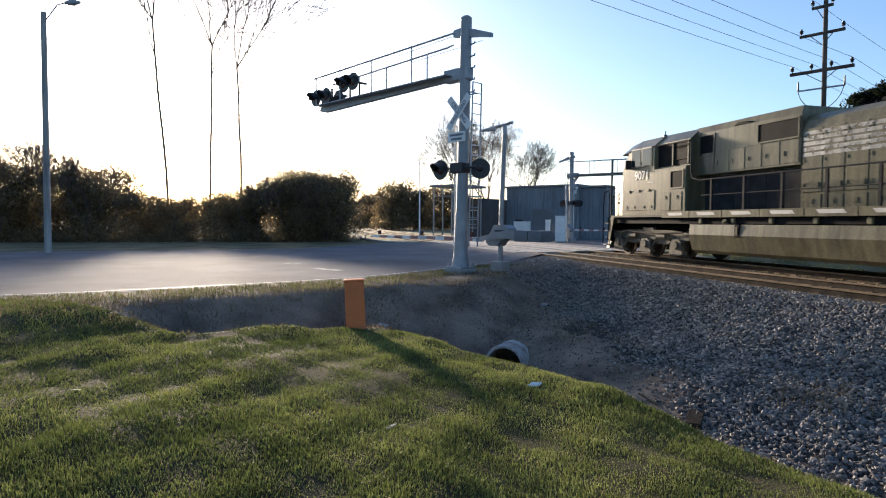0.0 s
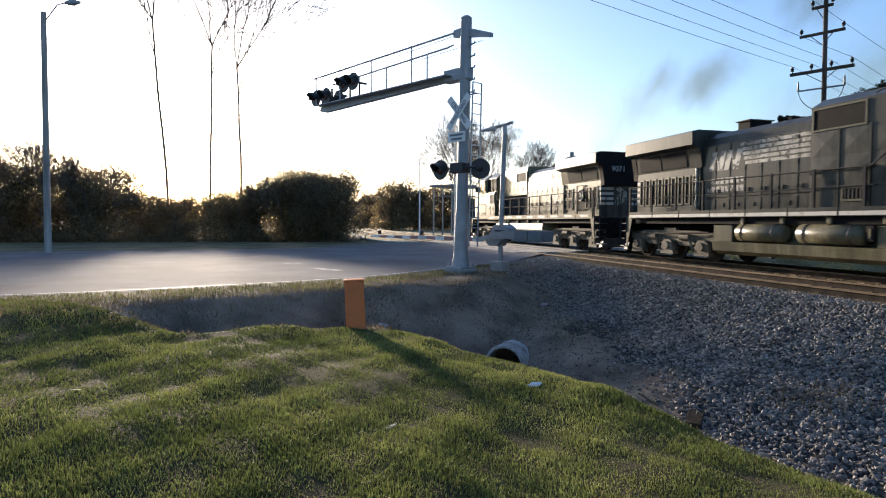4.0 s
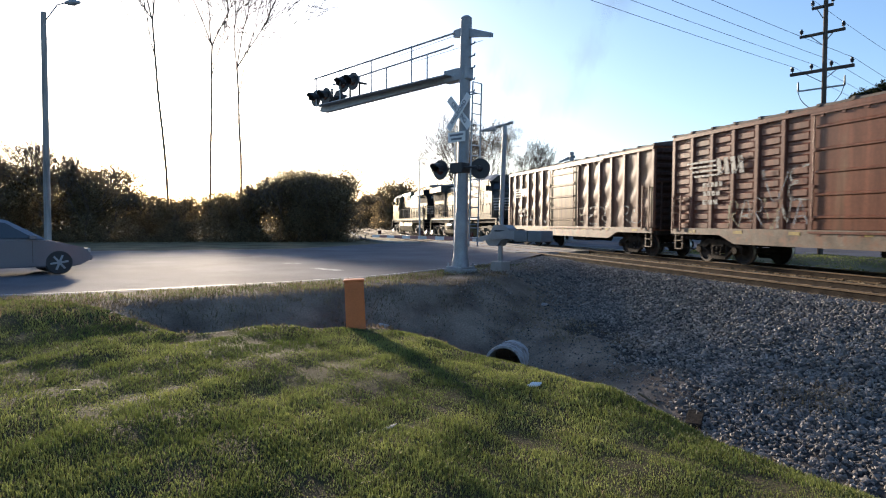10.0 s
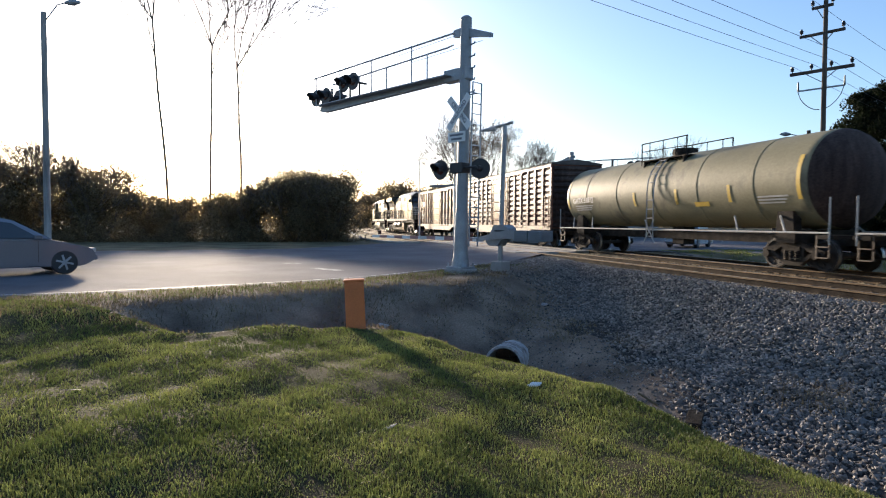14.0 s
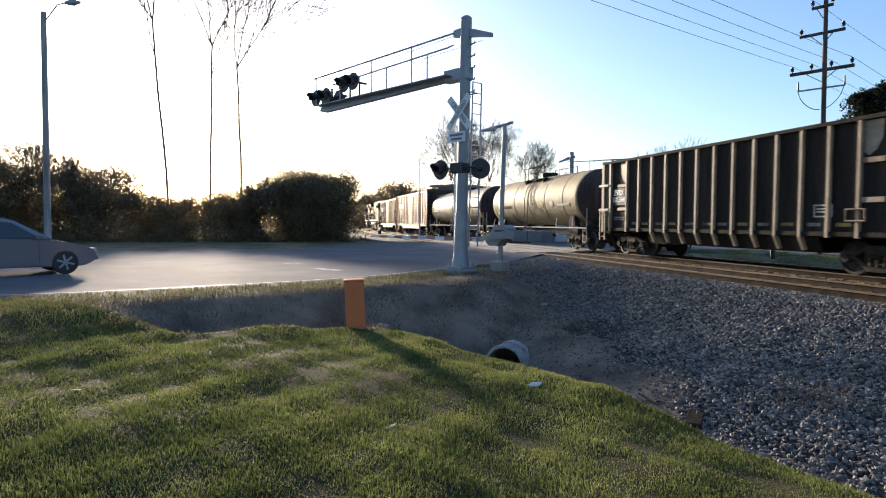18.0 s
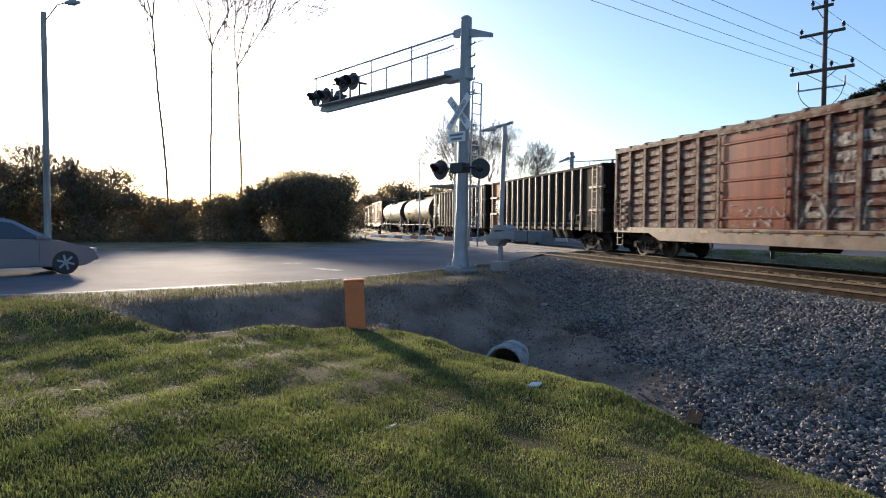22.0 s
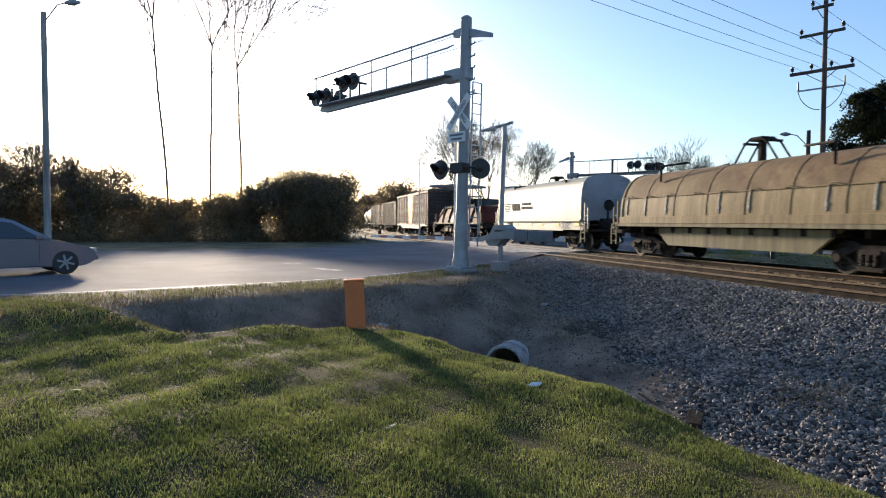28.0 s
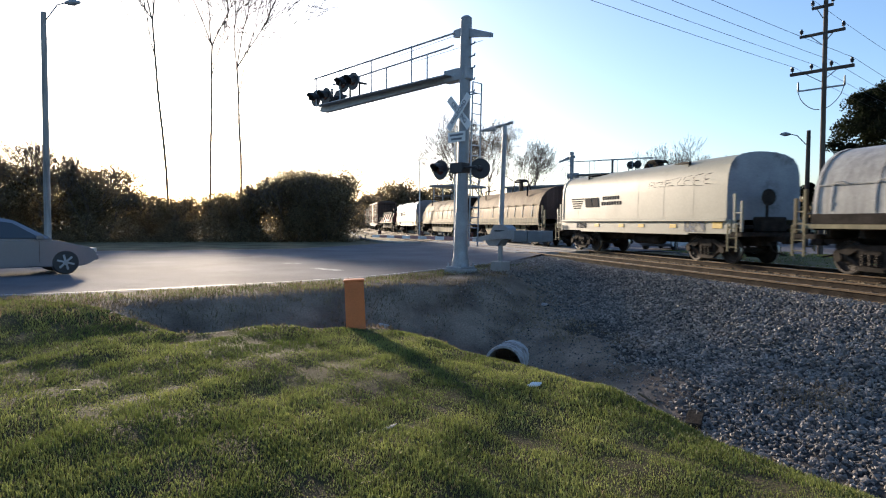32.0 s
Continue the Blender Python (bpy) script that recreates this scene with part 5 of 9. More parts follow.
            letter_blocks(hood, M_SIGNINK, sx, 1.464, hl - 5.95, hl - 4.2, 2.18, 2.34, 8)
            # upright creases where the hood sheets meet
            for i in range(1, 7):
                bm = B()
                y = -ha + 2 * ha * i / 7
                extrude(bm, hood_profile(prof, 0.002), y - 0.02, y + 0.02)
                part("sheet_seam", bm, hood_paint, hood)
        # end ladders and tall grab posts
        for sy in (-1, 1):
            ob = part("ladder", ladder_bm(0.4, 0.45, 1.35, 3), M_COILSILL, car)
            ob.matrix_basis = pose(sx * 1.48, sy * (hl + 0.12), 0, 0, 0, 0 if sx < 0 else 180)
            bm = B()
            for k in (0, 0.32):
                box(bm, sx * 1.42 - 0.04, sx * 1.42 + 0.04, sy * (hl + 0.05 + k) - 0.035, sy * (hl + 0.05 + k) + 0.035, 1.1, 2.35 - 0.25 * (k > 0))
            box(bm, sx * 1.42 - 0.03, sx * 1.42 + 0.03, *sorted((sy * (hl + 0.05), sy * (hl + 0.37))), 1.35, 1.4)
            box(bm, sx * 1.42 - 0.03, sx * 1.42 + 0.03, *sorted((sy * (hl + 0.05), sy * (hl + 0.37))), 1.7, 1.74)
            part("grab_post", bm, M_COILWHITE if style == "box" else M_COILSILL, car)
    ridge = prof[-1][1]
    bm = yoke_bm(ridge, 0.6, 0.28) if style == "box" else yoke_bm(ridge, 1.0, 0.78)
    part("lifting_yoke", bm, M_UNDER, car)
    for s in (-1, 1):
        y = s * ha * 0.62
        for sx in (-1, 1):
            bm = B()
            pipe(bm, [(sx * 1.2, y, 3.0), (sx * 1.2, y, 3.62), (sx * 0.9, y - s * 1.3, 3.66)], 0.04)
            part("guide_bar", bm, M_UNDER, car)
    for sy in (-1, 1):
        bm = B()
        box(bm, -1.45, 1.45, *sorted((sy * (hl - 0.35), sy * (hl + 0.4))), 0.95, 1.08)
        box(bm, -0.5, 0.5, *sorted((sy * (hl - 0.2), sy * (hl + 0.25))), 1.08, 1.6, 0.04)
        part("end_platform", bm, M_UNDER, car)
    bm = B()
    lathe(bm, [(-hl - 0.12, 0.06), (-hl - 0.15, 0.28), (-hl - 0.18, 0.28), (-hl - 0.2, 0.05)], "y", 14, centre=(-0.2, 0, 2.25))
    rod(bm, (-0.2, -hl - 0.1, 1.0), (-0.2, -hl - 0.1, 2.25), 0.05)
    part("brake_wheel", bm, M_UNDER, car)
    bm = B()
    box(bm, -0.35, 0.35, -hl, hl, 0.62, 1.0)
    for y in np.arange(-hl + 0.6, hl, 1.0):
        box(bm, -1.3, 1.3, y - 0.07, y + 0.07, 1.0, 1.25)
    box(bm, -1.3, 1.3, -hl + 0.1, hl - 0.1, 1.2, 1.32)
    rod(bm, (-0.7, -1.5, 0.7), (-0.7, 0.3, 0.7), 0.2, 12)
    part("underframe", bm, M_UNDER, car)
    truck(car, hl - 1.7)
    truck(car, -hl + 1.7)
    couplers(car, hl + 0.45)
    CARS.append((car, (q0 + q1) / 2))
    return car


def shield_car(q0, q1):
    """Low coil car with a maroon sloped cover under a dark lifting frame."""
    L = q1 - q0
    hl = L / 2
    car = thing("coil_car", "maroon coil car with a low sloped cover and dark frame", "coil car", "freight cars of the train")
    n = 4
    a = hl - 0.5
    bm = B()
    low = [(-a, -1.42, 1.36), (a, -1.42, 1.36), (a, 1.42, 1.36), (-a, 1.42, 1.36)]
    mid = [(-a + 0.15, -1.30, 1.9), (a - 0.15, -1.30, 1.9), (a - 0.15, 1.30, 1.9), (-a + 0.15, 1.30, 1.9)]
    top = [(-a + 0.75, -1.02, 2.62), (a - 0.75, -1.02, 2.62), (a - 0.75, 1.02, 2.62), (-a + 0.75, 1.02, 2.62)]
    rows = [[bm.verts.new((x, y, z)) for y, x, z in r] for r in (low, mid, top)]
    for r0, r1 in zip(rows, rows[1:]):
        for i in range(4):
            bm.faces.new((r0[i], r0[(i + 1) % 4], r1[(i + 1) % 4], r1[i]))
    bm.faces.new(rows[0][::-1])
    bm.faces.new(rows[2])
    bmesh.ops.recalc_face_normals(bm, faces=bm.faces[:])
    cover = part("cover", bm, M_COILRED, car)
    for sx in (-1, 1):
        for i in range(n + 1):
            y = -a + 2.1 + (2 * a - 4.2) * i / n
            bm = B()
            pts = [(sx * 1.44, y, 1.36), (sx * 1.33, y, 1.9), (sx * 1.05, y, 2.68)]
            for p, q in zip(pts, pts[1:]):
                box_between(bm, p, q, 0.055)
            box(bm, sx * 1.05 - 0.09, sx * 1.05 + 0.09, y - 0.12, y + 0.12, 2.62, 2.85, 0.02)
            part("cover_rib", bm, M_UNDER, cover)
        bm = B()
        box_between(bm, (sx * 1.03, -a + 2.0, 2.72), (sx * 1.03, a - 2.0, 2.72), 0.075)
        part("top_beam", bm, M_UNDER, car)
        for s in (-1, 1):
            bm = B()
            box_between(bm, (sx * 1.03, s * (a - 2.0), 2.72), (sx * 1.40, s * (a - 0.15), 1.42), 0.065)
            part("end_strut", bm, M_UNDER, car)
        bm = B()
        box(bm, *sorted((sx * 1.25, sx * 1.56)), -hl, hl, 1.26, 1.36)
        part("side_walk", bm, M_COILSILL, car, "pale worn walkway edge")
        bm = B()
        b = hl - 2.9
        box(bm, *sorted((sx * 1.16, sx * 1.24)), -b - 0.4, b + 0.4, 0.56, 1.26)
        part("side_girder", bm, M_UNDER, car)
        for i in range(7):
            y0 = -b + 2 * b * i / 7 + 0.2
            bm = B()
            box(bm, *sorted((sx * 1.24, sx * 1.27)), y0 - 0.05, y0 + 2 * b / 7 - 0.45, 0.57, 0.84, 0.01)
            part("faded_panel", bm, M_BROWN_C if i % 2 else M_FADEYELLOW, car, "faded brown panel on the girder" if i % 2 else "faded yellow panel on the girder")
            bm = B()
            box(bm, *sorted((sx * 1.24, sx * 1.32)), y0 - 0.35, y0 - 0.12, 0.6, 1.26)
            part("girder_rib", bm, M_UNDER, car)
        lettered("CR 631674", 0.3, M_FADED, car, sx, sx * 1.275, b - 1.0, 1.04, bold=0.006)
        # pale patch, worn-off emblem rings and bars of lettering
        x = sx * 1.385
        for y, z, w, h, mt in ((-2.6, 1.72, 1.0, 0.62, M_SPRAY_B), (2.0, 1.66, 1.0, 0.04, M_LIVERY), (2.0, 1.58, 1.0, 0.04, M_LIVERY), (2.0, 1.50, 1.0, 0.04, M_LIVERY), (-0.1, 1.72, 0.14, 0.34, M_LIVERY), (-0.3, 1.66, 0.14, 0.24, M_LIVERY), (-0.5, 1.66, 0.14, 0.24, M_LIVERY), (-0.72, 1.66, 0.16, 0.24, M_LIVERY), (-0.94, 1.66, 0.14, 0.24, M_LIVERY), (-1.16, 1.66, 0.14, 0.24, M_LIVERY), (-1.38, 1.66, 0.14, 0.24, M_LIVERY), (-1.56, 1.66, 0.08, 0.24, M_LIVERY), (-1.72, 1.66, 0.12, 0.24, M_LIVERY)):
            bm = B()
            v = [bm.verts.new((sx * (1.428 - 0.222 * (zz - 1.36) + 0.004), yy, zz)) for yy, zz in ((y - w / 2, z - h / 2), (y + w / 2, z - h / 2), (y + w / 2, z + h / 2), (y - w / 2, z + h / 2))]
            bm.faces.new(v)
            part("lettering" if mt is M_LIVERY else "painted_patch", bm, mt, cover)
        for y in (1.0, 4.2):
            bm = B()
            prev = None
            for i in range(17):
                an = 2 * math.pi * i / 16
                p = []
                for r in (0.2, 0.29):
                    yy, zz = y + r * math.cos(an), 1.68 + r * math.sin(an)
                    p.append(bm.verts.new((sx * (1.428 - 0.222 * (zz - 1.36) + 0.006), yy, zz)))
                if prev:
                    bm.faces.new((prev[0], prev[1], p[1], p[0]))
                prev = p
            part("ring_emblem", bm, M_LIVERY, cover)
        for sy in (-1, 1):
            ob = part("ladder", ladder_bm(0.4, 0.45, 1.35, 3), M_COILSILL, car)
            ob.matrix_basis = pose(sx * 1.48, sy * (hl - 0.1), 0, 0, 0, 0 if sx < 0 else 180)
            bm = B()
            for k in (0, 0.35):
                box(bm, sx * 1.42 - 0.04, sx * 1.42 + 0.04, sy * (hl - k) - 0.035, sy * (hl - k) + 0.035, 1.3, 2.15)
            part("grab_post", bm, M_COILSILL, car)
    bm = yoke_bm(2.7, 0.8, 0.5)
    part("lifting_yoke", bm, M_UNDER, car)
    bm = B()
    box(bm, -0.35, 0.35, -hl, hl, 0.6, 1.0)
    box(bm, -1.3, 1.3, -hl + 0.05, hl - 0.05, 1.12, 1.3)
    for sy in (-1, 1):
        box(bm, -1.4, 1.4, *sorted((sy * (hl - 0.3), sy * (hl + 0.35))), 0.95, 1.1)
    part("underframe", bm, M_UNDER, car)
    truck(car, hl - 1.7)
    truck(car, -hl + 1.7)
    couplers(car, hl + 0.55)
    CARS.append((car, (q0 + q1) / 2))
    return car


def box_between(bm, a, b, r):
    """A square bar from a to b."""
    a, b = Vector(a), Vector(b)
    d = (b - a).normalized()
    u = d.cross(Vector((0, 0, 1)))
    u = u.normalized() if u.length > 0.01 else Vector((1, 0, 0))
    v = d.cross(u)
    A = [bm.verts.new(a + u * (sx * r) + v * (sy * r)) for sx, sy in ((-1, -1), (1, -1), (1, 1), (-1, 1))]
    C = [bm.verts.new(b + u * (sx * r) + v * (sy * r)) for sx, sy in ((-1, -1), (1, -1), (1, 1), (-1, 1))]
    fs = [bm.faces.new((A[i], A[(i + 1) % 4], C[(i + 1) % 4], C[i])) for i in range(4)] + [bm.faces.new(A[::-1]), bm.faces.new(C)]
    bmesh.ops.recalc_face_normals(bm, faces=fs)
    return bm


# ---- locomotives ----
def loco_truck(loco, y):
    bm = B()
    box(bm, -1.0, 1.0, -0.3, 0.3, 0.62, 0.98)
    for k in (-1.0, 1.0):
        box(bm, -0.9, 0.9, k - 0.2, k + 0.2, 0.45, 0.95)       # traction motors
    t = part("truck", bm, M_UNDER, loco)
    t.matrix_basis = pose(0, y, 0)
    for s in (-1, 1):
        x0, x1 = sorted((s * 1.02, s * 1.16))
        bm = B()
        extrude(bm, [(-2.75, 0.98), (-2.6, 0.72), (-1.6, 0.70), (-1.2, 0.82), (-0.8, 0.70), (0.8, 0.70), (1.2, 0.82), (1.6, 0.70), (2.6, 0.72), (2.75, 0.98), (1.5, 1.1), (-1.5, 1.1)], x0, x1, axis="x")
        box(bm, x0, x1, -0.35, 0.35, 0.98, 1.2)
        part("side_frame", bm, M_JOURNAL, t)
        for k in (-1.0, 1.0):
            # bolted equaliser plates between the axles
            bm = B()
            extrude(bm, [(k - 0.52, 0.62), (k - 0.42, 0.94), (k + 0.42, 0.94), (k + 0.52, 0.62), (k + 0.3, 0.54), (k - 0.3, 0.54)], *sorted((s * 1.14, s * 1.19)), axis="x")
            for d in (-0.25, 0.25):
                rod(bm, (s * 1.19, k + d, 0.76), (s * 1.215, k + d, 0.76), 0.045, 8)
            part("equaliser_plate", bm, M_JOURNAL, t)
        for k in (-2.0, 0.0, 2.0):
            bm = B()
            extrude(bm, [(k - 0.40, 0.2), (k - 0.30, 0.66), (k - 0.16, 0.76), (k + 0.16, 0.76), (k + 0.30, 0.66), (k + 0.40, 0.2)], *sorted((s * 1.06, s * 1.30)), axis="x")
            rod(bm, (s * 1.28, k, 0.53), (s * 1.37, k, 0.53), 0.15, 14)
            part("journal_box", bm, M_JOURNAL, t)
            for d in (-0.45, 0.45):
                bm = B()
                for i in range(6):
                    rod(bm, (s * 1.12, k + d, 0.34 + 0.065 * i), (s * 1.12, k + d, 0.375 + 0.065 * i), 0.10, 8)
                part("spring", bm, M_TRUCK, t)
        for k in (-1.0, 1.0):
            bm = B()
            rod(bm, (s * 1.2, k - 0.3, 0.86), (s * 1.2, k + 0.25, 0.86), 0.12, 10)
            rod(bm, (s * 1.22, k + 0.2, 0.9), (s * 1.3, k + 0.55, 0.35), 0.045, 6)
            part("brake_cylinder", bm, M_JOURNAL, t)
        bm = B()
        pipe(bm, [(s * 1.25, -2.4, 1.02), (s * 1.3, -1.0, 0.96), (s * 1.3, 0.8, 1.0), (s * 1.25, 2.3, 1.04)], 0.03)
        part("air_pipe", bm, M_TRUCK, t)
    for k in (-2.0, 0.0, 2.0):
        add_wheelset(WHEEL_LOCO, t, k, 0.533)
    return t


def flank(bm, s, xa, xb, y0, y1, z0, z1, bev=0.0):
    """A box on the flank on side s, from xa to xb out from the middle."""
    return box(bm, *sorted((s * xa, s * xb)), y0, y1, z0, z1, bev)


def letter_blocks(car, mat, s, x, y0, y1, z0, z1, n):
    """A brand name as a row of plain upright blocks."""
    w = (y1 - y0) / n
    for i in range(n):
        bm = B()
        flank(bm, s, x, x + 0.005, y0 + w * i + 0.035, y0 + w * (i + 1) - 0.02, z0, z1)
        part("lettering", bm, mat, car)


def louvre(parent, s, x, y0, y1, z0, z1, name="louvre", slats=0):
    """A dark opening in a raised frame."""
    bm = B()
    w = 0.05
    flank(bm, s, x, x + 0.03, y0 - w, y1 + w, z1, z1 + w)
    flank(bm, s, x, x + 0.03, y0 - w, y1 + w, z0 - w, z0)
    flank(bm, s, x, x + 0.03, y0 - w, y0, z0, z1)
    flank(bm, s, x, x + 0.03, y1, y1 + w, z0, z1)
    fr = part(name, bm, M_LOCODIRT, parent)
    bm = B()
    flank(bm, s, x + 0.002, x + 0.012, y0, y1, z0, z1)
    part("screen", bm, M_GRILLE, fr)
    for i in range(slats):
        bm = B()
        y = y0 + (y1 - y0) * (i + 0.5) / slats
        flank(bm, s, x + 0.012, x + 0.022, y - 0.02, y + 0.02, z0, z1)
        part("slat", bm, M_LOCO, fr)
    return fr


def loft(bm, rings):
    rr = [[bm.verts.new(p) for p in ring] for ring in rings]
    n = len(rr[0])
    for a, b in zip(rr, rr[1:]):
        for i in range(n):
            bm.faces.new((a[i], a[(i + 1) % n], b[(i + 1) % n], b[i]))
    bm.faces.new(rr[0])
    bm.faces.new(rr[-1][::-1])
    bmesh.ops.recalc_face_normals(bm, faces=bm.faces[:])
    return bm


def locomotive(mid, facing, number, label, paint, tanks):
    """Six-axle road engine with a wide nose; facing 1: cab leads, -1: cab trails."""
    car = thing("locomotive", label, "locomotive", "engines of the train")
    bm = B()
    box(bm, -1.36, 1.36, -9.6, 9.5, 1.36, 1.60)
    box(bm, -0.5, 0.5, -9.9, 9.9, 0.9, 1.4)
    part("frame", bm, M_GRILLE, car)
    bm = B()
    box(bm, -1.50, 1.50, -9.5, 9.5, 1.62, 1.70)
    part("deck", bm, M_LOCO, car)
    for s in (-1, 1):
        # sill edge in lengths, with a pale reflective panel on each
        y = -9.3
        while y < 4.0:
            bm = B()
            flank(bm, s, 1.49, 1.52, y, y + 1.62, 1.58, 1.82)
            part("sill_plate", bm, paint, car)
            bm = B()
            x0, x1 = sorted((s * 1.52, s * 1.525))
            if tanks:
                box(bm, x0, x1, y + 0.01, y + 1.61, 1.60, 1.71)
            else:
                extrude(bm, [(y + 0.3, 1.66), (y + 1.15, 1.66), (y + 1.25, 1.77), (y + 0.4, 1.77)], x0, x1, axis="x")
            part("reflective_panel", bm, M_LIVERY, car)
            y += 1.66
        for k in range(5):
            bm = B()
            yy = -3.0 + 1.6 * k
            flank(bm, s, 1.34, 1.44, yy, yy + 0.16, 1.36, 1.56, 0.02)
            part("lifting_lug", bm, M_LOCODIRT, car)
    # fuel tank
    bm = B()
    if tanks:
        extrude(bm, [(-1.2, 0.33), (-1.46, 0.46), (-1.5, 0.76), (1.5, 0.76), (1.46, 0.46), (1.2, 0.33)], -4.2, 3.4)
        box(bm, -1.05, 1.05, -4.1, 3.3, 0.74, 1.36)
    else:
        extrude(bm, [(-1.2, 0.30), (-1.36, 0.42), (-1.52, 0.97), (-1.48, 1.33), (1.48, 1.33), (1.52, 0.97), (1.36, 0.42), (1.2, 0.30)], -3.65, 3.95)
    tank = part("fuel_tank", bm, M_LOCODIRT, car, "dusty fuel tank under the frame")
    for s in (-1, 1):
        bm = B()
        flank(bm, s, 1.45, 1.535, 1.45, 1.68, 0.92, 1.33, 0.02)
        g = part("sight_gauge", bm, M_GRILLE, tank)
        bm = B()
        flank(bm, s, 1.535, 1.545, 1.53, 1.60, 1.0, 1.26)
        part("gauge_glass", bm, M_LOCODIRT, g)
        bm = B()
        rod(bm, (s * 1.3, 2.2, 1.3), (s * 1.5, 2.2, 1.46), 0.08, 10)
        part("filler", bm, M_LOCODIRT, tank)
        if tanks:
            for ya, yb in ((1.7, 3.3), (-4.2, -3.3)):
                bm = B()
                flank(bm, s, 1.0, 1.46, ya, yb, 0.74, 1.32, 0.03)
                part("equipment_box", bm, M_LOCODIRT, car)
            for ya, yb in ((-3.15, -1.2), (-0.75, 1.35)):
                bm = B()
                lathe(bm, [(ya, 0.1), (ya + 0.04, 0.22), (ya + 0.12, 0.28), (yb - 0.12, 0.28), (yb - 0.04, 0.22), (yb, 0.1)], "y", 18, centre=(s * 1.32, 0, 1.08))
                res = part("air_reservoir", bm, M_LOCODIRT, car, smooth=True)
                for yy in (ya + 0.35, yb - 0.35):
                    bm = B()
                    lathe(bm, [(yy - 0.03, 0.2), (yy - 0.03, 0.292), (yy + 0.03, 0.292), (yy + 0.03, 0.2)], "y", 18, centre=(s * 1.32, 0, 1.08))
                    part("strap", bm, M_LOCO, res)
    # wide nose with sloped top and chamfered corners
    bm = B()
    loft(bm, [[(-hw, y, 1.70), (-hw, y, zt - 0.3), (-hw + 0.25, y, zt), (hw - 0.25, y, zt), (hw, y, zt - 0.3), (hw, y, 1.70)] for y, hw, zt in ((8.42, 1.49, 3.66), (8.7, 1.45, 3.52), (9.45, 1.22, 3.32), (9.72, 0.92, 3.2))])
    nose = part("nose", bm, paint, car)
    for i in range(5):
        z = 2.22 + 0.19 * i
        for s in (-1, 1):
            bm = B()
            pts = [(8.62 + 0.06 * (4 - i), 1.458), (9.45, 1.225), (9.73, 0.925)]
            for (ya, xa), (yb, xb) in zip(pts, pts[1:]):
                bm.faces.new([bm.verts.new(p) for p in ((s * xa, ya, z), (s * xb, yb, z), (s * xb, yb, z + 0.1), (s * xa, ya, z + 0.1))])
            for v in bm.verts:
                v.co += Vector((s * 0.012, 0.006, 0))
            bm.faces.new([bm.verts.new(p) for p in ((s * 0.93, 9.738, z), (s * 0.34, 9.738, z), (s * 0.34, 9.738, z + 0.1), (s * 0.93, 9.738, z + 0.1))])
            part("nose_stripe", bm, M_LIVERY, nose)
    bm = B()
    box(bm, -0.3, 0.3, 9.70, 9.75, 1.75, 3.0, 0.02)
    part("nose_door", bm, paint, nose)
    bm = B()
    for x in (-0.2, 0.2):
        rod(bm, (x, 9.7, 3.1), (x, 9.78, 3.1), 0.1, 12)
    part("headlight", bm, M_LIVERY, nose)
    # pilots, steps and plows
    for s in (-1, 1):
        bm = B()
        extrude(bm, [(-1.45, 1.62), (-1.45, 0.62), (-0.4, 0.3), (0.4, 0.3), (1.45, 0.62), (1.45, 1.62)], *sorted((s * 9.62, s * 9.70)))
        part("pilot", bm, M_GRILLE, car)
        bm = B()
        extrude(bm, [(-1.35, 0.24), (-1.2, 0.66), (1.2, 0.66), (1.35, 0.24)], *sorted((s * 9.70, s * 9.95)))
        part("plow", bm, M_LOCO, car)
        for sx in (-1, 1):
            bm = B()
            extrude(bm, [(s * 9.52, 1.62), (s * 9.52, 0.38), (s * 9.46, 0.38), (s * 9.2, 1.3), (s * 9.1, 1.62)], *sorted((sx * 1.47, sx * 1.50)), axis="x")
            part("step_side", bm, M_LOCODIRT, car)
            for i in range(4):
                bm = B()
                box(bm, *sorted((sx * 1.1, sx * 1.5)), *sorted((s * 10.0, s * (9.7 - 0.05 * i))), 0.38 + 0.32 * i, 0.42 + 0.32 * i)
                part("step_tread", bm, M_LIVERY if i == 0 else M_LOCO, car)
            bm = B()
            pipe(bm, [(sx * 1.5, s * 10.0, 0.45), (sx * 1.5, s * 10.0, 2.2), (sx * 1.5, s * 9.9, 2.75), (sx * 1.35, s * 9.75, 2.85)], 0.026)
            pipe(bm, [(sx * 1.5, s * 9.5, 1.0), (sx * 1.5, s * 9.5, 2.75)], 0.024)
            part("step_handrail", bm, M_HANDRAIL, car)
        for k in (-1, 1):
            bm = B()
            pipe(bm, [(k * 1.1, s * 9.85, 1.6), (k * 1.1, s * 9.85, 2.6), (k * 0.4, s * 9.85, 2.6), (k * 0.4, s * 9.85, 1.6)], 0.024)
            part("end_rail", bm, M_HANDRAIL, car)
    # cab, with a raked roof edge over the windshield
    bm = B()
    loft(bm, [[(-1.50, y, 1.70), (-1.50, y, zm), (-xr, y, zm + 0.03), (-xr, y, zs), (-0.9, y, zt), (1.0, y, zt), (1.50, y, zs), (1.50, y, 1.70)] for y, zm, xr, zs, zt in ((4.2, 3.48, 1.34, 4.48, 4.84), (6.15, 3.48, 1.34, 4.48, 4.86), (6.16, 3.48, 1.50, 4.40, 4.80), (6.6, 3.48, 1.50, 4.40, 4.80), (7.9, 3.48, 1.50, 4.38, 4.72), (8.42, 3.2, 1.50, 3.6, 3.62))])
    cab = part("cab", bm, paint, car)
    bm = B()
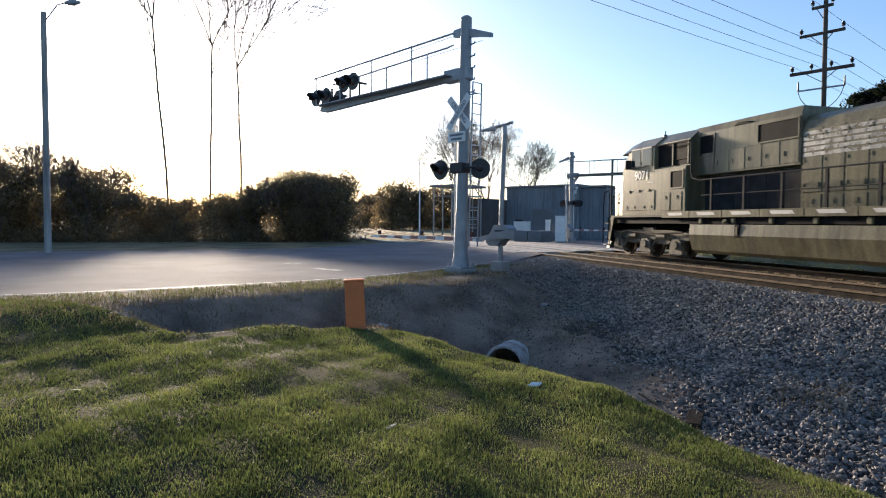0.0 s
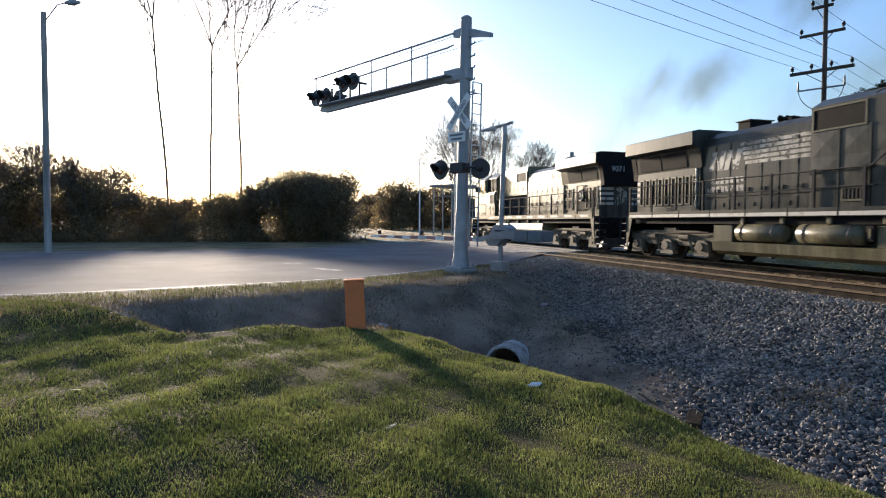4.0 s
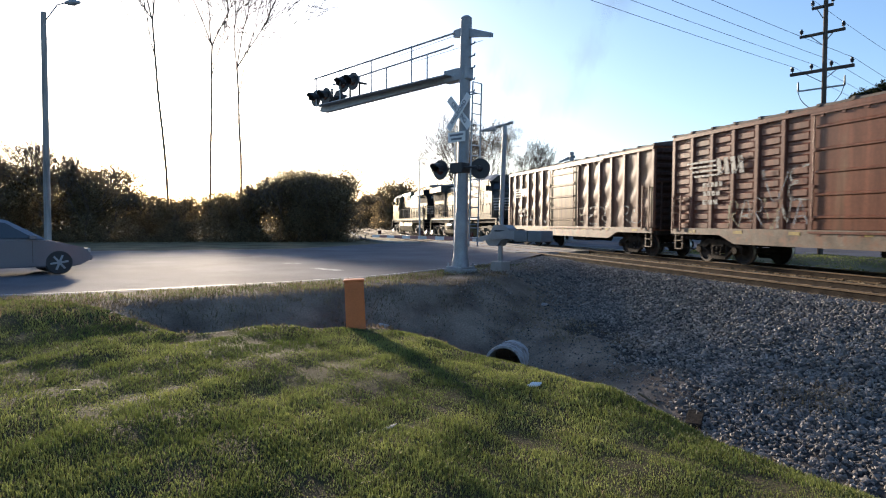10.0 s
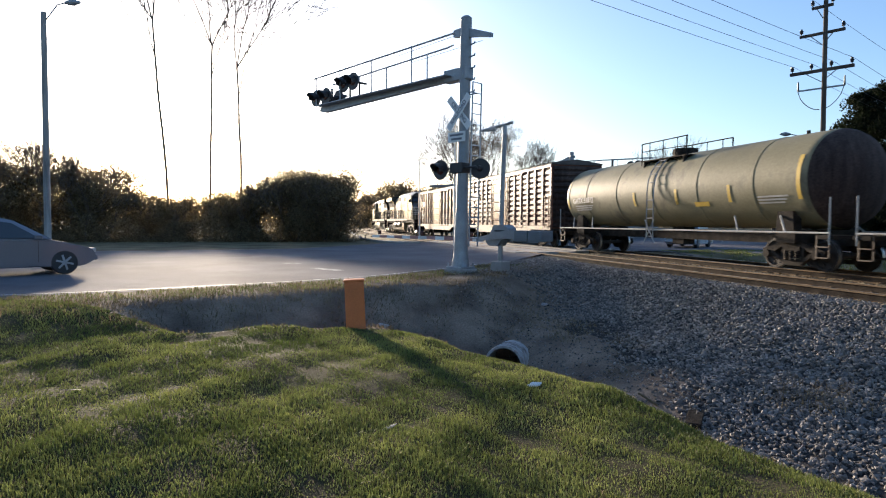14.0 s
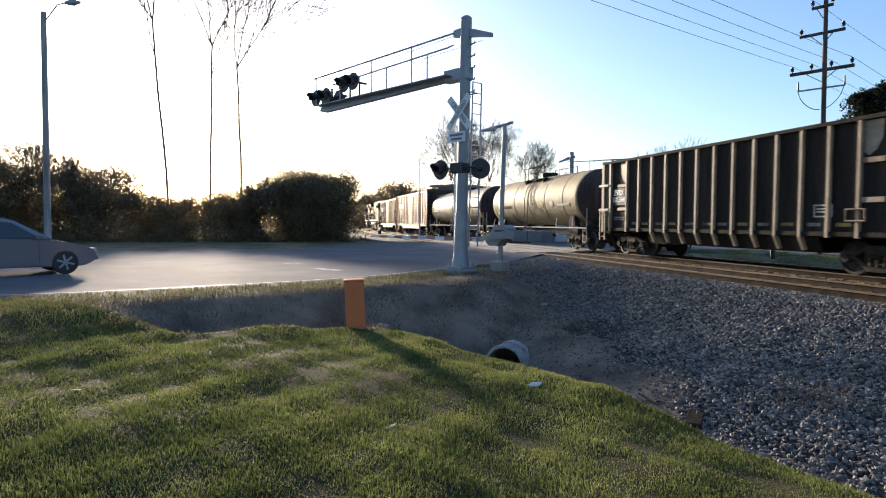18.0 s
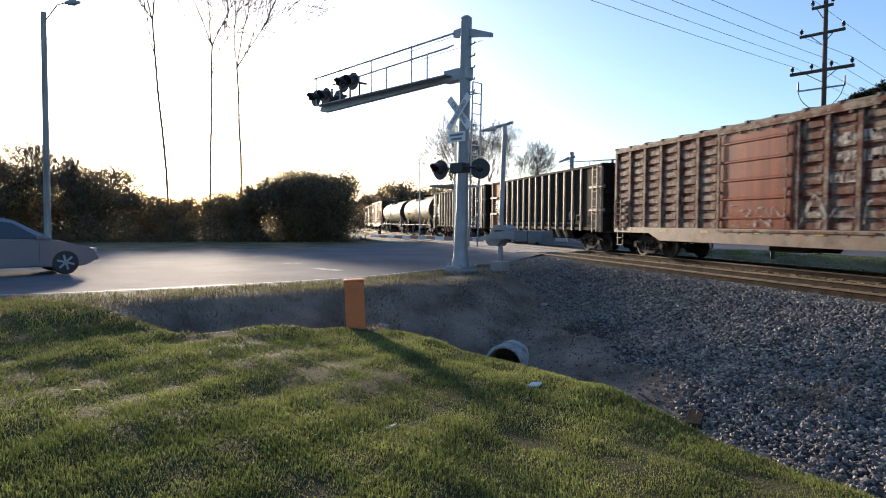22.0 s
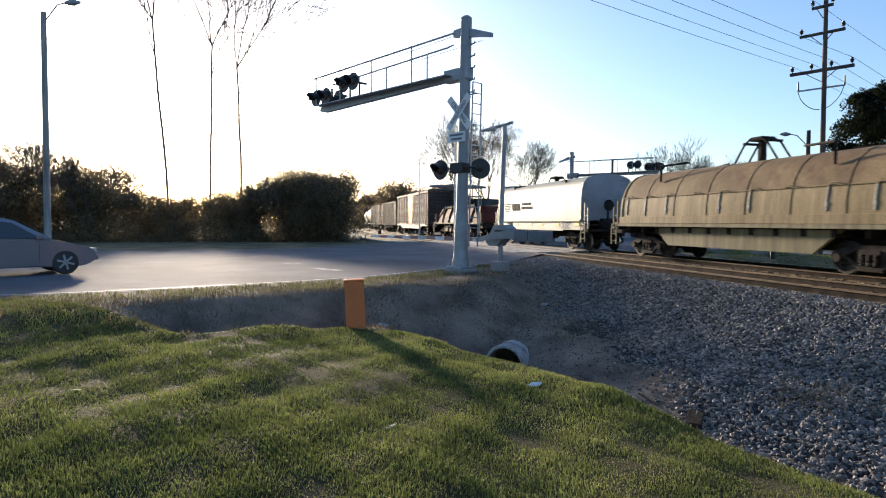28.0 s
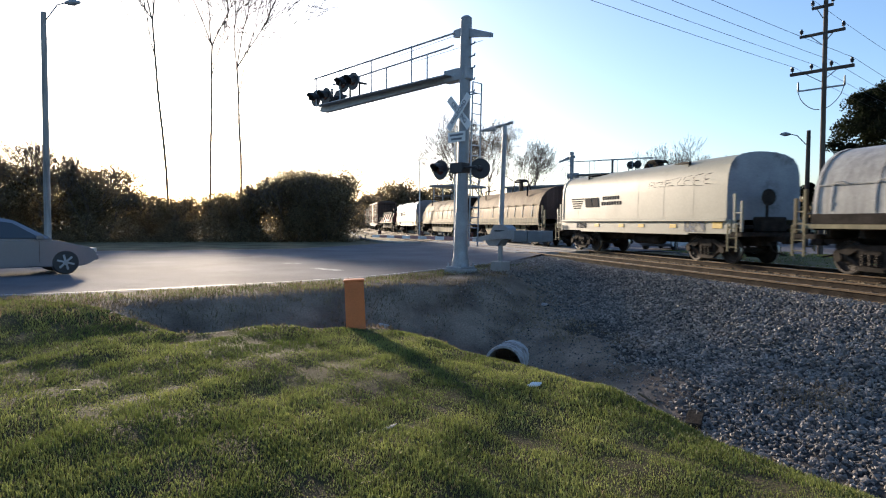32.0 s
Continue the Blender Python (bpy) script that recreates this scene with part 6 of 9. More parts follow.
    loft(bm, [[(-1.53, y, zs), (-1.02, y, zs + 0.41), (1.02, y, zs + 0.41), (1.53, y, zs), (1.5, y, zs - 0.03), (-1.5, y, zs - 0.03)] for y, zs in ((6.16, 4.41), (7.7, 4.41), (8.42, 4.28))])
    part("cab_roof", bm, paint, cab, "dark roof with a visor over the windshield")
    for s in (-1, 1):
        for y0, y1 in ((6.35, 6.95), (7.08, 7.68)):
            bm = B()
            flank(bm, s, 1.49, 1.53, y0 - 0.06, y1 + 0.06, 3.64, 4.44, 0.012)
            w = part("window", bm, M_LOCODIRT, cab, "cab side window with frame")
            bm = B()
            flank(bm, s, 1.525, 1.536, y0, y1, 3.70, 4.38)
            part("pane", bm, M_GLASS, w)
        bm = B()
        flank(bm, s, 1.5, 1.76, 7.80, 7.86, 3.62, 4.0)
        part("mirror", bm, M_LOCO, cab)
        if s < 0:
            # recessed upper wall, grey panel with a dark screen
            # near-black panel put in for the shade that fills the recess
            bm = B()
            flank(bm, s, 1.34, 1.352, 4.22, 6.1, 3.56, 4.44)
            part("dark_wall_panel", bm, M_GRILLE, cab)
            bm = B()
            flank(bm, s, 1.352, 1.37, 4.3, 5.1, 3.75, 4.4, 0.01)
            part("wall_screen", bm, M_GRILLE, cab)
            for yy in (4.25, 5.15):
                bm = B()
                flank(bm, s, 1.34, 1.40, yy - 0.03, yy + 0.03, 3.56, 4.44)
                part("wall_post", bm, paint, cab)
            bm = B()
            flank(bm, s, 1.5, 1.516, 4.22, 5.95, 1.78, 3.44, 0.006)
            pnl = part("side_door", bm, paint, cab)
            louvre(pnl, s, 1.516, 4.35, 5.05, 2.72, 3.32, "door_screen")
            for y in (4.7, 5.4):
                bm = B()
                flank(bm, s, 1.516, 1.53, y - 0.3, y + 0.3, 1.85, 2.55, 0.006)
                flank(bm, s, 1.53, 1.55, y - 0.06, y + 0.02, 2.3, 2.42)
                part("access_door", bm, paint, cab)
        else:
            louvre(cab, s, 1.5, 4.55, 5.15, 3.87, 4.46, "side_screen", 6)
            bm = B()
            flank(bm, s, 1.5, 1.52, 5.3, 6.05, 1.85, 4.46, 0.01)
            d = part("cab_door", bm, M_LOCODIRT, cab, "narrow grey cab door")
            bm = B()
            flank(bm, s, 1.52, 1.528, 5.45, 5.9, 3.6, 4.3)
            part("pane", bm, M_GLASS, d)
            bm = B()
            pipe(bm, [(s * 1.52, 6.12, 2.2), (s * 1.58, 6.12, 2.25), (s * 1.58, 6.12, 3.9), (s * 1.52, 6.12, 3.95)], 0.02)
            part("grab_iron", bm, M_HANDRAIL, cab)
        # windshield on the slope
        bm = B()
        f = [bm.verts.new(p) for p in ((s * 0.12, 8.38, 3.72), (s * 1.32, 8.38, 3.72), (s * 1.25, 8.08, 4.36), (s * 0.12, 8.08, 4.36))]
        bm.faces.new(f)
        for v in bm.verts:
            v.co += Vector((0, 0.03, 0.02))
        r = bmesh.ops.extrude_face_region(bm, geom=bm.faces[:])
        for v in r["geom"]:
            if isinstance(v, bmesh.types.BMVert):
                v.co.y += 0.02
        bmesh.ops.recalc_face_normals(bm, faces=bm.faces[:])
        part("windshield", bm, M_GLASS, cab)
        # large access door low on the flank, with hinges
        bm = B()
        flank(bm, s, 1.5, 1.518, 6.1, 8.2, 1.9, 2.68, 0.006)
        for yy in (6.5, 7.2, 7.9):
            flank(bm, s, 1.51, 1.545, yy - 0.08, yy + 0.08, 2.64, 2.74)
        for yy in (6.3, 6.8, 7.5, 8.05):
            flank(bm, s, 1.515, 1.535, yy - 0.03, yy + 0.03, 1.98, 2.08)
        part("access_door", bm, paint, cab)
        lettered(number, 0.5, M_WHITE, cab, s, s * 1.516, 7.0, 3.3)
        bars(cab, M_LIVERY, s * 1.506, 6.4, 3.0, 0.4, 0.035, 1)
    bm = B()
    box(bm, -0.5, 0.5, 8.2, 8.38, 4.5, 4.78, 0.03)
    part("number_board", bm, M_LOCO, cab)
    bm = B()
    rod(bm, (-0.5, 6.9, 4.9), (-0.5, 6.9, 5.15), 0.025, 6)
    rod(bm, (-0.5, 6.9, 4.93), (-0.5, 6.9, 4.99), 0.09, 10)
    part("antenna", bm, M_LOCO, cab)
    # equipment bay: set in on the walkway side, out to the cab's wall on the other
    bm = B()
    loft(bm, [[(-0.84, y, 1.70), (-0.84, y, 3.06), (-wl, y, 3.12), (-wl, y, 4.62), (-1.0, y, 4.84), (1.0, y, 4.84), (1.40, y, 4.60), (1.40, y, 1.70)] for y, wl in ((-0.4, 1.06), (4.2, 1.06))])
    bay = part("equipment_bay", bm, paint, car)
    for s in (-1, 1):
        xg = 1.06 if s < 0 else 1.40
        louvre(bay, s, xg, -0.3, 1.25, 3.96, 4.5, "intake_grille")
        louvre(bay, s, 1.06 if s < 0 else 1.40, 3.3, 4.0, 3.8, 4.5, "upper_screen", 0 if s < 0 else 3)
        bm = B()
        pipe(bm, [(s * xg, 1.5, 4.66), (s * (xg + 0.04), 1.7, 4.70), (s * (xg + 0.04), 2.1, 4.70), (s * xg, 2.3, 4.66)], 0.018)
        part("grab_iron", bm, M_HANDRAIL, bay)
        if s > 0:
            # tall pressed panels, each creased to a shallow point
            for k in range(5):
                y0, y1 = -0.36 + 0.9 * k, 0.5 + 0.9 * k
                for z0, z1 in ((2.45, 3.2), (3.2, 3.92)):
                    bm = B()
                    q = [bm.verts.new((1.402, yy, zz)) for yy, zz in ((y0, z0), (y1, z0), (y1, z1), (y0, z1))]
                    tip = bm.verts.new((1.416, (y0 + y1) / 2, (z0 + z1) / 2))
                    for i in range(4):
                        bm.faces.new((q[i], q[(i + 1) % 4], tip))
                    part("pressed_panel", bm, paint, bay)
                bm = B()
                flank(bm, s, 1.40, 1.43, y1 + 0.0, y1 + 0.035, 1.75, 3.95)
                part("panel_seam", bm, paint, bay)
                bm = B()
                flank(bm, s, 1.40, 1.418, y0 + 0.03, y1 - 0.03, 1.76, 2.4, 0.006)
                cab_box = part("electrical_cabinet", bm, paint, bay)
                if k in (1, 3):
                    louvre(cab_box, s, 1.418, y0 + 0.15, y1 - 0.15, 2.02, 2.3, "vent", 5)
            continue
        for k, y in enumerate((0.0, 0.72, 1.44, 2.16, 2.88, 3.6)):
            bm = B()
            flank(bm, s, 1.06, 1.074, y - 0.33, y + 0.33, 3.18, 3.88, 0.006)
            flank(bm, s, 1.074, 1.094, y + 0.2, y + 0.25, 3.42, 3.56)
            part("hood_door", bm, paint, bay)
            # cabinets in near-black instead of the body paint, for the cab's shade
            bm = B()
            flank(bm, s, 0.84, 0.87, y - 0.355, y + 0.355, 1.72, 3.05, 0.006)
            part("electrical_cabinet", bm, M_HANDRAIL, bay)
    # long hood, rounded at the shoulders
    bm = B()
    extrude(bm, [(-1.02, 1.70), (-1.02, 4.1), (-0.95, 4.36), (-0.72, 4.55), (-0.4, 4.6), (0.4, 4.6), (0.72, 4.55), (0.95, 4.36), (1.02, 4.1), (1.02, 1.70)], -5.5, -0.4)
    hood = part("long_hood", bm, paint, car)
    for s in (-1, 1):
        for k in range(7):
            y = -0.78 - 0.70 * k
            bm = B()
            flank(bm, s, 1.02, 1.042, y - 0.33, y + 0.33, 2.28, 4.12, 0.01)
            for z in (2.5, 3.2, 3.95):
                flank(bm, s, 1.04, 1.056, y + 0.26, y + 0.31, z - 0.05, z + 0.05)
            flank(bm, s, 1.04, 1.07, y - 0.26, y - 0.2, 2.4, 2.56)
            part("hood_door", bm, paint, hood)
            bm = B()
            flank(bm, s, 1.02, 1.04, y - 0.32, y + 0.32, 1.78, 2.22, 0.008)
            flank(bm, s, 1.04, 1.055, y - 0.05, y + 0.05, 1.95, 2.08)
            part("access_door", bm, paint, hood)
        # stripes, block emblem and block name along the hood
        x0, x1 = sorted((s * 1.043, s * 1.047))
        for i in range(5):
            bm = B()
            box(bm, x0, x1, -3.5 + 0.06 * i, -0.45, 4.04 - 0.155 * i - 0.105, 4.04 - 0.155 * i)
            part("livery_stripe", bm, M_FADED, hood)
        for y, q in ((-3.85, 0.34), (-4.6, 0.34)):
            bm = B()
            for a, b, z0, z1 in ((-q, -q + 0.24, 3.2, 3.86), (q - 0.24, q, 3.2, 3.86)):
                extrude(bm, [(y + a + 0.12, z1), (y + b + 0.12, z1), (y + b - 0.08, z0), (y + a - 0.08, z0)], x0, x1, axis="x")
            extrude(bm, [(y - q + 0.24, 3.86), (y - q + 0.3, 3.66), (y + q - 0.28, 3.2), (y + q - 0.2, 3.4)], x0, x1, axis="x")
            part("emblem", bm, M_FADED, hood)
        letter_blocks(hood, M_FADED, s, 1.043, -4.9, -3.3, 2.74, 2.94, 7)
        letter_blocks(hood, M_FADED, s, 1.043, -5.1, -3.3, 2.46, 2.66, 8)
    bm = B()
    box(bm, -0.45, 0.45, -4.35, -3.75, 4.58, 4.88, 0.03)
    stack = part("exhaust_outlet", bm, M_GRILLE, hood)
    bm = B()
    box(bm, -0.5, 0.5, -4.4, -3.7, 4.86, 4.90, 0.01)
    part("outlet_rim", bm, M_LOCODIRT, stack)
    bm = B()
    for i, x in enumerate((-0.22, 0.0, 0.22)):
        lathe(bm, [(-2.2, 0.03), (-2.45 - 0.06 * i, 0.05), (-2.6 - 0.06 * i, 0.13)], "y", 10, centre=(x, 0, 4.74))
        rod(bm, (x, -2.3, 4.58), (x, -2.3, 4.74), 0.03, 6)
    box(bm, -0.3, 0.3, -2.34, -2.2, 4.66, 4.72)
    part("horn", bm, M_GRILLE, hood)
    # radiator end with its overhanging wings
    bm = B()
    box(bm, -1.1, 1.1, -9.35, -5.4, 1.70, 3.42)
    rad = part("radiator_body", bm, paint, car)
    bm = B()
    loft(bm, [[(-1.1, y, 3.40), (-1.22, y, 4.10), (-1.55, y, 4.20), (-1.55, y, 4.66), (-1.3, y, 4.74), (1.3, y, 4.74), (1.55, y, 4.66), (1.55, y, 4.20), (1.22, y, 4.10), (1.1, y, 3.40)] for y in (-9.62, -5.3)])
    wing = part("radiator_wing", bm, paint, car)
    bm = B()
    extrude(bm, [(-1.1, 3.16), (-1.11, 3.42), (-1.23, 4.09), (-1.53, 4.22), (-1.53, 4.64), (-1.28, 4.73), (1.28, 4.73), (1.53, 4.64), (1.53, 4.22), (1.23, 4.09), (1.11, 3.42), (1.1, 3.16)], -9.66, -9.36)
    part("rear_end_panel", bm, M_GRILLE, wing, "black upper end panel")
    bm = B()
    pipe(bm, [(-0.4, -8.6, 4.68), (-0.4, -8.6, 4.85), (0.4, -8.6, 4.85), (0.4, -8.6, 4.68)], 0.018)
    part("roof_grab", bm, M_HANDRAIL, wing)
    for s in (-1, 1):
        # slanted screens under the wing
        for y0, y1 in ((-7.55, -6.1), (-9.1, -7.65)):
            bm = B()
            f = [bm.verts.new((s * (1.1 + 0.12 * k + 0.006), y, 3.40 + 0.70 * k - 0.001)) for y, k in ((y0, 0.12), (y1, 0.12), (y1, 0.95), (y0, 0.95))]
            bm.faces.new(f)
            r = bmesh.ops.extrude_face_region(bm, geom=bm.faces[:])
            for v in r["geom"]:
                if isinstance(v, bmesh.types.BMVert):
                    v.co += Vector((s * 0.012, 0, -0.002))
            bmesh.ops.recalc_face_normals(bm, faces=bm.faces[:])
            part("radiator_screen", bm, M_GRILLE, rad)
        if s < 0:
            for y0 in (-5.92, -6.5):
                for z0 in (2.12, 2.68):
                    louvre(rad, s, 1.1, y0, y0 + 0.42, z0, z0 + 0.42, "square_screen")
            bm = B()
            flank(bm, s, 1.1, 1.13, -7.95, -6.95, 2.0, 3.26, 0.01)
            door = part("fan_door", bm, M_GRILLE, rad)
            bm = B()
            flank(bm, s, 1.13, 1.14, -7.7, -7.15, 3.05, 3.22)
            part("yellow_plate", bm, M_REFLECTOR, door)
            bm = B()
            for r0, r1 in ((0.24, 0.31), (0.06, 0.12)):
                lathe(bm, [(s * 1.15, r0), (s * 1.15, r1), (s * 1.19, r1 - 0.01), (s * 1.19, r0 + 0.01), (s * 1.15, r0)], "x", 24, centre=(0, -7.45, 2.78))
            for k in range(6):
                a = k * math.pi / 3
                rod(bm, (s * 1.17, -7.45 + 0.1 * math.cos(a), 2.78 + 0.1 * math.sin(a)), (s * 1.17, -7.45 + 0.27 * math.cos(a), 2.78 + 0.27 * math.sin(a)), 0.022, 6)
            part("hand_brake_wheel", bm, M_FADED, door)
            lou = ((-8.2, -8.0), (-8.6, -8.36), (-9.05, -8.78))
        else:
            lou = [(-9.1 + 0.42 * i, -8.9 + 0.42 * i + (0.12 if i == 8 else 0.0)) for i in range(9)]
        for y0, y1 in lou:
            louvre(rad, s, 1.1, y0, y1, 2.12, 3.1, "tall_louvre")
        bm = B()
        rod(bm, (s * 1.13, -5.55, 1.9), (s * 1.13, -5.55, 3.4), 0.04, 8)
        part("drain_pipe", bm, M_FADED, rad)
        for i in range(4):
            bm = B()
            z = 2.24 + 0.24 * i
            box(bm, *sorted((s * 0.42, s * 1.1)), -9.362, -9.35, z, z + 0.12)
            box(bm, *sorted((s * 1.1, s * 1.108)), -9.362, -9.12, z, z + 0.12)
            part("end_stripe", bm, M_LIVERY, rad)
    # thin sheet over the end: black paint, with the end's shade in it
    bm = B()
    box(bm, -1.09, 1.09, -9.356, -9.35, 1.71, 3.15)
    part("end_wall", bm, M_LOCO, rad, "black end wall")
    bm = B()
    extrude(bm, [(-0.36, 2.24), (0.05, 2.24), (0.2, 2.5), (0.38, 2.45), (0.3, 2.85), (0.1, 3.0), (-0.1, 3.12), (-0.3, 3.0), (-0.1, 2.8), (-0.3, 2.6)], -9.368, -9.35)
    part("end_emblem", bm, M_FADED, rad)
    lettered(number, 0.38, M_LIVERY, rad, 0, -0.35, -9.668, 3.92)
    for z in (4.2, 4.4):
        bm = B()
        rod(bm, (0.62, -9.66, z), (0.62, -9.69, z), 0.06, 10)
        part("tail_light", bm, M_LIVERY, wing)
    # long handrails on stanchions
    for s in (-1, 1):
        bm = B()
        if s < 0:
            pipe(bm, [(s * 1.48, -9.4, 2.9), (s * 1.48, 3.5, 2.9), (s * 1.48, 3.85, 3.0), (s * 1.48, 3.95, 3.2), (s * 1.48, 3.97, 4.28), (s * 1.48, 4.15, 4.36), (s * 1.56, 6.2, 4.40)], 0.026)
        else:
            pipe(bm, [(s * 1.48, -9.4, 2.84), (s * 1.48, 1.5, 2.84), (s * 1.48, 2.3, 3.46), (s * 1.48, 4.3, 3.5), (s * 1.56, 5.2, 3.6)], 0.026)
        rod(bm, (s * 1.48, -9.4, 2.36), (s * 1.48, 3.4 if s < 0 else 1.6, 2.36), 0.018, 6)
        part("handrail", bm, M_HANDRAIL, car)
        for i in range(9):
            y = -9.3 + i * 1.52
            bm = B()
            box(bm, s * 1.48 - 0.03, s * 1.48 + 0.03, y - 0.04, y + 0.04, 1.66, 2.88)
            part("stanchion", bm, M_HANDRAIL, car)
    loco_truck(car, 7.0)
    loco_truck(car, -7.0)
    couplers(car, 10.35)
    if facing < 0:
        # turn the body end for end under its Empty
        for c in car.children:
            c.matrix_basis = pose(0, 0, 0, 0, 0, 180) @ c.matrix_basis
        for i, w in enumerate(WHEELSETS):
            if w[1] == len(CARS):
                WHEELSETS[i] = (w[0], w[1], -w[2], w[3])
    CARS.append((car, mid))
    return car


# ---- the train, from the front ----
U = 16.3
locomotive(-1.147 * U, 1, "9071", "dusty black six-axle diesel locomotive with faded white stripes", M_LOCODIRT, False)
locomotive(0.190 * U, -1, "9492", "black six-axle diesel locomotive running cab last, white nose stripes", M_LOCOPLAIN, True)
rng = random.Random(4)
c, hl, hw, doors = boxcar(0.918 * U, 1.875 * U, "brown boxcar with buckled side sheets and sprayed paint", M_BROWN, M_DOORTAN, False, 1)
spray(c, rng, -hl + 0.6, -1.6, 1.35, 2.2, -hw - 0.015, [M_SPRAY_A, M_SPRAY_A, M_SPRAY_C], 6)
spray(c, rng, 2.0, hl - 1.5, 1.3, 1.9, -hw - 0.015, [M_SPRAY_B, M_SPRAY_A, M_SPRAY_B], 5)
for i in range(4):
    bars(c, M_FADED, -hw - 0.03, hl - 1.3 - 0.06 * i, 3.4 - 0.15 * i, 1.2 - 0.1 * i, 0.06)
letter_blocks(c, M_FADED, -1, hw + 0.03, hl - 3.1, hl - 2.1, 2.95, 3.42, 2)
bars(c, M_FADED, -hw - 0.03, hl - 1.75, 2.5, 0.34, 0.2)
lettered("406143", 0.36, M_FADED, c, -1, -hw - 0.04, hl - 2.1, 2.08, bold=0.012)
bars(c, M_FADED, -hw - 0.03, hl - 2.0, 1.8, 0.55, 0.1)
c, hl, hw, doors = boxcar(1.95 * U, 2.922 * U, "red-brown boxcar with ribbed sides and faded white lettering", M_BROWN_B, M_DOORBROWN, True, 2, roof_z=4.62)
for i in range(4):
    bars(c, M_FADED, -hw - 0.04, hl - 1.6 - 0.08 * i, 3.5 - 0.16 * i, 1.5 - 0.1 * i, 0.07)
for y in (hl - 2.75, hl - 3.4):
    bm = B()
    for a in (-0.26, 0.08):
        extrude(bm, [(y + a, 3.0), (y + a + 0.2, 3.0), (y + a + 0.3, 3.56), (y + a + 0.1, 3.56)], -hw - 0.05, -hw - 0.04, axis="x")
    extrude(bm, [(y - 0.1, 3.56), (y - 0.02, 3.4), (y + 0.1, 3.0), (y + 0.02, 3.16)], -hw - 0.05, -hw - 0.04, axis="x")
    part("emblem", bm, M_FADED, c)
for k in range(3):
    letter_blocks(c, M_FADED, -1, hw + 0.042, hl - 2.7 + 0.1 * k, hl - 1.7, 2.62 - 0.3 * k, 2.78 - 0.3 * k, 5 - k)
spray(c, rng, 1.8, hl - 3.0, 1.25, 2.15, -hw - 0.05, [M_SPRAY_B, M_SPRAY_A, M_SPRAY_C], 6)
spray(c, rng, 1.7, 3.4, 2.0, 3.0, -hw - 0.05, [M_SPRAY_A, M_SPRAY_B], 2)
spray(c, rng, -hl + 3.0, -1.6, 1.25, 1.9, -hw - 0.05, [M_SPRAY_B, M_SPRAY_A], 4)
tank_car(2.985 * U, 3.995 * U, "olive drab tank car with yellow reflective markings", M_TANKOLIVE, 2.992 * U, 3.975 * U, True, 3)
tank_car(4.03 * U, 4.945 * U, "brownish tan tank car with placards and dark ends", M_TANKTAN, 4.072 * U, 4.905 * U, False, 4)
gondola(5.03 * U, 5.934 * U, "dark brown-black ribbed tub gondola with high sides", "101344", False, 5)
gondola(6.035 * U, 6.9486 * U, "dark ribbed tub gondola with a rusty orange end bay", "101299", True, 6)
c, hl, hw, doors = boxcar(7.018 * U, 8.031 * U, "flaking red-brown ribbed boxcar with a red door", M_BROWN_C, M_DOORRED, True, 7, roof_z=4.58)
for y0, y1, z, n in ((-5.7, -2.3, 3.62, 8), (-5.3, -2.7, 3.12, 6), (-3.3, -2.3, 2.6, 3), (-5.9, -3.7, 2.6, 5)):
    letter_blocks(c, M_GHOST, -1, hw - 0.004, y0, y1, z - 0.15, z + 0.15, n)
spray(c, rng, -hl + 0.8, -1.6, 1.3, 2.1, -hw - 0.05, [M_SPRAY_B, M_SPRAY_A], 6)
spray(c, rng, -1.2, 1.4, 1.35, 1.95, -hw - 0.05, [M_SPRAY_A], 4)
shield_car(8.19 * U, 9.03 * U)
coil_car(9.255 * U, 10.0 * U, "white covered coil car with black stripes and lettering bars", M_COILWHITE, M_COILWHITE, "box", "163305", 9)
coil_car(10.19 * U, 11.0 * U, "tan round-topped covered coil car with fishbelly sill", M_COILTAN, M_COILSILL, "round", "", 10)
c = coil_car(11.19 * U, 11.99 * U, "rust-orange round-topped coil car with sprayed writing", M_COILORANGE, M_COILSILL, "round", "", 11)
spray(c, rng, -5.8, -3.6, 1.76, 2.34, -1.503, [M_SPRAY_A], 7, 0.035)
spray(c, rng, -3.4, 2.6, 1.78, 2.30, -1.502, [M_SPRAY_C, M_SPRAY_A], 13, 0.03)
spray(c, rng, 3.6, 5.7, 1.76, 2.2, -1.503, [M_SPRAY_A], 4, 0.09)
c = coil_car(12.14 * U, 12.915 * U, "white covered coil car with dented hood", M_COILWHITE, M_COILWHITE, "box", "163210", 12)
spray(c, rng, -5.4, -1.6, 2.75, 3.05, -1.475, [M_SIGNINK], 7, 0.02)
coil_car(13.09 * U, 13.9 * U, "pale grey round-topped coil car with dark sill", M_COILGREY, M_UNDER, "grey", "", 13)


# ---- tracks ----
def rail_profile():
    return [(-0.07, -0.17), (-0.07, -0.155), (-0.012, -0.135), (-0.012, -0.05), (-0.036, -0.035), (-0.036, -0.006), (-0.03, 0.0), (0.03, 0.0), (0.036, -0.006), (0.036, -0.035), (0.012, -0.05), (0.012, -0.135), (0.07, -0.155), (0.07, -0.17)]


bm = B()
box(bm, -1.3, 1.3, -0.115, 0.115, -0.34, -0.172, 0.012)
TIE = finish("tie", bm, M_TIE)
bm = B()
box(bm, -0.18, 0.18, -0.09, 0.09, -0.173, -0.158)
for a, b in ((-0.1, -0.05), (0.1, 0.05)):
    rod(bm, (a, b, -0.16), (a, b, -0.135), 0.018, 6)
PLATE = finish("tie_plate", bm, M_RAIL)


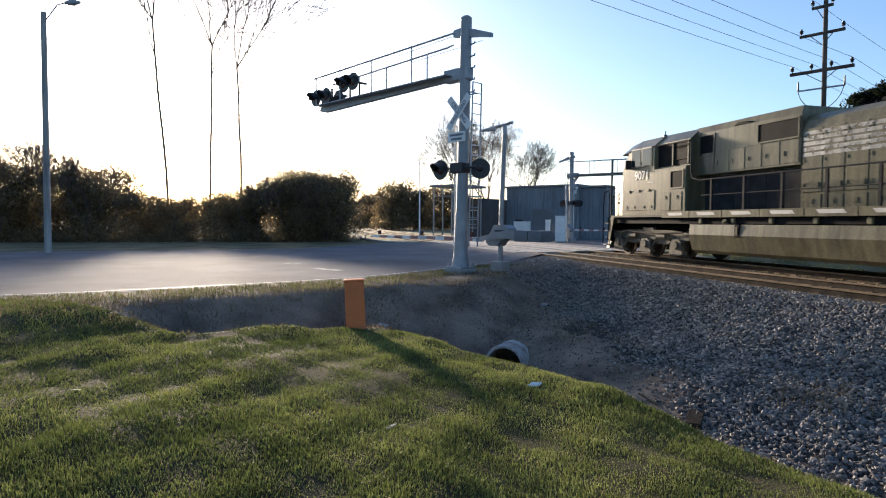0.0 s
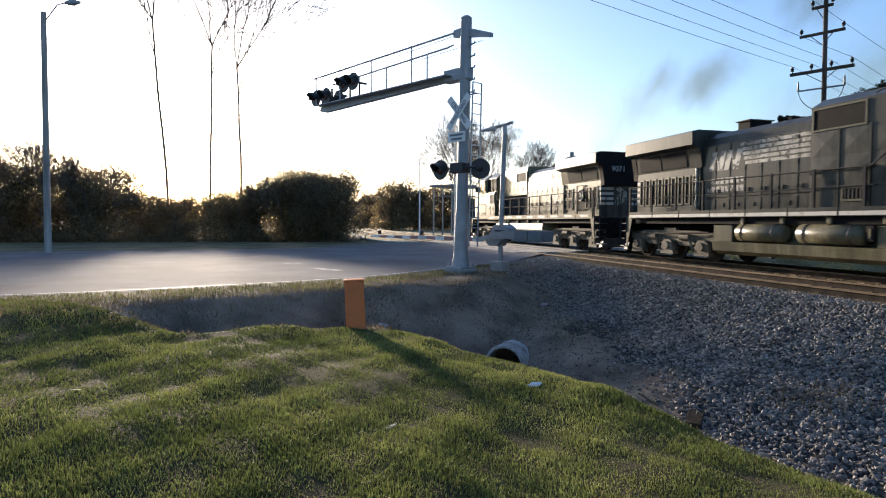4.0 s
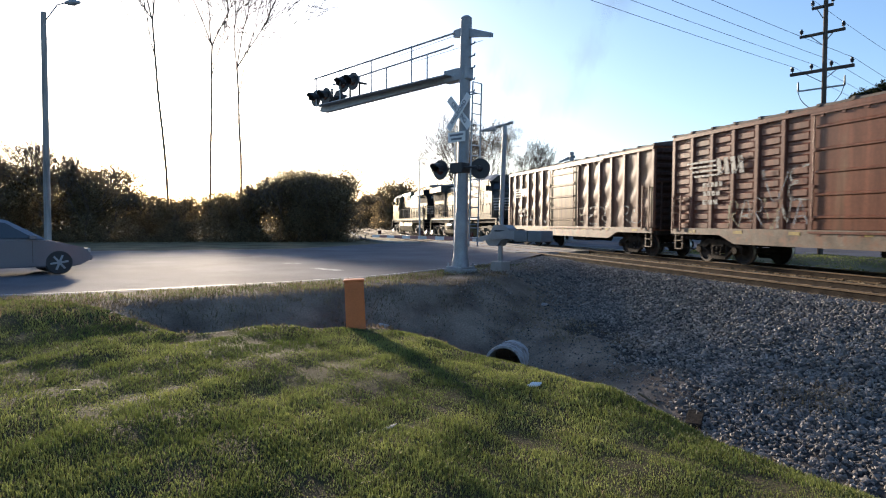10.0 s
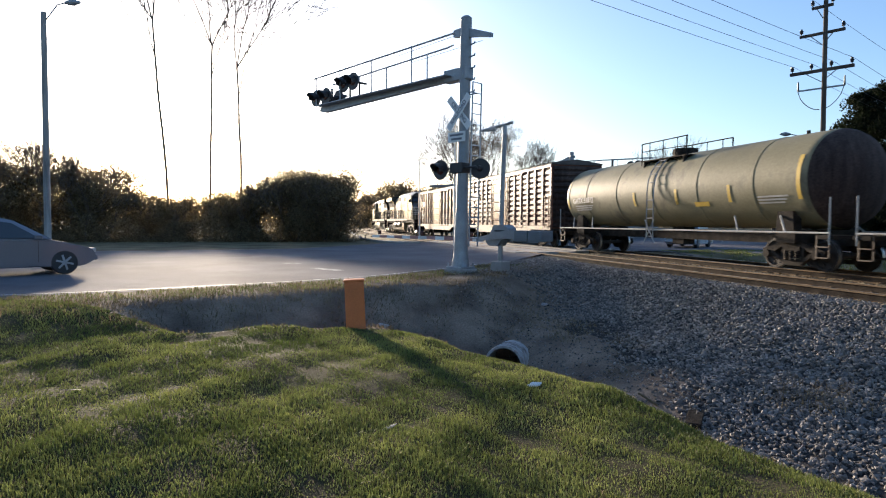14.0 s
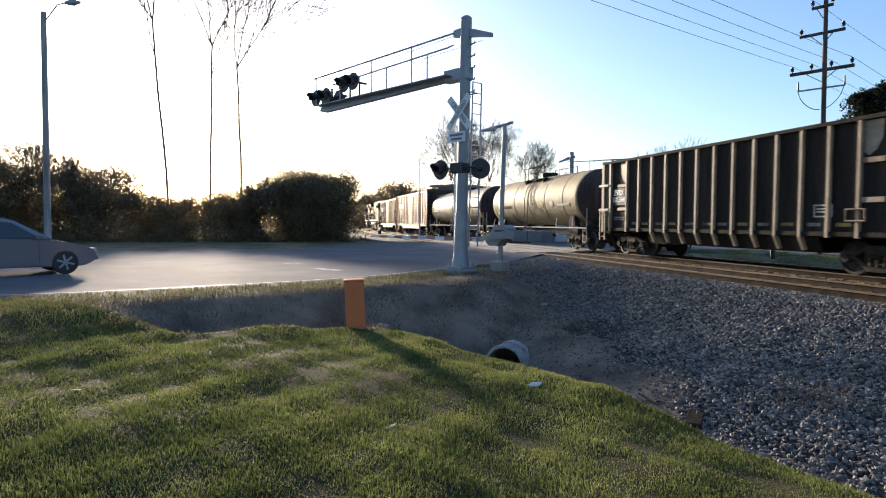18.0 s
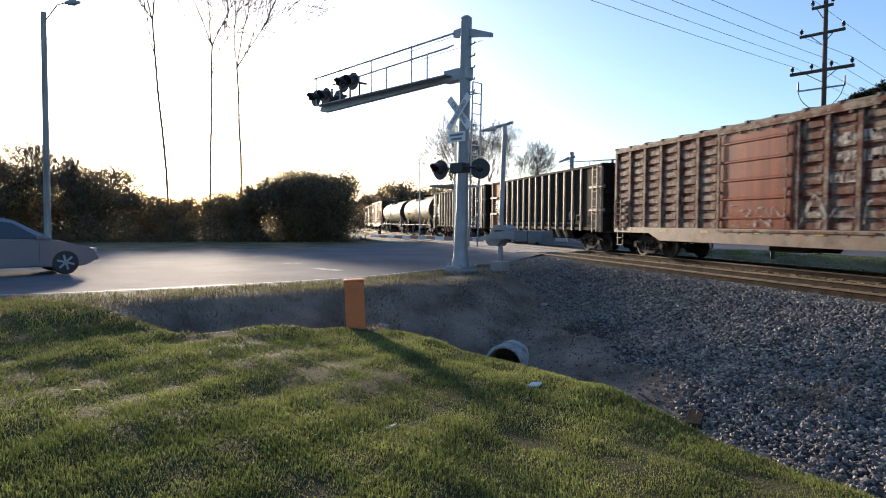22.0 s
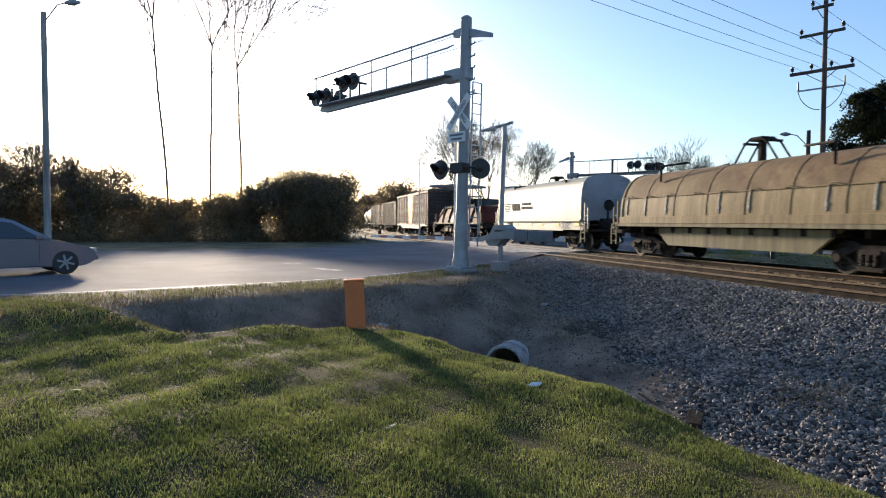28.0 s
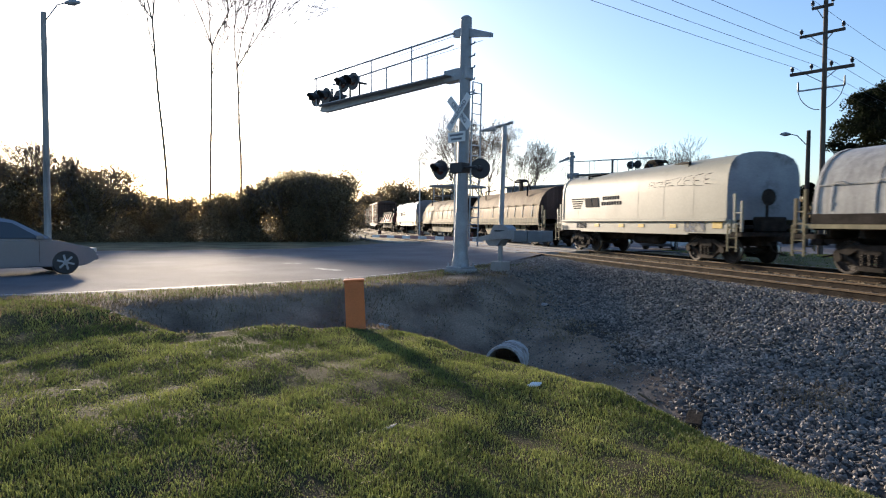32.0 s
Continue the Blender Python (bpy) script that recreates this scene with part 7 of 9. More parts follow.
def track(offset, y_lo, y_hi, label, ties_to):
    root = thing("railway_track", label, "railway track", "tracks", pose(0, 0, 0))
    prof = rail_profile()
    for s in (-0.7525, 0.7525):
        bm = B()
        stations = [y_lo] + list(np.arange(CURVE_Y, y_hi, 6.0)) + [y_hi]
        prev = None
        for st in stations:
            x, y, a = on_track(st, offset + s)
            ring = [bm.verts.new((x + px * math.cos(radians(a)), y - px * math.sin(radians(a)), pz)) for px, pz in prof]
            if prev:
                for i in range(len(prof)):
                    f = bm.faces.new((prev[i], prev[(i + 1) % len(prof)], ring[(i + 1) % len(prof)], ring[i]))
                    f.material_index = 1 if i == 6 else (2 if i in (1, 2, 3, 9, 10, 11) else 0)
            else:
                bm.faces.new(ring[::-1])
            prev = ring
        bm.faces.new(prev)
        bmesh.ops.recalc_face_normals(bm, faces=bm.faces[:])
        part("rail", bm, [M_RAIL, M_RAILTOP, M_WEBSHADE], root)
    st = y_lo + 0.3
    k = 0
    while st < ties_to:
        x, y, a = on_track(st, offset)
        if not (float(near_edge(x)) + 0.3 < y < float(far_edge(x)) - 0.3):
            t = new("tie", TIE)
            t.parent = root
            t.matrix_basis = pose(x + 0.03 * math.sin(k * 2.3), y, 0, 0, 0, -a + 0.8 * math.sin(k * 1.7))
            for s in (-0.7525, 0.7525):
                if y < 26:
                    q = new("tie_plate", PLATE)
                    q.parent = t
                    q.matrix_basis = pose(s, 0, 0)
        st += 0.53
        k += 1
    return root


track(NEAR_X, -12.0, 260.0, "nearer railway track with rust-brown rails and wooden ties", 90.0)
track(TRACK_X, -12.0, 260.0, "farther railway track on which the train runs", 90.0)
# crossing surface: panels between and beside the rails
for off in (NEAR_X, TRACK_X):
    for x0, x1 in ((off - 1.55, off - 0.81), (off - 0.67, off + 0.67), (off + 0.81, off + 1.55)):
        y0, y1 = float(near_edge(off)) + 0.2, float(far_edge(off)) - 0.2
        n = 6
        root = thing("crossing_surface", "worn concrete and rubber crossing panels between the rails", "crossing panel", "crossing panels", pose(0, 0, 0))
        for i in range(n):
            bm = B()
            a, b = y0 + (y1 - y0) * i / n + 0.01, y0 + (y1 - y0) * (i + 1) / n - 0.01
            box(bm, x0, x1, a, b, -0.14, -0.012, 0.01)
            part("panel", bm, M_CONCRETE, root)


# ---- crossing signals ----
M_LAMPRED = material("dark_red_lens", (0.06, 0.018, 0.016), 0.25, vary=0.05, bump=0)
M_LAMPLIT = glowing("lit_red_lens", (1.0, 0.06, 0.03), 3.0)
# arm red paled towards pink to hold the glare over it
M_ARMRED = material("pale_arm_red", (0.40, 0.22, 0.20), 0.7, vary=0.2, scale=2, bump=0.05, spec=0.2)


def light_unit(root, m, lit=False, name="flashing_light"):
    """A round lens on its black disc under a hood; looks along -y of m."""
    bm = B()
    lathe(bm, [(0.03, 0.02), (0.03, 0.29), (0.0, 0.30), (-0.012, 0.30), (-0.012, 0.15)], "y", 24)
    disc = part(name, bm, M_BLACK, root)
    disc.matrix_basis = m
    bm = B()
    lathe(bm, [(-0.013, 0.0001), (-0.013, 0.15), (-0.03, 0.14), (-0.05, 0.08), (-0.055, 0.001)], "y", 20)
    part("lens", bm, M_LAMPLIT if lit else M_LAMPRED, disc, smooth=True)
    bm = B()
    # curved hood over the lens, open below
    prev = None
    for i in range(9):
        a = math.radians(-20 + 220 * i / 8)
        c, s = math.cos(a), math.sin(a)
        ring = [bm.verts.new((0.17 * c, -0.01, 0.17 * s)), bm.verts.new((0.16 * c, -0.32 + 0.12 * (s < 0.2), 0.16 * s)), bm.verts.new((0.18 * c, -0.32 + 0.12 * (s < 0.2), 0.18 * s)), bm.verts.new((0.19 * c, -0.01, 0.19 * s))]
        if prev:
            for k in range(4):
                bm.faces.new((prev[k], prev[(k + 1) % 4], ring[(k + 1) % 4], ring[k]))
        prev = ring
    bmesh.ops.recalc_face_normals(bm, faces=bm.faces[:])
    part("visor", bm, M_BLACK, disc)
    bm = B()
    rod(bm, (0, 0.03, 0), (0, 0.22, 0), 0.09, 10, 0.05)
    part("lamp_housing", bm, M_BLACK, disc)
    return disc


def blade(root, m):
    bm = B()
    box(bm, -0.61, 0.61, -0.008, 0.008, -0.115, 0.115, 0.003)
    b = part("crossbuck_blade", bm, M_WHITE, root, "white crossbuck blade with dark letters")
    b.matrix_basis = m
    return b


def cantilever(base, lean, label, lit, H=7.32, za=5.70):
    """Mast with ladder, walkway arm and flashers. Local -y faces the traffic that comes along +y; the arm reaches to -x."""
    root = thing("cantilever_signal", label, "railroad signal", "crossing signals", base)
    bm = B()
    rod(bm, (0, 0, 0.25), (lean, 0, H), 0.175, 18, 0.165)
    part("mast", bm, M_MASTPAINT, root, smooth=True)
    bm = B()
    rod(bm, (0, 0, 0.16), (lean * 0.05, 0, 0.6), 0.27, 18, 0.21)
    rod(bm, (lean * 0.05, 0, 0.6), (lean * 0.2, 0, 1.75), 0.21, 18, 0.195)
    part("lower_sleeve", bm, M_GALV, root, "pale painted lower mast sleeve")
    bm = B()
    lathe(bm, [(H, 0.165), (H + 0.04, 0.17), (H + 0.1, 0.1)], "z", 18, centre=(lean, 0, 0))
    part("cap", bm, M_MASTPAINT, root)
    bm = B()
    box(bm, -0.36, 0.36, -0.36, 0.36, -0.25, 0.10, 0.03)
    part("footing", bm, M_CONCRETE, root, "concrete footing")
    bm = B()
    box(bm, -0.31, 0.31, -0.31, 0.31, 0.10, 0.16, 0.01)
    for a in range(4):
        s, t = ((-1, -1), (1, -1), (1, 1), (-1, 1))[a]
        rod(bm, (s * 0.26, t * 0.26, 0.1), (s * 0.26, t * 0.26, 0.26), 0.03, 8)
        extrude(bm, [(0, 0.16), (0.16, 0.16), (0, 0.5)], -0.012, 0.012, "y") if a == 0 else None
    part("base_plate", bm, M_GALV, root)
    L = 7.25
    # arm: tapering lower beam, walkway rail above
    bm = B()
    extrude(bm, [(-L, za - 0.10), (-L + 0.3, za - 0.17), (-0.1, za - 0.04), (-0.1, za + 0.17), (-L + 0.1, za + 0.06)], -0.09, 0.09)
    part("arm_beam", bm, M_GALV, root)
    bm = B()
    box(bm, -0.62, 0.34, -0.14, 0.14, za - 0.10, za + 0.26, 0.02)
    part("arm_clamp", bm, M_GALV, root)
    bm = B()
    pipe(bm, [(-L, -0.33, za + 1.06), (0, -0.33, za + 1.2)], 0.028)
    pipe(bm, [(-L + 0.3, 0.33, za + 0.92), (-0.9, 0.33, za + 1.10), (-0.55, 0.2, za + 1.08)], 0.026)
    part("hand_rail", bm, M_GALV, root)
    for i, xx in enumerate((-7.1, -5.6, -3.83, -1.82)):
        for k, yy in ((0, -0.33), (1, 0.33)):
            bm = B()
            x2 = xx if k == 0 else xx + (0.25 if i == 1 else 0.0)
            rod(bm, (x2, yy, za + 0.02), (x2, yy, za + 1.06 + 0.019 * (x2 + L) - 0.12 * k), 0.022, 6)
            part("rail_post", bm, M_GALV, root)
    bm = B()
    box(bm, -L + 0.1, -0.3, -0.36, -0.09, za + 0.05, za + 0.08)
    box(bm, -L + 0.1, -0.3, 0.09, 0.36, za + 0.05, za + 0.08)
    part("walk_grating", bm, M_GALV, root)
    # counter stay and tie rods at the head
    bm = B()
    extrude(bm, [(-0.3, H - 0.42), (-0.3, H - 0.22), (0.1, H - 0.2), (1.15, H - 0.58), (1.15, H - 0.70), (0.7, H - 0.6)], -0.05, 0.05)
    part("head_bracket", bm, M_GALV, root)
    bm = B()
    rod(bm, (0.8, 0, H - 0.72), (-2.2, 0, H - 0.25 - 0.55), 0.007, 6)
    rod(bm, (0.1, 0, H - 0.35), (-3.0, 0, za + 1.15), 0.007, 6)
    part("tie_rod", bm, M_GALV, root)
    for i in range(6):
        z = za - 0.5 + 0.34 * i
        bm = B()
        rod(bm, (lean * 0.8, 0, z), (lean * 0.8 + 0.36, 0, z + 0.03), 0.022, 6)
        rod(bm, (lean * 0.8 + 0.36, 0, z + 0.03), (lean * 0.8 + 0.38, 0, z + 0.08), 0.02, 6)
        part("climbing_peg", bm, M_GALV, root)
    # flashers on the arm
    for k, xx in enumerate((-7.2, -6.55, -5.45, -4.9)):
        for face in ((0, 180) if k in (0, 1) else (0,)):
            light_unit(root, pose(xx, -0.28 if face == 0 else 0.28, za + (0.35 if k < 2 else 0.62), 0, 0, face), False)
        bm = B()
        rod(bm, (xx, 0, za), (xx, 0, za + 0.65), 0.035, 8)
        rod(bm, (xx, -0.3, za + (0.35 if k < 2 else 0.62)), (xx, 0.3, za + (0.35 if k < 2 else 0.62)), 0.04, 8)
        part("lamp_bracket", bm, M_BLACK, root)
    # flashers on the mast
    bm = B()
    rod(bm, (-0.7, -0.12, 3.05), (0.7, -0.12, 3.05), 0.035, 8)
    box(bm, -0.24, 0.24, -0.25, 0.2, 2.9, 3.2, 0.02)
    part("crossarm", bm, M_BLACK, root)
    for xx in (-0.6, 0.6):
        if lit or xx < 0:
            light_unit(root, pose(xx, -0.26, 3.02), lit and xx > 0)
        if lit or xx > 0:
            light_unit(root, pose(xx, 0.16, 3.02, 0, 0, 180 + (35 if xx > 0 else 0)))
    # crossbuck and small plate
    for s, txt in ((1, "RAILROAD"), (-1, "CROSSING")):
        m = Matrix.Translation((lean * 0.6, -0.215 - 0.02 * (s > 0), 4.64)) @ Euler((0, radians(-s * 48), 0)).to_matrix().to_4x4()
        b = blade(root, m)
        words(txt, 0.17, M_WORNINK, b, Matrix.Translation((0, -0.010, 0)) @ Euler((math.pi / 2, 0, 0)).to_matrix().to_4x4(), depth=0.002, bold=0.004)
    bm = B()
    box(bm, -0.36, 0.34, -0.2, -0.185, 3.80, 4.10, 0.01)
    pl = part("tracks_plate", bm, M_WHITE, root, "white plate with worn lettering")
    for i in range(2):
        bm = B()
        box(bm, -0.28 + 0.06 * i, 0.26 - 0.06 * i, -0.205, -0.2, 3.98 - 0.12 * i, 4.04 - 0.12 * i)
        part("lettering", bm, M_WORNINK, pl)
    # ladder beside the mast
    bm = B()
    for yy in (-0.02, 0.36):
        rod(bm, (0.24 + lean * 0.6, yy, 0.75), (0.36 + lean * 0.6, yy, 5.5), 0.024, 6)
    for i in range(16):
        z = 1.0 + 0.3 * i
        xx = 0.24 + lean * 0.6 + 0.12 * (z - 0.75) / 5
        rod(bm, (xx, -0.02, z), (xx, 0.36, z), 0.016, 6)
    for z in (1.4, 3.4, 5.2):
        rod(bm, (0.1, 0.17, z), (0.45, 0.17, z), 0.02, 6)
    part("ladder", bm, M_GALV, root)
    bm = B()
    pipe(bm, [(-0.235, -0.02, 0.75), (-0.235, -0.02, 2.95)], 0.03)
    pipe(bm, [(-0.235, -0.02, 3.3), (-0.22, -0.02, 5.0)], 0.03)
    part("cable_conduit", bm, M_WHITE, root)
    return root


def gate(base, label, arm_len):
    """Barrier: post, mechanism box, arm to -x with red and white bands, counterweights to +x."""
    root = thing("crossing_gate", label, "barrier gate", "crossing gates", base)
    bm = B()
    box(bm, -0.22, 0.22, -0.22, 0.22, -0.2, 0.28, 0.03)
    part("footing", bm, M_CONCRETE, root)
    bm = B()
    rod(bm, (0, 0, 0.2), (0, 0, 0.85), 0.075, 12)
    rod(bm, (0.02, 0, 1.3), (0.13, 0, 4.38), 0.075, 12, 0.07)
    part("post", bm, M_GALV, root)
    bm = B()
    extrude(bm, [(-0.30, 0.74), (0.02, 0.74), (0.18, 0.92), (0.42, 0.98), (0.46, 1.08), (0.44, 1.28), (0.28, 1.38), (-0.1, 1.38), (-0.2, 1.22), (-0.42, 0.86)], -0.2, 0.2)
    part("mechanism_box", bm, M_MASTPAINT, root, "pale grey cast mechanism housing")
    bm = B()
    box(bm, -0.05, 0.35, -0.23, -0.2, 1.18, 1.22)
    part("latch", bm, M_SIGNINK, root)
    for s in (-0.26, 0.26):
        bm = B()
        extrude(bm, [(-0.75, 0.86), (-0.75, 0.98), (0.4, 1.22), (1.15, 1.22), (1.15, 0.92), (0.4, 0.98)], s - 0.02, s + 0.02)
        part("counterweight_arm", bm, M_MASTPAINT, root)
    for xx in (0.75, 1.25):
        bm = B()
        box(bm, xx, xx + 0.46, -0.3, 0.3, 0.90, 1.22, 0.02)
        part("counterweight", bm, M_WEIGHT, root, "flat grey counterweight plates")
    n = max(4, int(arm_len / 0.45))
    for i in range(n):
        x0, x1 = -0.7 - (arm_len - 0.7) * i / n, -0.7 - (arm_len - 0.7) * (i + 1) / n
        bm = B()
        h = 0.07 - 0.03 * i / n
        box(bm, x1, x0, -0.025, 0.025, 0.92 - h, 0.92 + h)
        part("arm_band", bm, M_ARMRED if i % 2 else M_WHITE, root)
    for i in range(3):
        bm = B()
        xx = -1.2 - (arm_len - 1.6) * i / 2
        box(bm, xx - 0.06, xx + 0.06, -0.05, 0.05, 1.0, 1.14, 0.02)
        part("arm_lamp", bm, M_LAMPRED, root)
    bm = B()
    pipe(bm, [(-0.78, 0, 4.30), (0.1, 0, 4.38), (0.42, 0, 4.43)], 0.045, 8)
    box(bm, -0.62, -0.2, -0.07, 0.07, 4.25, 4.34, 0.02)
    rod(bm, (-0.3, 0, 4.15), (-0.3, 0, 4.28), 0.05, 8)
    part("top_bracket", bm, M_GALV, root)
    return root


ROAD_TURN = 60.0        # degrees by which the signals face along the road
cantilever(pose(5.15, 17.13, hz(5.15, 17.13) + 0.02, 0, 0, -ROAD_TURN), 0.17, "grey cantilever crossing signal with unlit flashers and crossbuck", False)
gate(pose(6.46, 17.29, hz(6.46, 17.29) + 0.03, 0, 0, -ROAD_TURN), "grey crossing gate lowered across the road", 6.2)
cantilever(pose(22.3, 43.8, hz(22.3, 43.8) + 0.02, 0, 0, 180 - ROAD_TURN), 0.0, "grey cantilever crossing signal beyond the tracks, red light lit", True, 7.0, 5.15)
gate(pose(21.6, 43.0, hz(21.6, 43.0) + 0.03, 0, 0, 180 - ROAD_TURN), "grey crossing gate beyond the tracks", 5.6)


# ---- roadside and lawn things ----
bm = B()
extrude(bm, [(-0.17, 0.0), (-0.165, 0.88), (0.165, 0.88), (0.17, 0.0)], -0.12, 0.12)
bmesh.ops.bevel(bm, geom=bm.edges[:], offset=0.012, segments=2, affect="EDGES")
ped = thing("utility_pedestal", "orange plastic utility pedestal standing in the grass", "utility pedestal", m=pose(1.28, 10.62, hz(1.28, 10.62) - 0.03, 0, -2.5, -8))
part("body", bm, M_ORANGE, ped)
bm = B()
box(bm, -0.18, 0.18, -0.13, 0.13, 0.86, 0.905, 0.012)
part("cap", bm, M_ORANGE, ped, "sun-bleached flat cap")

M_CULVERT = material("weathered_pipe", (0.42, 0.41, 0.39), 0.8, vary=0.25, scale=3, bump=0.2, dirt=(0.09, 0.055, 0.035), dirt_amount=0.5, dirt_scale=2.5, spec=0.2)
# corrugated culvert pipe in the ditch
cul = thing("culvert", "pale corrugated culvert pipe end in the ditch", "culvert pipe", m=pose(4.10, 10.75, -1.38, -6, 0, -30))
bm = B()
seg = 28
rings = []
for k in range(16):
    yy = 0.08 * k
    ro = 0.38 + 0.012 * (k % 2)
    for r in (ro,):
        rings.append([bm.verts.new((r * math.cos(2 * math.pi * i / seg), yy, r * math.sin(2 * math.pi * i / seg))) for i in range(seg)])
inner = []
for k in range(16):
    yy = 0.08 * (15 - k)
    inner.append([bm.verts.new((0.335 * math.cos(2 * math.pi * i / seg), yy, 0.335 * math.sin(2 * math.pi * i / seg))) for i in range(seg)])
alls = rings + inner
for a, b in zip(alls, alls[1:] + alls[:1]):
    for i in range(seg):
        bm.faces.new((a[i], a[(i + 1) % seg], b[(i + 1) % seg], b[i]))
bmesh.ops.recalc_face_normals(bm, faces=bm.faces[:])
part("pipe", bm, M_CULVERT, cul)
bm = B()
lathe(bm, [(1.0, 0.33), (1.02, 0.33), (1.03, 0.01)], "y", 20)
part("dark_interior_silt", bm, M_SOIL, cul)


def rubble(name, x, y, sx, sy, sz, mat, label, category, turn=0.0, group=""):
    bm = B()
    v = SHAPES[int(abs(x * 7 + y * 3)) % 12]
    vs = [bm.verts.new((p[0] * sx, p[1] * sy, p[2] * sz)) for p in v]
    for f in ICO_F:
        bm.faces.new([vs[i] for i in f])
    bmesh.ops.subdivide_edges(bm, edges=bm.edges[:], cuts=1, use_grid_fill=True)
    for w in bm.verts:
        w.co *= 1 + 0.08 * noise.noise(w.co * 30)
    return mesh_thing(name, bm, mat, label, category, group, m=pose(x, y, hz(x, y) + sz * 0.45, 0, 0, turn))


def plank(x, y, l, w, h, turn, tilt, label):
    bm = B()
    box(bm, -l / 2, l / 2, -w / 2, w / 2, 0, h, 0.006)
    mesh_thing("scrap_board", bm, M_BOARD, label, "board", m=pose(x, y, hz(x, y) - 0.03, 0, tilt, turn))


rubble("litter", 2.78, 6.31, 0.13, 0.07, 0.04, M_WHITE, "crumpled white litter lying on the grass", "litter", 20)
rubble("rubble", 1.95, 12.1, 0.20, 0.16, 0.14, M_CONCRETE, "pale broken concrete lump by the ditch", "rubble", 10, "rubble")
rubble("rubble", 2.25, 12.0, 0.13, 0.12, 0.1, M_CONCRETE, "small broken concrete lump by the ditch", "rubble", 60, "rubble")
rubble("rubble", 6.8, 14.8, 0.16, 0.12, 0.07, M_CONCRETE, "small pale concrete chunk on the bank", "rubble", 60, "rubble")
rubble("litter", 0.9, 5.1, 0.08, 0.06, 0.02, M_CONCRETE, "small grey scrap lying on the grass", "litter", 40)
rubble("litter", -2.05, 6.9, 0.09, 0.03, 0.012, M_DOORTAN, "small pale scrap of litter on the grass", "litter", 10)
rubble("litter", 4.45, 5.5, 0.05, 0.05, 0.03, M_WHITE, "crumpled white scrap in the ditch", "litter", 10)
bm = B()
rod(bm, (0, -0.16, 0.02), (0.02, 0.16, 0.12), 0.018, 8)
mesh_thing("stick", bm, M_DRYBLADE, "bleached stick lying on the ditch gravel", "stick", m=pose(5.23, 7.74, hz(5.23, 7.74) + 0.01, 0, 0, 25))
plank(5.4, 6.9, 0.75, 0.2, 0.09, 48, 0, "dark weathered board half buried in the ditch")
plank(8.6, 6.6, 0.35, 0.14, 0.08, 10, 4, "dark broken tie end lying on the ballast")
plank(6.3, 4.4, 0.28, 0.16, 0.04, -30, 3, "rust-brown scrap board on the stones")
# tuft of dry stalks on the slope
x = R.normal(7.0, 0.30, 260)
y = R.normal(6.6, 0.30, 260)
blades("dry_stalks", x, y, R.uniform(0.05, 0.22, 260), 0.008, M_DRYBLADE, 1.2, "clump of dry stalks on the ballast slope", "weeds")
x = R.uniform(4.0, 5.2, 500)
y = R.uniform(3.5, 10, 500)
blades("ditch_weeds", x, y, R.uniform(0.04, 0.16, 500), 0.008, M_DRYBLADE, 0.9, "sparse dry weeds in the ditch", "weeds")

# painted road markings, a few millimetres proud
def road_strip(pts, w, name, label):
    bm = B()
    prev = None
    for i, (x, y) in enumerate(pts):
        a = Vector(pts[min(i + 1, len(pts) - 1)]) - Vector(pts[max(i - 1, 0)])
        nrm = Vector((-a.y, a.x)).normalized() * w / 2
        z = -0.115 + 0.075 * float(sstep(8.0, 10.5, x) * sstep(20.5, 18, x)) + 0.006
        p = [bm.verts.new((x + nrm.x, y + nrm.y, z)), bm.verts.new((x - nrm.x, y - nrm.y, z))]
        if prev:
            bm.faces.new((prev[0], prev[1], p[1], p[0]))
        prev = p
    bmesh.ops.recalc_face_normals(bm, faces=bm.faces[:])
    return mesh_thing(name, bm, M_LINE, label, "road marking", kind="structure")


road_strip([(x, float(near_edge(x)) + 0.35) for x in np.arange(-30, 7.5, 0.6)], 0.12, "edge_line", "worn white edge line along the road")
road_strip([(1.7, 18.4), (1.0, 19.55)], 0.35, "stop_line", "worn white end of the stop line before the crossing")
road_strip([(0.65, 21.5), (0.15, 22.0)], 0.3, "stop_line", "worn white scrap of the stop line before the crossing")


# ---- poles and wires ----
def pole(base, h, r, label, lamp=None, group="poles"):
    root = thing("utility_pole", label, "utility pole", group, base)
    bm = B()
    rod(bm, (0, 0, -0.3), (0, 0, h), r, 14, r * 0.72)
    part("pole", bm, M_GREYPOLE if lamp == "grey" else M_WOODPOLE, root, smooth=True)
    return root


def cobra_lamp(root, z, reach, dirn):
    d = Vector((math.cos(radians(dirn)), math.sin(radians(dirn)), 0))
    bm = B()
    pipe(bm, [tuple(d * 0.1 + Vector((0, 0, z - 0.5))), tuple(d * reach * 0.6 + Vector((0, 0, z + 0.15))), tuple(d * reach + Vector((0, 0, z + 0.25)))], 0.03)
    part("lamp_arm", bm, M_GALV, root)
    bm = B()
    c = d * (reach + 0.25) + Vector((0, 0, z + 0.24))
    rod(bm, c - d * 0.3, c + d * 0.05, 0.07, 10, 0.15)
    rod(bm, c + d * 0.05, c + d * 0.38, 0.15, 10, 0.05)
    part("lamp_head", bm, M_GALV, root, "grey street lamp head, unlit")


p = pole(pose(-10.12, 30.9, -0.15, 0.6, 0.35, 0), 10.7, 0.15, "tall street lamp pole beside the road, paled to grey for glare", "grey")
cobra_lamp(p, 10.85, 1.1, -20)
p = pole(pose(34.5, 33.3, -0.5), 8.2, 0.17, "short wooden pole with a street lamp beyond the tracks")
cobra_lamp(p, 7.7, 1.3, 165)

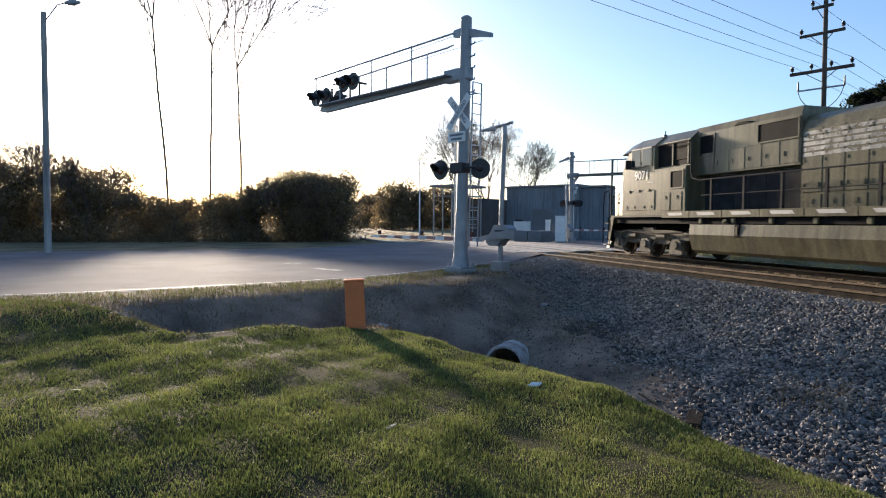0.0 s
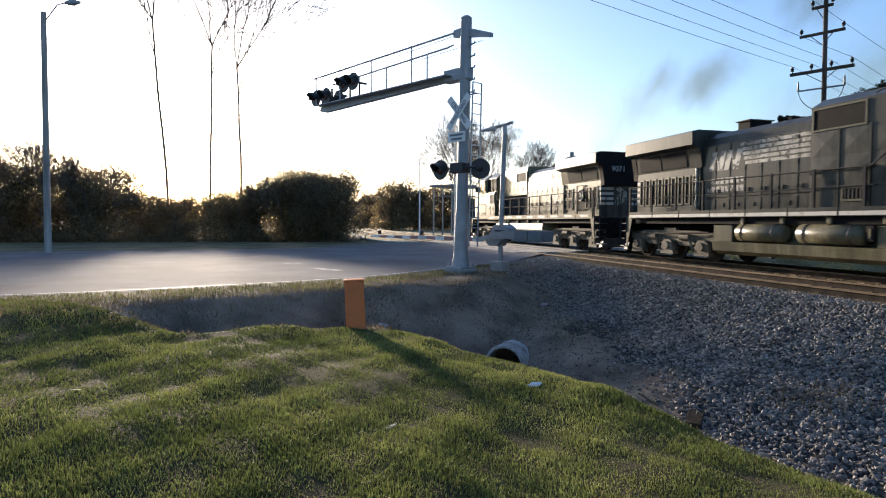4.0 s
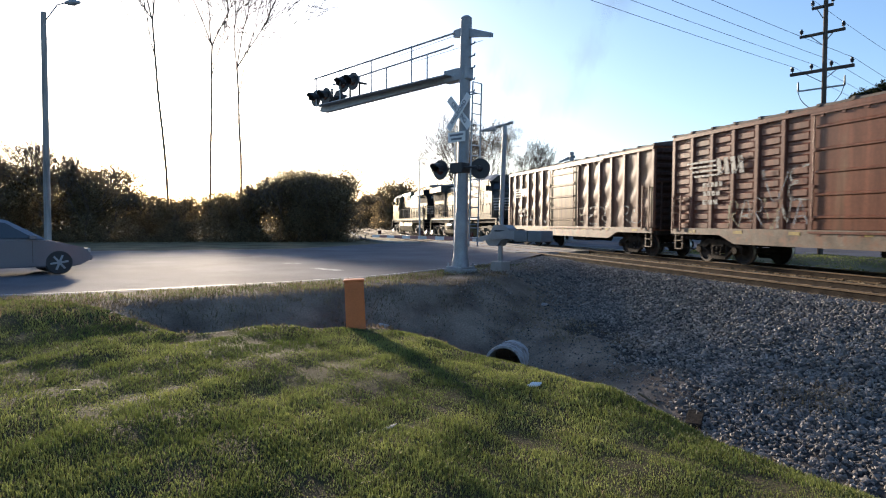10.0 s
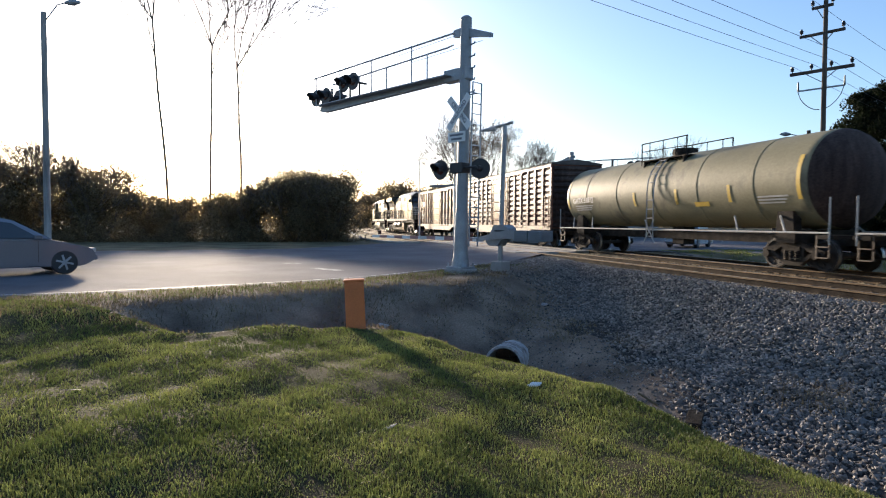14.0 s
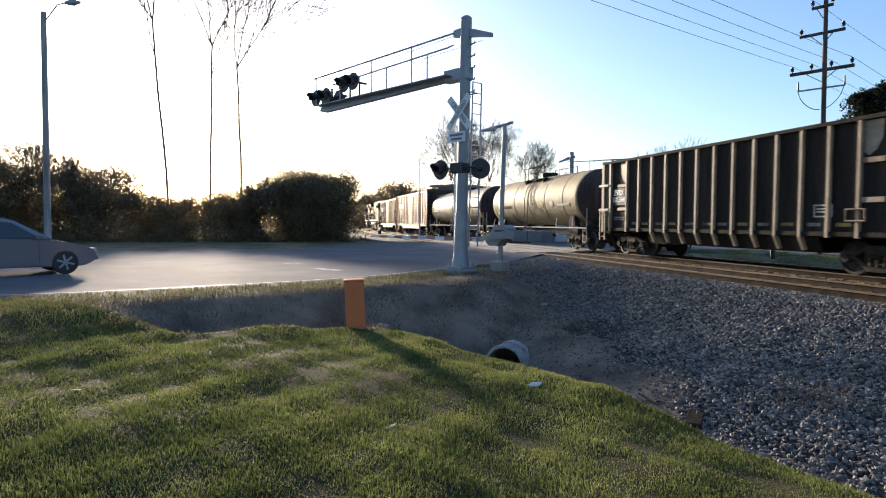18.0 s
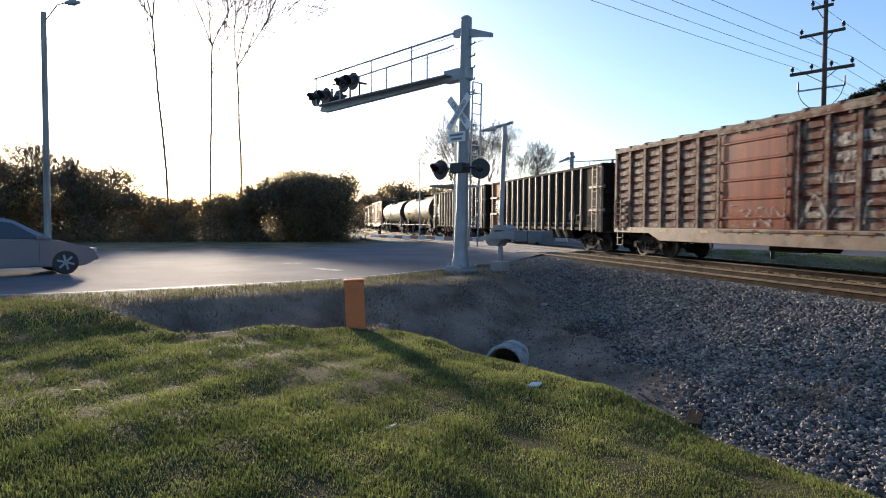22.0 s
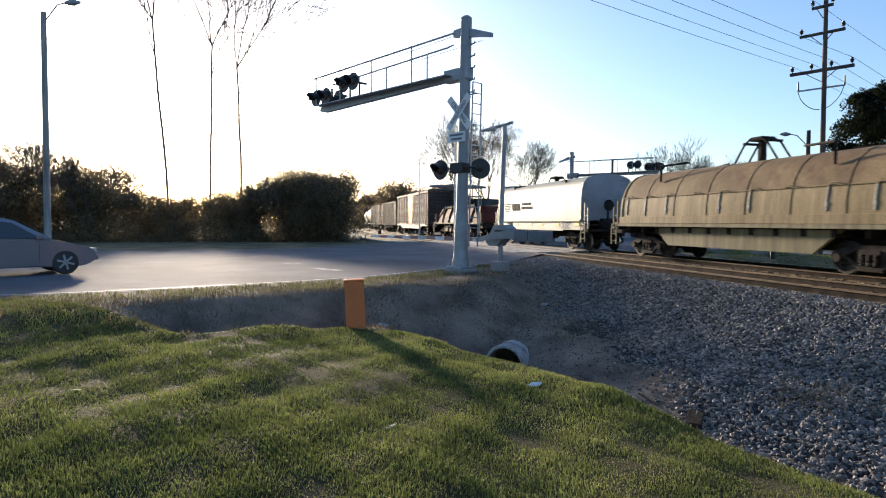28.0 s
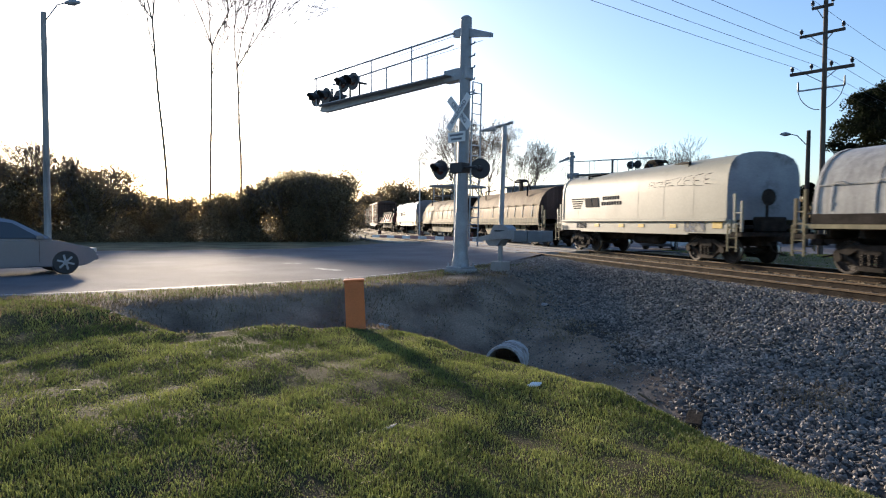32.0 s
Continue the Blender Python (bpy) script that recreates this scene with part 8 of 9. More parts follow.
UP = Vector((25.15, 23.4, -0.62))
up = pole(pose(*UP, 0, -0.6, 0), 13.0, 0.13, "dark wooden utility pole with three crossarms and insulators")
AZ = 152.0      # crossarms lie across the run of the wires
ad = Vector((math.sin(radians(AZ)), math.cos(radians(AZ)), 0))
wd = Vector((-0.9272, -0.3746, 0))
wire_tops = []


def crossarm(z, half, thick, n):
    bm = B()
    box_between(bm, tuple(-ad * half + Vector((0.0, 0.18, z))), tuple(ad * half + Vector((0.0, 0.18, z))), thick)
    arm = part("crossarm", bm, M_WOODPOLE, up)
    for s in (-1, 1):
        bm = B()
        box_between(bm, tuple(ad * (s * half * 0.55) + Vector((0, 0.2, z))), (0, 0.15, z - 0.55), 0.018)
        part("arm_brace", bm, M_GALV, up)
    for i in range(n):
        s = -1 + 2 * i / (n - 1) if n > 1 else 0
        q = ad * (s * half * 0.93) + Vector((0, 0.18, z))
        bm = B()
        zz = z + thick
        lathe(bm, [(zz, 0.02), (zz + 0.08, 0.025), (zz + 0.1, 0.085), (zz + 0.16, 0.06), (zz + 0.19, 0.095), (zz + 0.25, 0.055), (zz + 0.3, 0.06)], "z", 12, centre=(q.x, q.y, 0))
        part("insulator", bm, M_BLACK, arm)
        wire_tops.append(UP + q + Vector((0, 0, thick + 0.3)))


crossarm(12.35, 0.45, 0.06, 2)
crossarm(11.1, 0.95, 0.06, 2)
crossarm(9.35, 1.35, 0.07, 4)
bm = B()
box_between(bm, tuple(-ad * 1.0 + Vector((0, 0.18, 8.5))), tuple(ad * 1.0 + Vector((0, 0.18, 8.5))), 0.035)
part("lower_crossarm", bm, M_GALV, up)
for s in (-1, 1):
    bm = B()
    pts = []
    for i in range(9):
        u = i / 8
        q = ad * (s * (0.98 - 0.95 * u)) + Vector((0, 0.2, 8.5 - 1.0 * math.sin(math.pi * u * 0.5) ** 0.6))
        pts.append(tuple(q))
    pipe(bm, pts, 0.018)
    part("jumper_loop", bm, M_BLACK, up)
    bm = B()
    q = ad * (s * 0.98)
    rod(bm, (q.x, q.y + 0.18, 8.5), (q.x, q.y + 0.18, 8.95), 0.045, 8, 0.03)
    part("cutout", bm, M_BLACK, up)


def wire(a, b, sag, label="thin dark overhead wire", r=0.009):
    bm = B()
    pts = []
    for i in range(21):
        u = i / 20
        p = a.lerp(b, u)
        p.z -= sag * 4 * u * (1 - u)
        pts.append(tuple(p))
    pipe(bm, pts, r, 4)
    return mesh_thing("overhead_wire", bm, M_BLACK, label, "wire", "overhead wires")


for k, p in enumerate(wire_tops):
    if k in (0, 4, 5, 6, 7):
        wire(p, p + wd * 62 + Vector((0, 0, 0.9)), 0.5)
        wire(p, p - wd * 45 + Vector((0, 0, -0.6)), 0.8)

bm = B()
rod(bm, (0, 0, -0.3), (0, 0, 7.2), 0.09, 8, 0.07)
mesh_thing("sign_post", bm, M_WOODPOLE, "thin dark post beyond the crossing", "post", m=pose(26.9, 45.5, -0.45))

# ---- slim white post by the lot ----
bm = B()
rod(bm, (0, 0, -0.3), (0, 0, 7.9), 0.09, 10, 0.05)
mesh_thing("flagpole", bm, M_WHITE, "slim white post beside the far lot", "post", m=pose(13.8, 60.6, -0.2))
bm = B()
rod(bm, (0, 0, -0.2), (0, 0, 1.5), 0.11, 10)
mesh_thing("bollard", bm, M_BLACK, "short dark post on the verge beyond the tracks", "post", m=pose(21.9, 22.9, hz(21.9, 22.9)))

# ---- buildings ----
M_BLUEWALL = material("blue_grey_siding", (0.19, 0.21, 0.235), 0.55, vary=0.15, scale=0.4, fine=10, bump=0.1, tint=(0.235, 0.255, 0.28), streak=True)
M_DARKWALL = material("dark_brick", (0.10, 0.09, 0.085), 0.8, vary=0.2, scale=0.6, fine=12, bump=0.2)
M_ROOFGREY = material("roof_metal", (0.2, 0.2, 0.21), 0.6, vary=0.15, scale=0.5)


def warehouse():
    """Long low shed: a dark wing and a blue metal-clad wing."""
    root = thing("warehouse", "low blue-grey metal warehouse with a flat roof", "warehouse", m=pose(26.0, 67.6, -0.45, 0, 0, -52))
    L1, L2, D, H = 9.2, 3.0, 18.0, 5.9
    bm = B()
    box(bm, 0, L1, 0, D, 0, H)
    part("wall", bm, M_BLUEWALL, root, "blue-grey metal wall of the older wing")
    bm = B()
    box(bm, L1, L1 + L2, 0.4, D, 0, H - 0.2)
    part("wall", bm, M_BLUEWALL, root, "blue ribbed metal wall")
    for i in range(40):
        bm = B()
        x = L1 + 0.2 + i * 0.4
        if x > L1 + L2 - 0.1:
            break
        box(bm, x - 0.04, x + 0.04, 0.34, 0.4, 0.1, H - 0.35)
        part("siding_rib", bm, M_BLUEWALL, root)
    for x0, x1, y0, z in ((-0.3, L1, -0.35, H), (L1, L1 + L2 + 0.2, 0.1, H - 0.2)):
        bm = B()
        box(bm, x0, x1, y0, D + 0.2, z, z + 0.22, 0.03)
        part("roof", bm, M_ROOFGREY, root)
    for x0, x1, z1, mt in ((1.2, 2.2, 2.2, M_BLACK), (3.4, 6.4, 3.4, M_ROOFGREY)):
        y = -0.06 if x0 < L1 else 0.3
        bm = B()
        box(bm, x0, x1, y, y + 0.1, 0.05, z1, 0.01)
        d = part("door", bm, mt, root)
        for k in range(5):
            bm = B()
            z = 0.3 + (z1 - 0.5) * k / 4
            box(bm, x0 + 0.05, x1 - 0.05, y - 0.03, y, z - 0.03, z + 0.03)
            part("door_slat", bm, mt, d)
    for i in range(22):
        bm = B()
        x = 0.2 + i * 0.42
        box(bm, x - 0.04, x + 0.04, -0.05, 0.0, 3.5 if 3.2 < x < 6.6 or 1.0 < x < 2.4 else 0.1, H - 0.15)
        part("siding_rib", bm, M_BLUEWALL, root)
    return root


warehouse()


def canopy():
    root = thing("loading_canopy", "flat open canopy on steel posts before a small building", "canopy", m=pose(15.6, 68.0, -0.3, 0, 0, -50))
    bm = B()
    box(bm, 2.8, 7.0, -2.2, 3.0, 5.5, 5.75, 0.03)
    part("roof", bm, M_ROOFGREY, root)
    bm = B()
    box(bm, 3.0, 6.8, -1.8, 2.6, 4.5, 4.62, 0.02)
    part("lower_roof", bm, M_ROOFGREY, root)
    for x in (3.1, 4.3, 5.5, 6.6):
        for y in (-1.7, 2.5):
            bm = B()
            rod(bm, (x, y, -0.3), (x, y, 5.5), 0.08, 8)
            part("post", bm, M_GALV, root)
    bm = B()
    box(bm, 2.9, 6.9, 2.7, 8.5, 0, 4.4)
    part("wall", bm, M_DARKWALL, root)
    for x in (3.3, 5.0):
        bm = B()
        box(bm, x, x + 1.1, 2.62, 2.7, 2.0, 3.1, 0.01)
        w = part("window", bm, M_WHITE, root)
        bm = B()
        box(bm, x + 0.08, x + 1.02, 2.6, 2.62, 2.08, 3.02)
        part("pane", bm, M_GLASS, w)
    return root


canopy()
for x, y, w, d, h, lab in ((20.7, 42.3, 0.8, 0.6, 2.0, "white signal equipment cabinet beside the crossing"), (19.9, 42.9, 0.35, 0.35, 1.7, "narrow white signal case"), (23.2, 56.0, 1.6, 0.8, 1.9, "white vending cabinet by the warehouse")):
    root = thing("equipment_cabinet", lab, "cabinet", "cabinets", pose(x, y, hz(x, y) - 0.02, 0, 0, -30))
    bm = B()
    box(bm, -w / 2, w / 2, -d / 2, d / 2, 0.1, h, 0.02)
    part("body", bm, M_WHITE, root)
    bm = B()
    box(bm, -w / 2 - 0.04, w / 2 + 0.04, -d / 2 - 0.04, d / 2 + 0.04, h, h + 0.06, 0.015)
    part("lid", bm, M_WHITE, root)
    bm = B()
    box(bm, -w / 2 + 0.06, w / 2 - 0.06, -d / 2 - 0.02, -d / 2, 0.2, h - 0.1, 0.005)
    part("door", bm, M_WHITE, root)
    bm = B()
    box(bm, -w / 2, w / 2, -d / 2, d / 2, 0.0, 0.1)
    part("plinth", bm, M_CONCRETE, root)

# kerb curving off beyond the road
def kerb_line(pts, label):
    bm = B()
    prev = None
    for i, (x, y) in enumerate(pts):
        a = Vector(pts[min(i + 1, len(pts) - 1)]) - Vector(pts[max(i - 1, 0)])
        nr = Vector((-a.y, a.x)).normalized() * 0.12
        z = hz(x, y)
        ring = [bm.verts.new((x + nr.x, y + nr.y, z - 0.2)), bm.verts.new((x + nr.x, y + nr.y, z + 0.13)), bm.verts.new((x - nr.x, y - nr.y, z + 0.15)), bm.verts.new((x - nr.x, y - nr.y, z - 0.2))]
        if prev:
            for k in range(4):
                bm.faces.new((prev[k], prev[(k + 1) % 4], ring[(k + 1) % 4], ring[k]))
        prev = ring
    bmesh.ops.recalc_face_normals(bm, faces=bm.faces[:])
    mesh_thing("kerb", bm, M_CONCRETE, label, "kerb", kind="structure")


kerb_line([(9.4, 40.8), (7.8, 41.6), (7.0, 43.8), (6.6, 47), (6.7, 51.3), (7.5, 60), (9.0, 75), (10.9, 101)], "pale concrete kerb curving away beyond the road")


# ---- vehicles ----
def saloon(label, paint, m, name="car"):
    """Four-door car, nose to +x, its nose at x = 0."""
    root = thing(name, label, "car", "cars", m)
    W = 0.88
    bm = B()
    lower = [(0.0, 0.38), (-0.02, 0.55), (-0.10, 0.70), (-0.7, 0.86), (-1.1, 0.94), (-3.9, 1.02), (-4.5, 1.03), (-4.6, 0.85), (-4.6, 0.38), (-4.3, 0.22), (-0.3, 0.22)]
    rows = []
    for y, k in ((-W + 0.06, 0.95), (-W, 1.0), (W, 1.0), (W - 0.06, 0.95)):
        rows.append([bm.verts.new((-2.3 + (x + 2.3) * (k if abs(y) < W else 1.0), y, z + (0.02 if abs(y) < W and z > 0.6 else 0))) for x, z in lower])
    n = len(lower)
    seqs = [rows[1], rows[0], rows[3], rows[2]]
    for a, b in zip(seqs, seqs[1:]):
        for i in range(n):
            bm.faces.new((a[i], a[(i + 1) % n], b[(i + 1) % n], b[i]))
    bm.faces.new(rows[1][::-1])
    bm.faces.new(rows[2])
    bmesh.ops.recalc_face_normals(bm, faces=bm.faces[:])
    bmesh.ops.bevel(bm, geom=[e for e in bm.edges if e.calc_face_angle(0.0) > 0.3], offset=0.035, segments=2, affect="EDGES", clamp_overlap=True)
    part("body", bm, paint, root, smooth=True)
    # greenhouse, tapering in
    bm = B()
    prof = [(-1.05, 0.95), (-1.9, 1.46), (-2.4, 1.57), (-3.2, 1.54), (-4.0, 1.03)]
    a = [bm.verts.new((x, -(W - 0.06) + 0.17 * (z - 0.94) / 0.5, z)) for x, z in prof]
    b = [bm.verts.new((x, (W - 0.06) - 0.17 * (z - 0.94) / 0.5, z)) for x, z in prof]
    for i in range(4):
        bm.faces.new((a[i], a[i + 1], b[i + 1], b[i]))
    bm.faces.new(a)
    bm.faces.new(b[::-1])
    bm.faces.new((a[0], b[0], b[4], a[4]))
    bmesh.ops.recalc_face_normals(bm, faces=bm.faces[:])
    bmesh.ops.bevel(bm, geom=[e for e in bm.edges if e.calc_face_angle(0.0) > 0.3], offset=0.03, segments=2, affect="EDGES", clamp_overlap=True)
    part("cabin", bm, paint, root, smooth=True)
    for s in (-1, 1):
        for q in ([(-1.35, 0.99), (-1.95, 1.39), (-2.5, 1.48), (-2.5, 1.0)], [(-2.58, 1.0), (-2.58, 1.48), (-3.15, 1.46), (-3.7, 1.03)]):
            bm = B()
            v = [bm.verts.new((x, s * ((W - 0.055) - 0.17 * (z - 0.94) / 0.5 + 0.004), z)) for x, z in q]
            bm.faces.new(v)
            part("side_window", bm, M_GLASS, root)
        bm = B()
        box(bm, -1.5, -1.32, *sorted((s * W, s * (W + 0.18))), 0.96, 1.08, 0.02)
        part("mirror", bm, paint, root)
        bm = B()
        box(bm, -0.35, -0.03, *sorted((s * 0.5, s * (W - 0.02))), 0.58, 0.7, 0.02)
        part("headlight", bm, M_LIVERY, root)
        bm = B()
        box(bm, -4.61, -4.45, *sorted((s * 0.5, s * (W - 0.02))), 0.78, 0.94, 0.02)
        part("tail_light", bm, M_REDPAINT, root)
        for x in (-0.8, -3.5):
            bm = B()
            lathe(bm, [(s * 0.68, 0.2), (s * 0.68, 0.3), (s * 0.72, 0.33), (s * 0.86, 0.33), (s * 0.895, 0.3), (s * 0.895, 0.21)], "x", 22)
            for v in bm.verts:
                v.co = Vector((v.co.y, v.co.x, v.co.z))
            bmesh.ops.recalc_face_normals(bm, faces=bm.faces[:])
            w = part("wheel", bm, M_BLACK, root, m=pose(x, 0, 0.33))
            CAR_WHEELS.append(w)
            bm = B()
            for k in range(6):
                an = math.pi / 3 * k
                box_between(bm, (0.05 * math.cos(an), s * 0.9, 0.05 * math.sin(an)), (0.21 * math.cos(an), s * 0.895, 0.21 * math.sin(an)), 0.025)
            rod(bm, (0, s * 0.8, 0), (0, s * 0.91, 0), 0.06, 10)
            part("rim", bm, M_GALV, w)
        bm = B()
        for x in (-2.54, -3.75, -1.4):
            box(bm, x - 0.006, x + 0.006, *sorted((s * (W - 0.002), s * (W + 0.004))), 0.35, 0.93)
        part("door_seam", bm, M_BLACK, root)
    bm = B()
    v = [bm.verts.new(p) for p in ((-1.12, -0.72, 0.985), (-1.12, 0.72, 0.985), (-1.84, 0.62, 1.42), (-1.84, -0.62, 1.42))]
    bm.faces.new(v)
    for w in bm.verts:
        w.co += Vector((0.004, 0, 0.012))
    part("windshield", bm, M_GLASS, root)
    bm = B()
    box(bm, -0.06, 0.03, -0.8, 0.8, 0.36, 0.5, 0.03)
    part("bumper", bm, paint, root)
    bm = B()
    box(bm, -0.02, 0.02, -0.45, 0.45, 0.54, 0.66, 0.01)
    part("radiator_grille", bm, M_GRILLE, root)
    return root


CAR_WHEELS = []
M_CARGREY = material("metallic_silver_paint", (0.21, 0.22, 0.25), 0.2, metal=0.4, vary=0.06, scale=1, bump=0)
M_CARWHITE = material("white_car_paint", (0.6, 0.62, 0.64), 0.25, vary=0.05, scale=1, bump=0)
CAR_DIR = 29.0      # degrees from +x: along the road towards the crossing
CAR_STOP = (-5.38, 19.68)
waiting_car = saloon("silver-grey saloon car waiting at the lowered gate", M_CARGREY, pose(*CAR_STOP, -0.11, 0, 0, CAR_DIR))
MOVING_WHEELS = list(CAR_WHEELS)
FAR_STOP, FAR_DIR = (19.8, 28.9), 217.5
far_car = saloon("silver-white saloon car waiting beyond the crossing", M_CARWHITE, pose(*FAR_STOP, -0.12, 0, 0, FAR_DIR))
FAR_WHEELS = CAR_WHEELS[len(MOVING_WHEELS):]


# ---- trees ----
def tube_mesh(name, segs, mat, sides=5):
    """segs: (start, end, r0, r1)."""
    co, fc = [], []
    for a, b, r0, r1 in segs:
        a, b = Vector(a), Vector(b)
        d = (b - a).normalized()
        u = d.orthogonal().normalized()
        v = d.cross(u)
        n = sides if r0 > 0.025 else 3
        i0 = len(co)
        for p, r in ((a, r0), (b, r1)):
            for k in range(n):
                an = 2 * math.pi * k / n
                co.append(p + (u * math.cos(an) + v * math.sin(an)) * r)
        for k in range(n):
            fc.append((i0 + k, i0 + (k + 1) % n, i0 + n + (k + 1) % n, i0 + n + k))
    me = bpy.data.meshes.new(name)
    me.from_pydata([tuple(c) for c in co], [], fc)
    me.materials.append(mat)
    return me


def grow(rng, p, d, length, r, depth, out, spread=0.5, up=0.15):
    """Branching limbs; the last levels are fine twigs."""
    n = 3
    for i in range(n):
        q = p + d * (length / n)
        d2 = (d + Vector((rng.gauss(0, 0.12), rng.gauss(0, 0.12), rng.gauss(0, 0.08) + 0.03))).normalized()
        out.append((p, q, r * (1 - 0.22 * i), r * (1 - 0.22 * (i + 1)), depth))
        if depth > 0 and i > 0:
            side = d2.cross(Vector((rng.gauss(0, 1), rng.gauss(0, 1), rng.gauss(0, 1)))).normalized()
            dd = (d2 + side * rng.uniform(spread, spread * 2.0) + Vector((0, 0, up))).normalized()
            grow(rng, q, dd, length * rng.uniform(0.55, 0.8), r * 0.5, depth - 1, out, spread, up)
        p, d = q, d2
    if depth > 0:
        for _ in range(2):
            side = d.cross(Vector((rng.gauss(0, 1), rng.gauss(0, 1), rng.gauss(0, 1)))).normalized()
            dd = (d + side * rng.uniform(spread * 0.4, spread * 1.3) + Vector((0, 0, up))).normalized()
            grow(rng, p, dd, length * rng.uniform(0.6, 0.85), r * 0.55, depth - 1, out, spread, up)


def leaves_mesh(name, pts, size, mat, seed):
    rg = np.random.default_rng(seed)
    n = len(pts)
    P = np.asarray(pts, float)
    a = rg.normal(0, 1, (n, 3))
    a /= np.linalg.norm(a, axis=1)[:, None]
    b = np.cross(a, rg.normal(0, 1, (n, 3)))
    b /= np.linalg.norm(b, axis=1)[:, None]
    s = size * rg.uniform(0.6, 1.4, n)[:, None]
    co = np.stack([P - a * s, P + b * s * 0.5, P + a * s, P - b * s * 0.5], 1).reshape(-1, 3)
    i = np.arange(n) * 4
    me = bpy.data.meshes.new(name)
    me.from_pydata(co.tolist(), [], np.stack([i, i + 1, i + 2, i + 3], -1).tolist())
    me.materials.append(mat)
    return me


def bare_tree(seed, h, r, depth, name, label, first=0.4, spread=0.5, buds=0, m=None, group="bare trees", twig=0.016, up=0.15, limb=0.5, lean=0.0, slender=False):
    rng = random.Random(seed)
    root = thing(name, label, "tree", group, m)
    p = Vector((0, 0, -0.2))
    trunk = []
    d = Vector((rng.gauss(0, 0.03), rng.gauss(0, 0.03), 1)).normalized()
    steps_ = 6
    for i in range(steps_):
        q = p + d * (h * first / steps_)
        trunk.append((p, q, r * (1 - 0.06 * i), r * (1 - 0.06 * (i + 1))))
        p = q
        d = (d + Vector((rng.gauss(0, 0.04), rng.gauss(0, 0.04), 0.1))).normalized()
    out = []
    if slender:
        # a few ascending stems that keep their line, each hung with side branches
        for i in range(4):
            a = 2 * math.pi * (i + rng.random() * 0.5) / 4
            p, d2 = trunk[-1 - i // 3][1].copy(), (d + Vector((0.42 * math.cos(a) + 0.25 * lean, 0.42 * math.sin(a), 0.1))).normalized()
            n, rr = 12, r * (0.66 - 0.08 * i)
            for j in range(n):
                q = p + d2 * (h * (1 - first) / n)
                r1 = rr * 0.92
                out.append((p, q, rr, r1, 3))
                side = d2.cross(Vector((rng.gauss(0, 1), rng.gauss(0, 1), rng.gauss(0, 0.4)))).normalized()
                dd = (d2 + side * rng.uniform(0.45, 0.8) + Vector((0, 0, 0.1))).normalized()
                grow(rng, q, dd, h * (1 - first) * rng.uniform(0.20, 0.36) * (1.1 - 0.06 * j), max(r1 * 0.55, 0.03), 2, out, 0.42, 0.1)
                p, rr = q, r1
                d2 = (d2 + Vector((rng.gauss(0, 0.06), rng.gauss(0, 0.06), 0.04))).normalized()
    for i in range(0 if slender else 4):
        a = 2 * math.pi * (i + rng.random() * 0.6) / 4
        dd = (d + Vector((math.cos(a) + lean, math.sin(a), 0)) * rng.uniform(0.25, 0.6)).normalized()
        grow(rng, p, dd, h * (1 - first) * rng.uniform(0.36, 0.46), r * limb, depth, out, spread, up)
    t = new("trunk", tube_mesh("trunk", trunk, M_BARK, 9))
    t.parent = root
    big = [s[:4] for s in out if s[4] >= 2]
    small = [(s[0], s[1], max(s[2], twig), max(s[3], twig * 0.7)) for s in out if s[4] < 2]
    if big:
        o = new("branch_framework", tube_mesh("branch_framework", big, M_BARK, 6))
        o.parent = root
    o = new("crown", tube_mesh("crown", small, M_BARK, 3))
    o.parent = root
    if buds:
        ends = [s[1] for s in out if s[4] == 0]
        pts = [e + Vector((rng.gauss(0, 0.12), rng.gauss(0, 0.12), rng.gauss(0, 0.12))) for e in ends for _ in range(buds)]
        o = new("budding_foliage", leaves_mesh("budding_foliage", pts, 0.05, M_BUDS, seed))
        o.parent = root
    return root


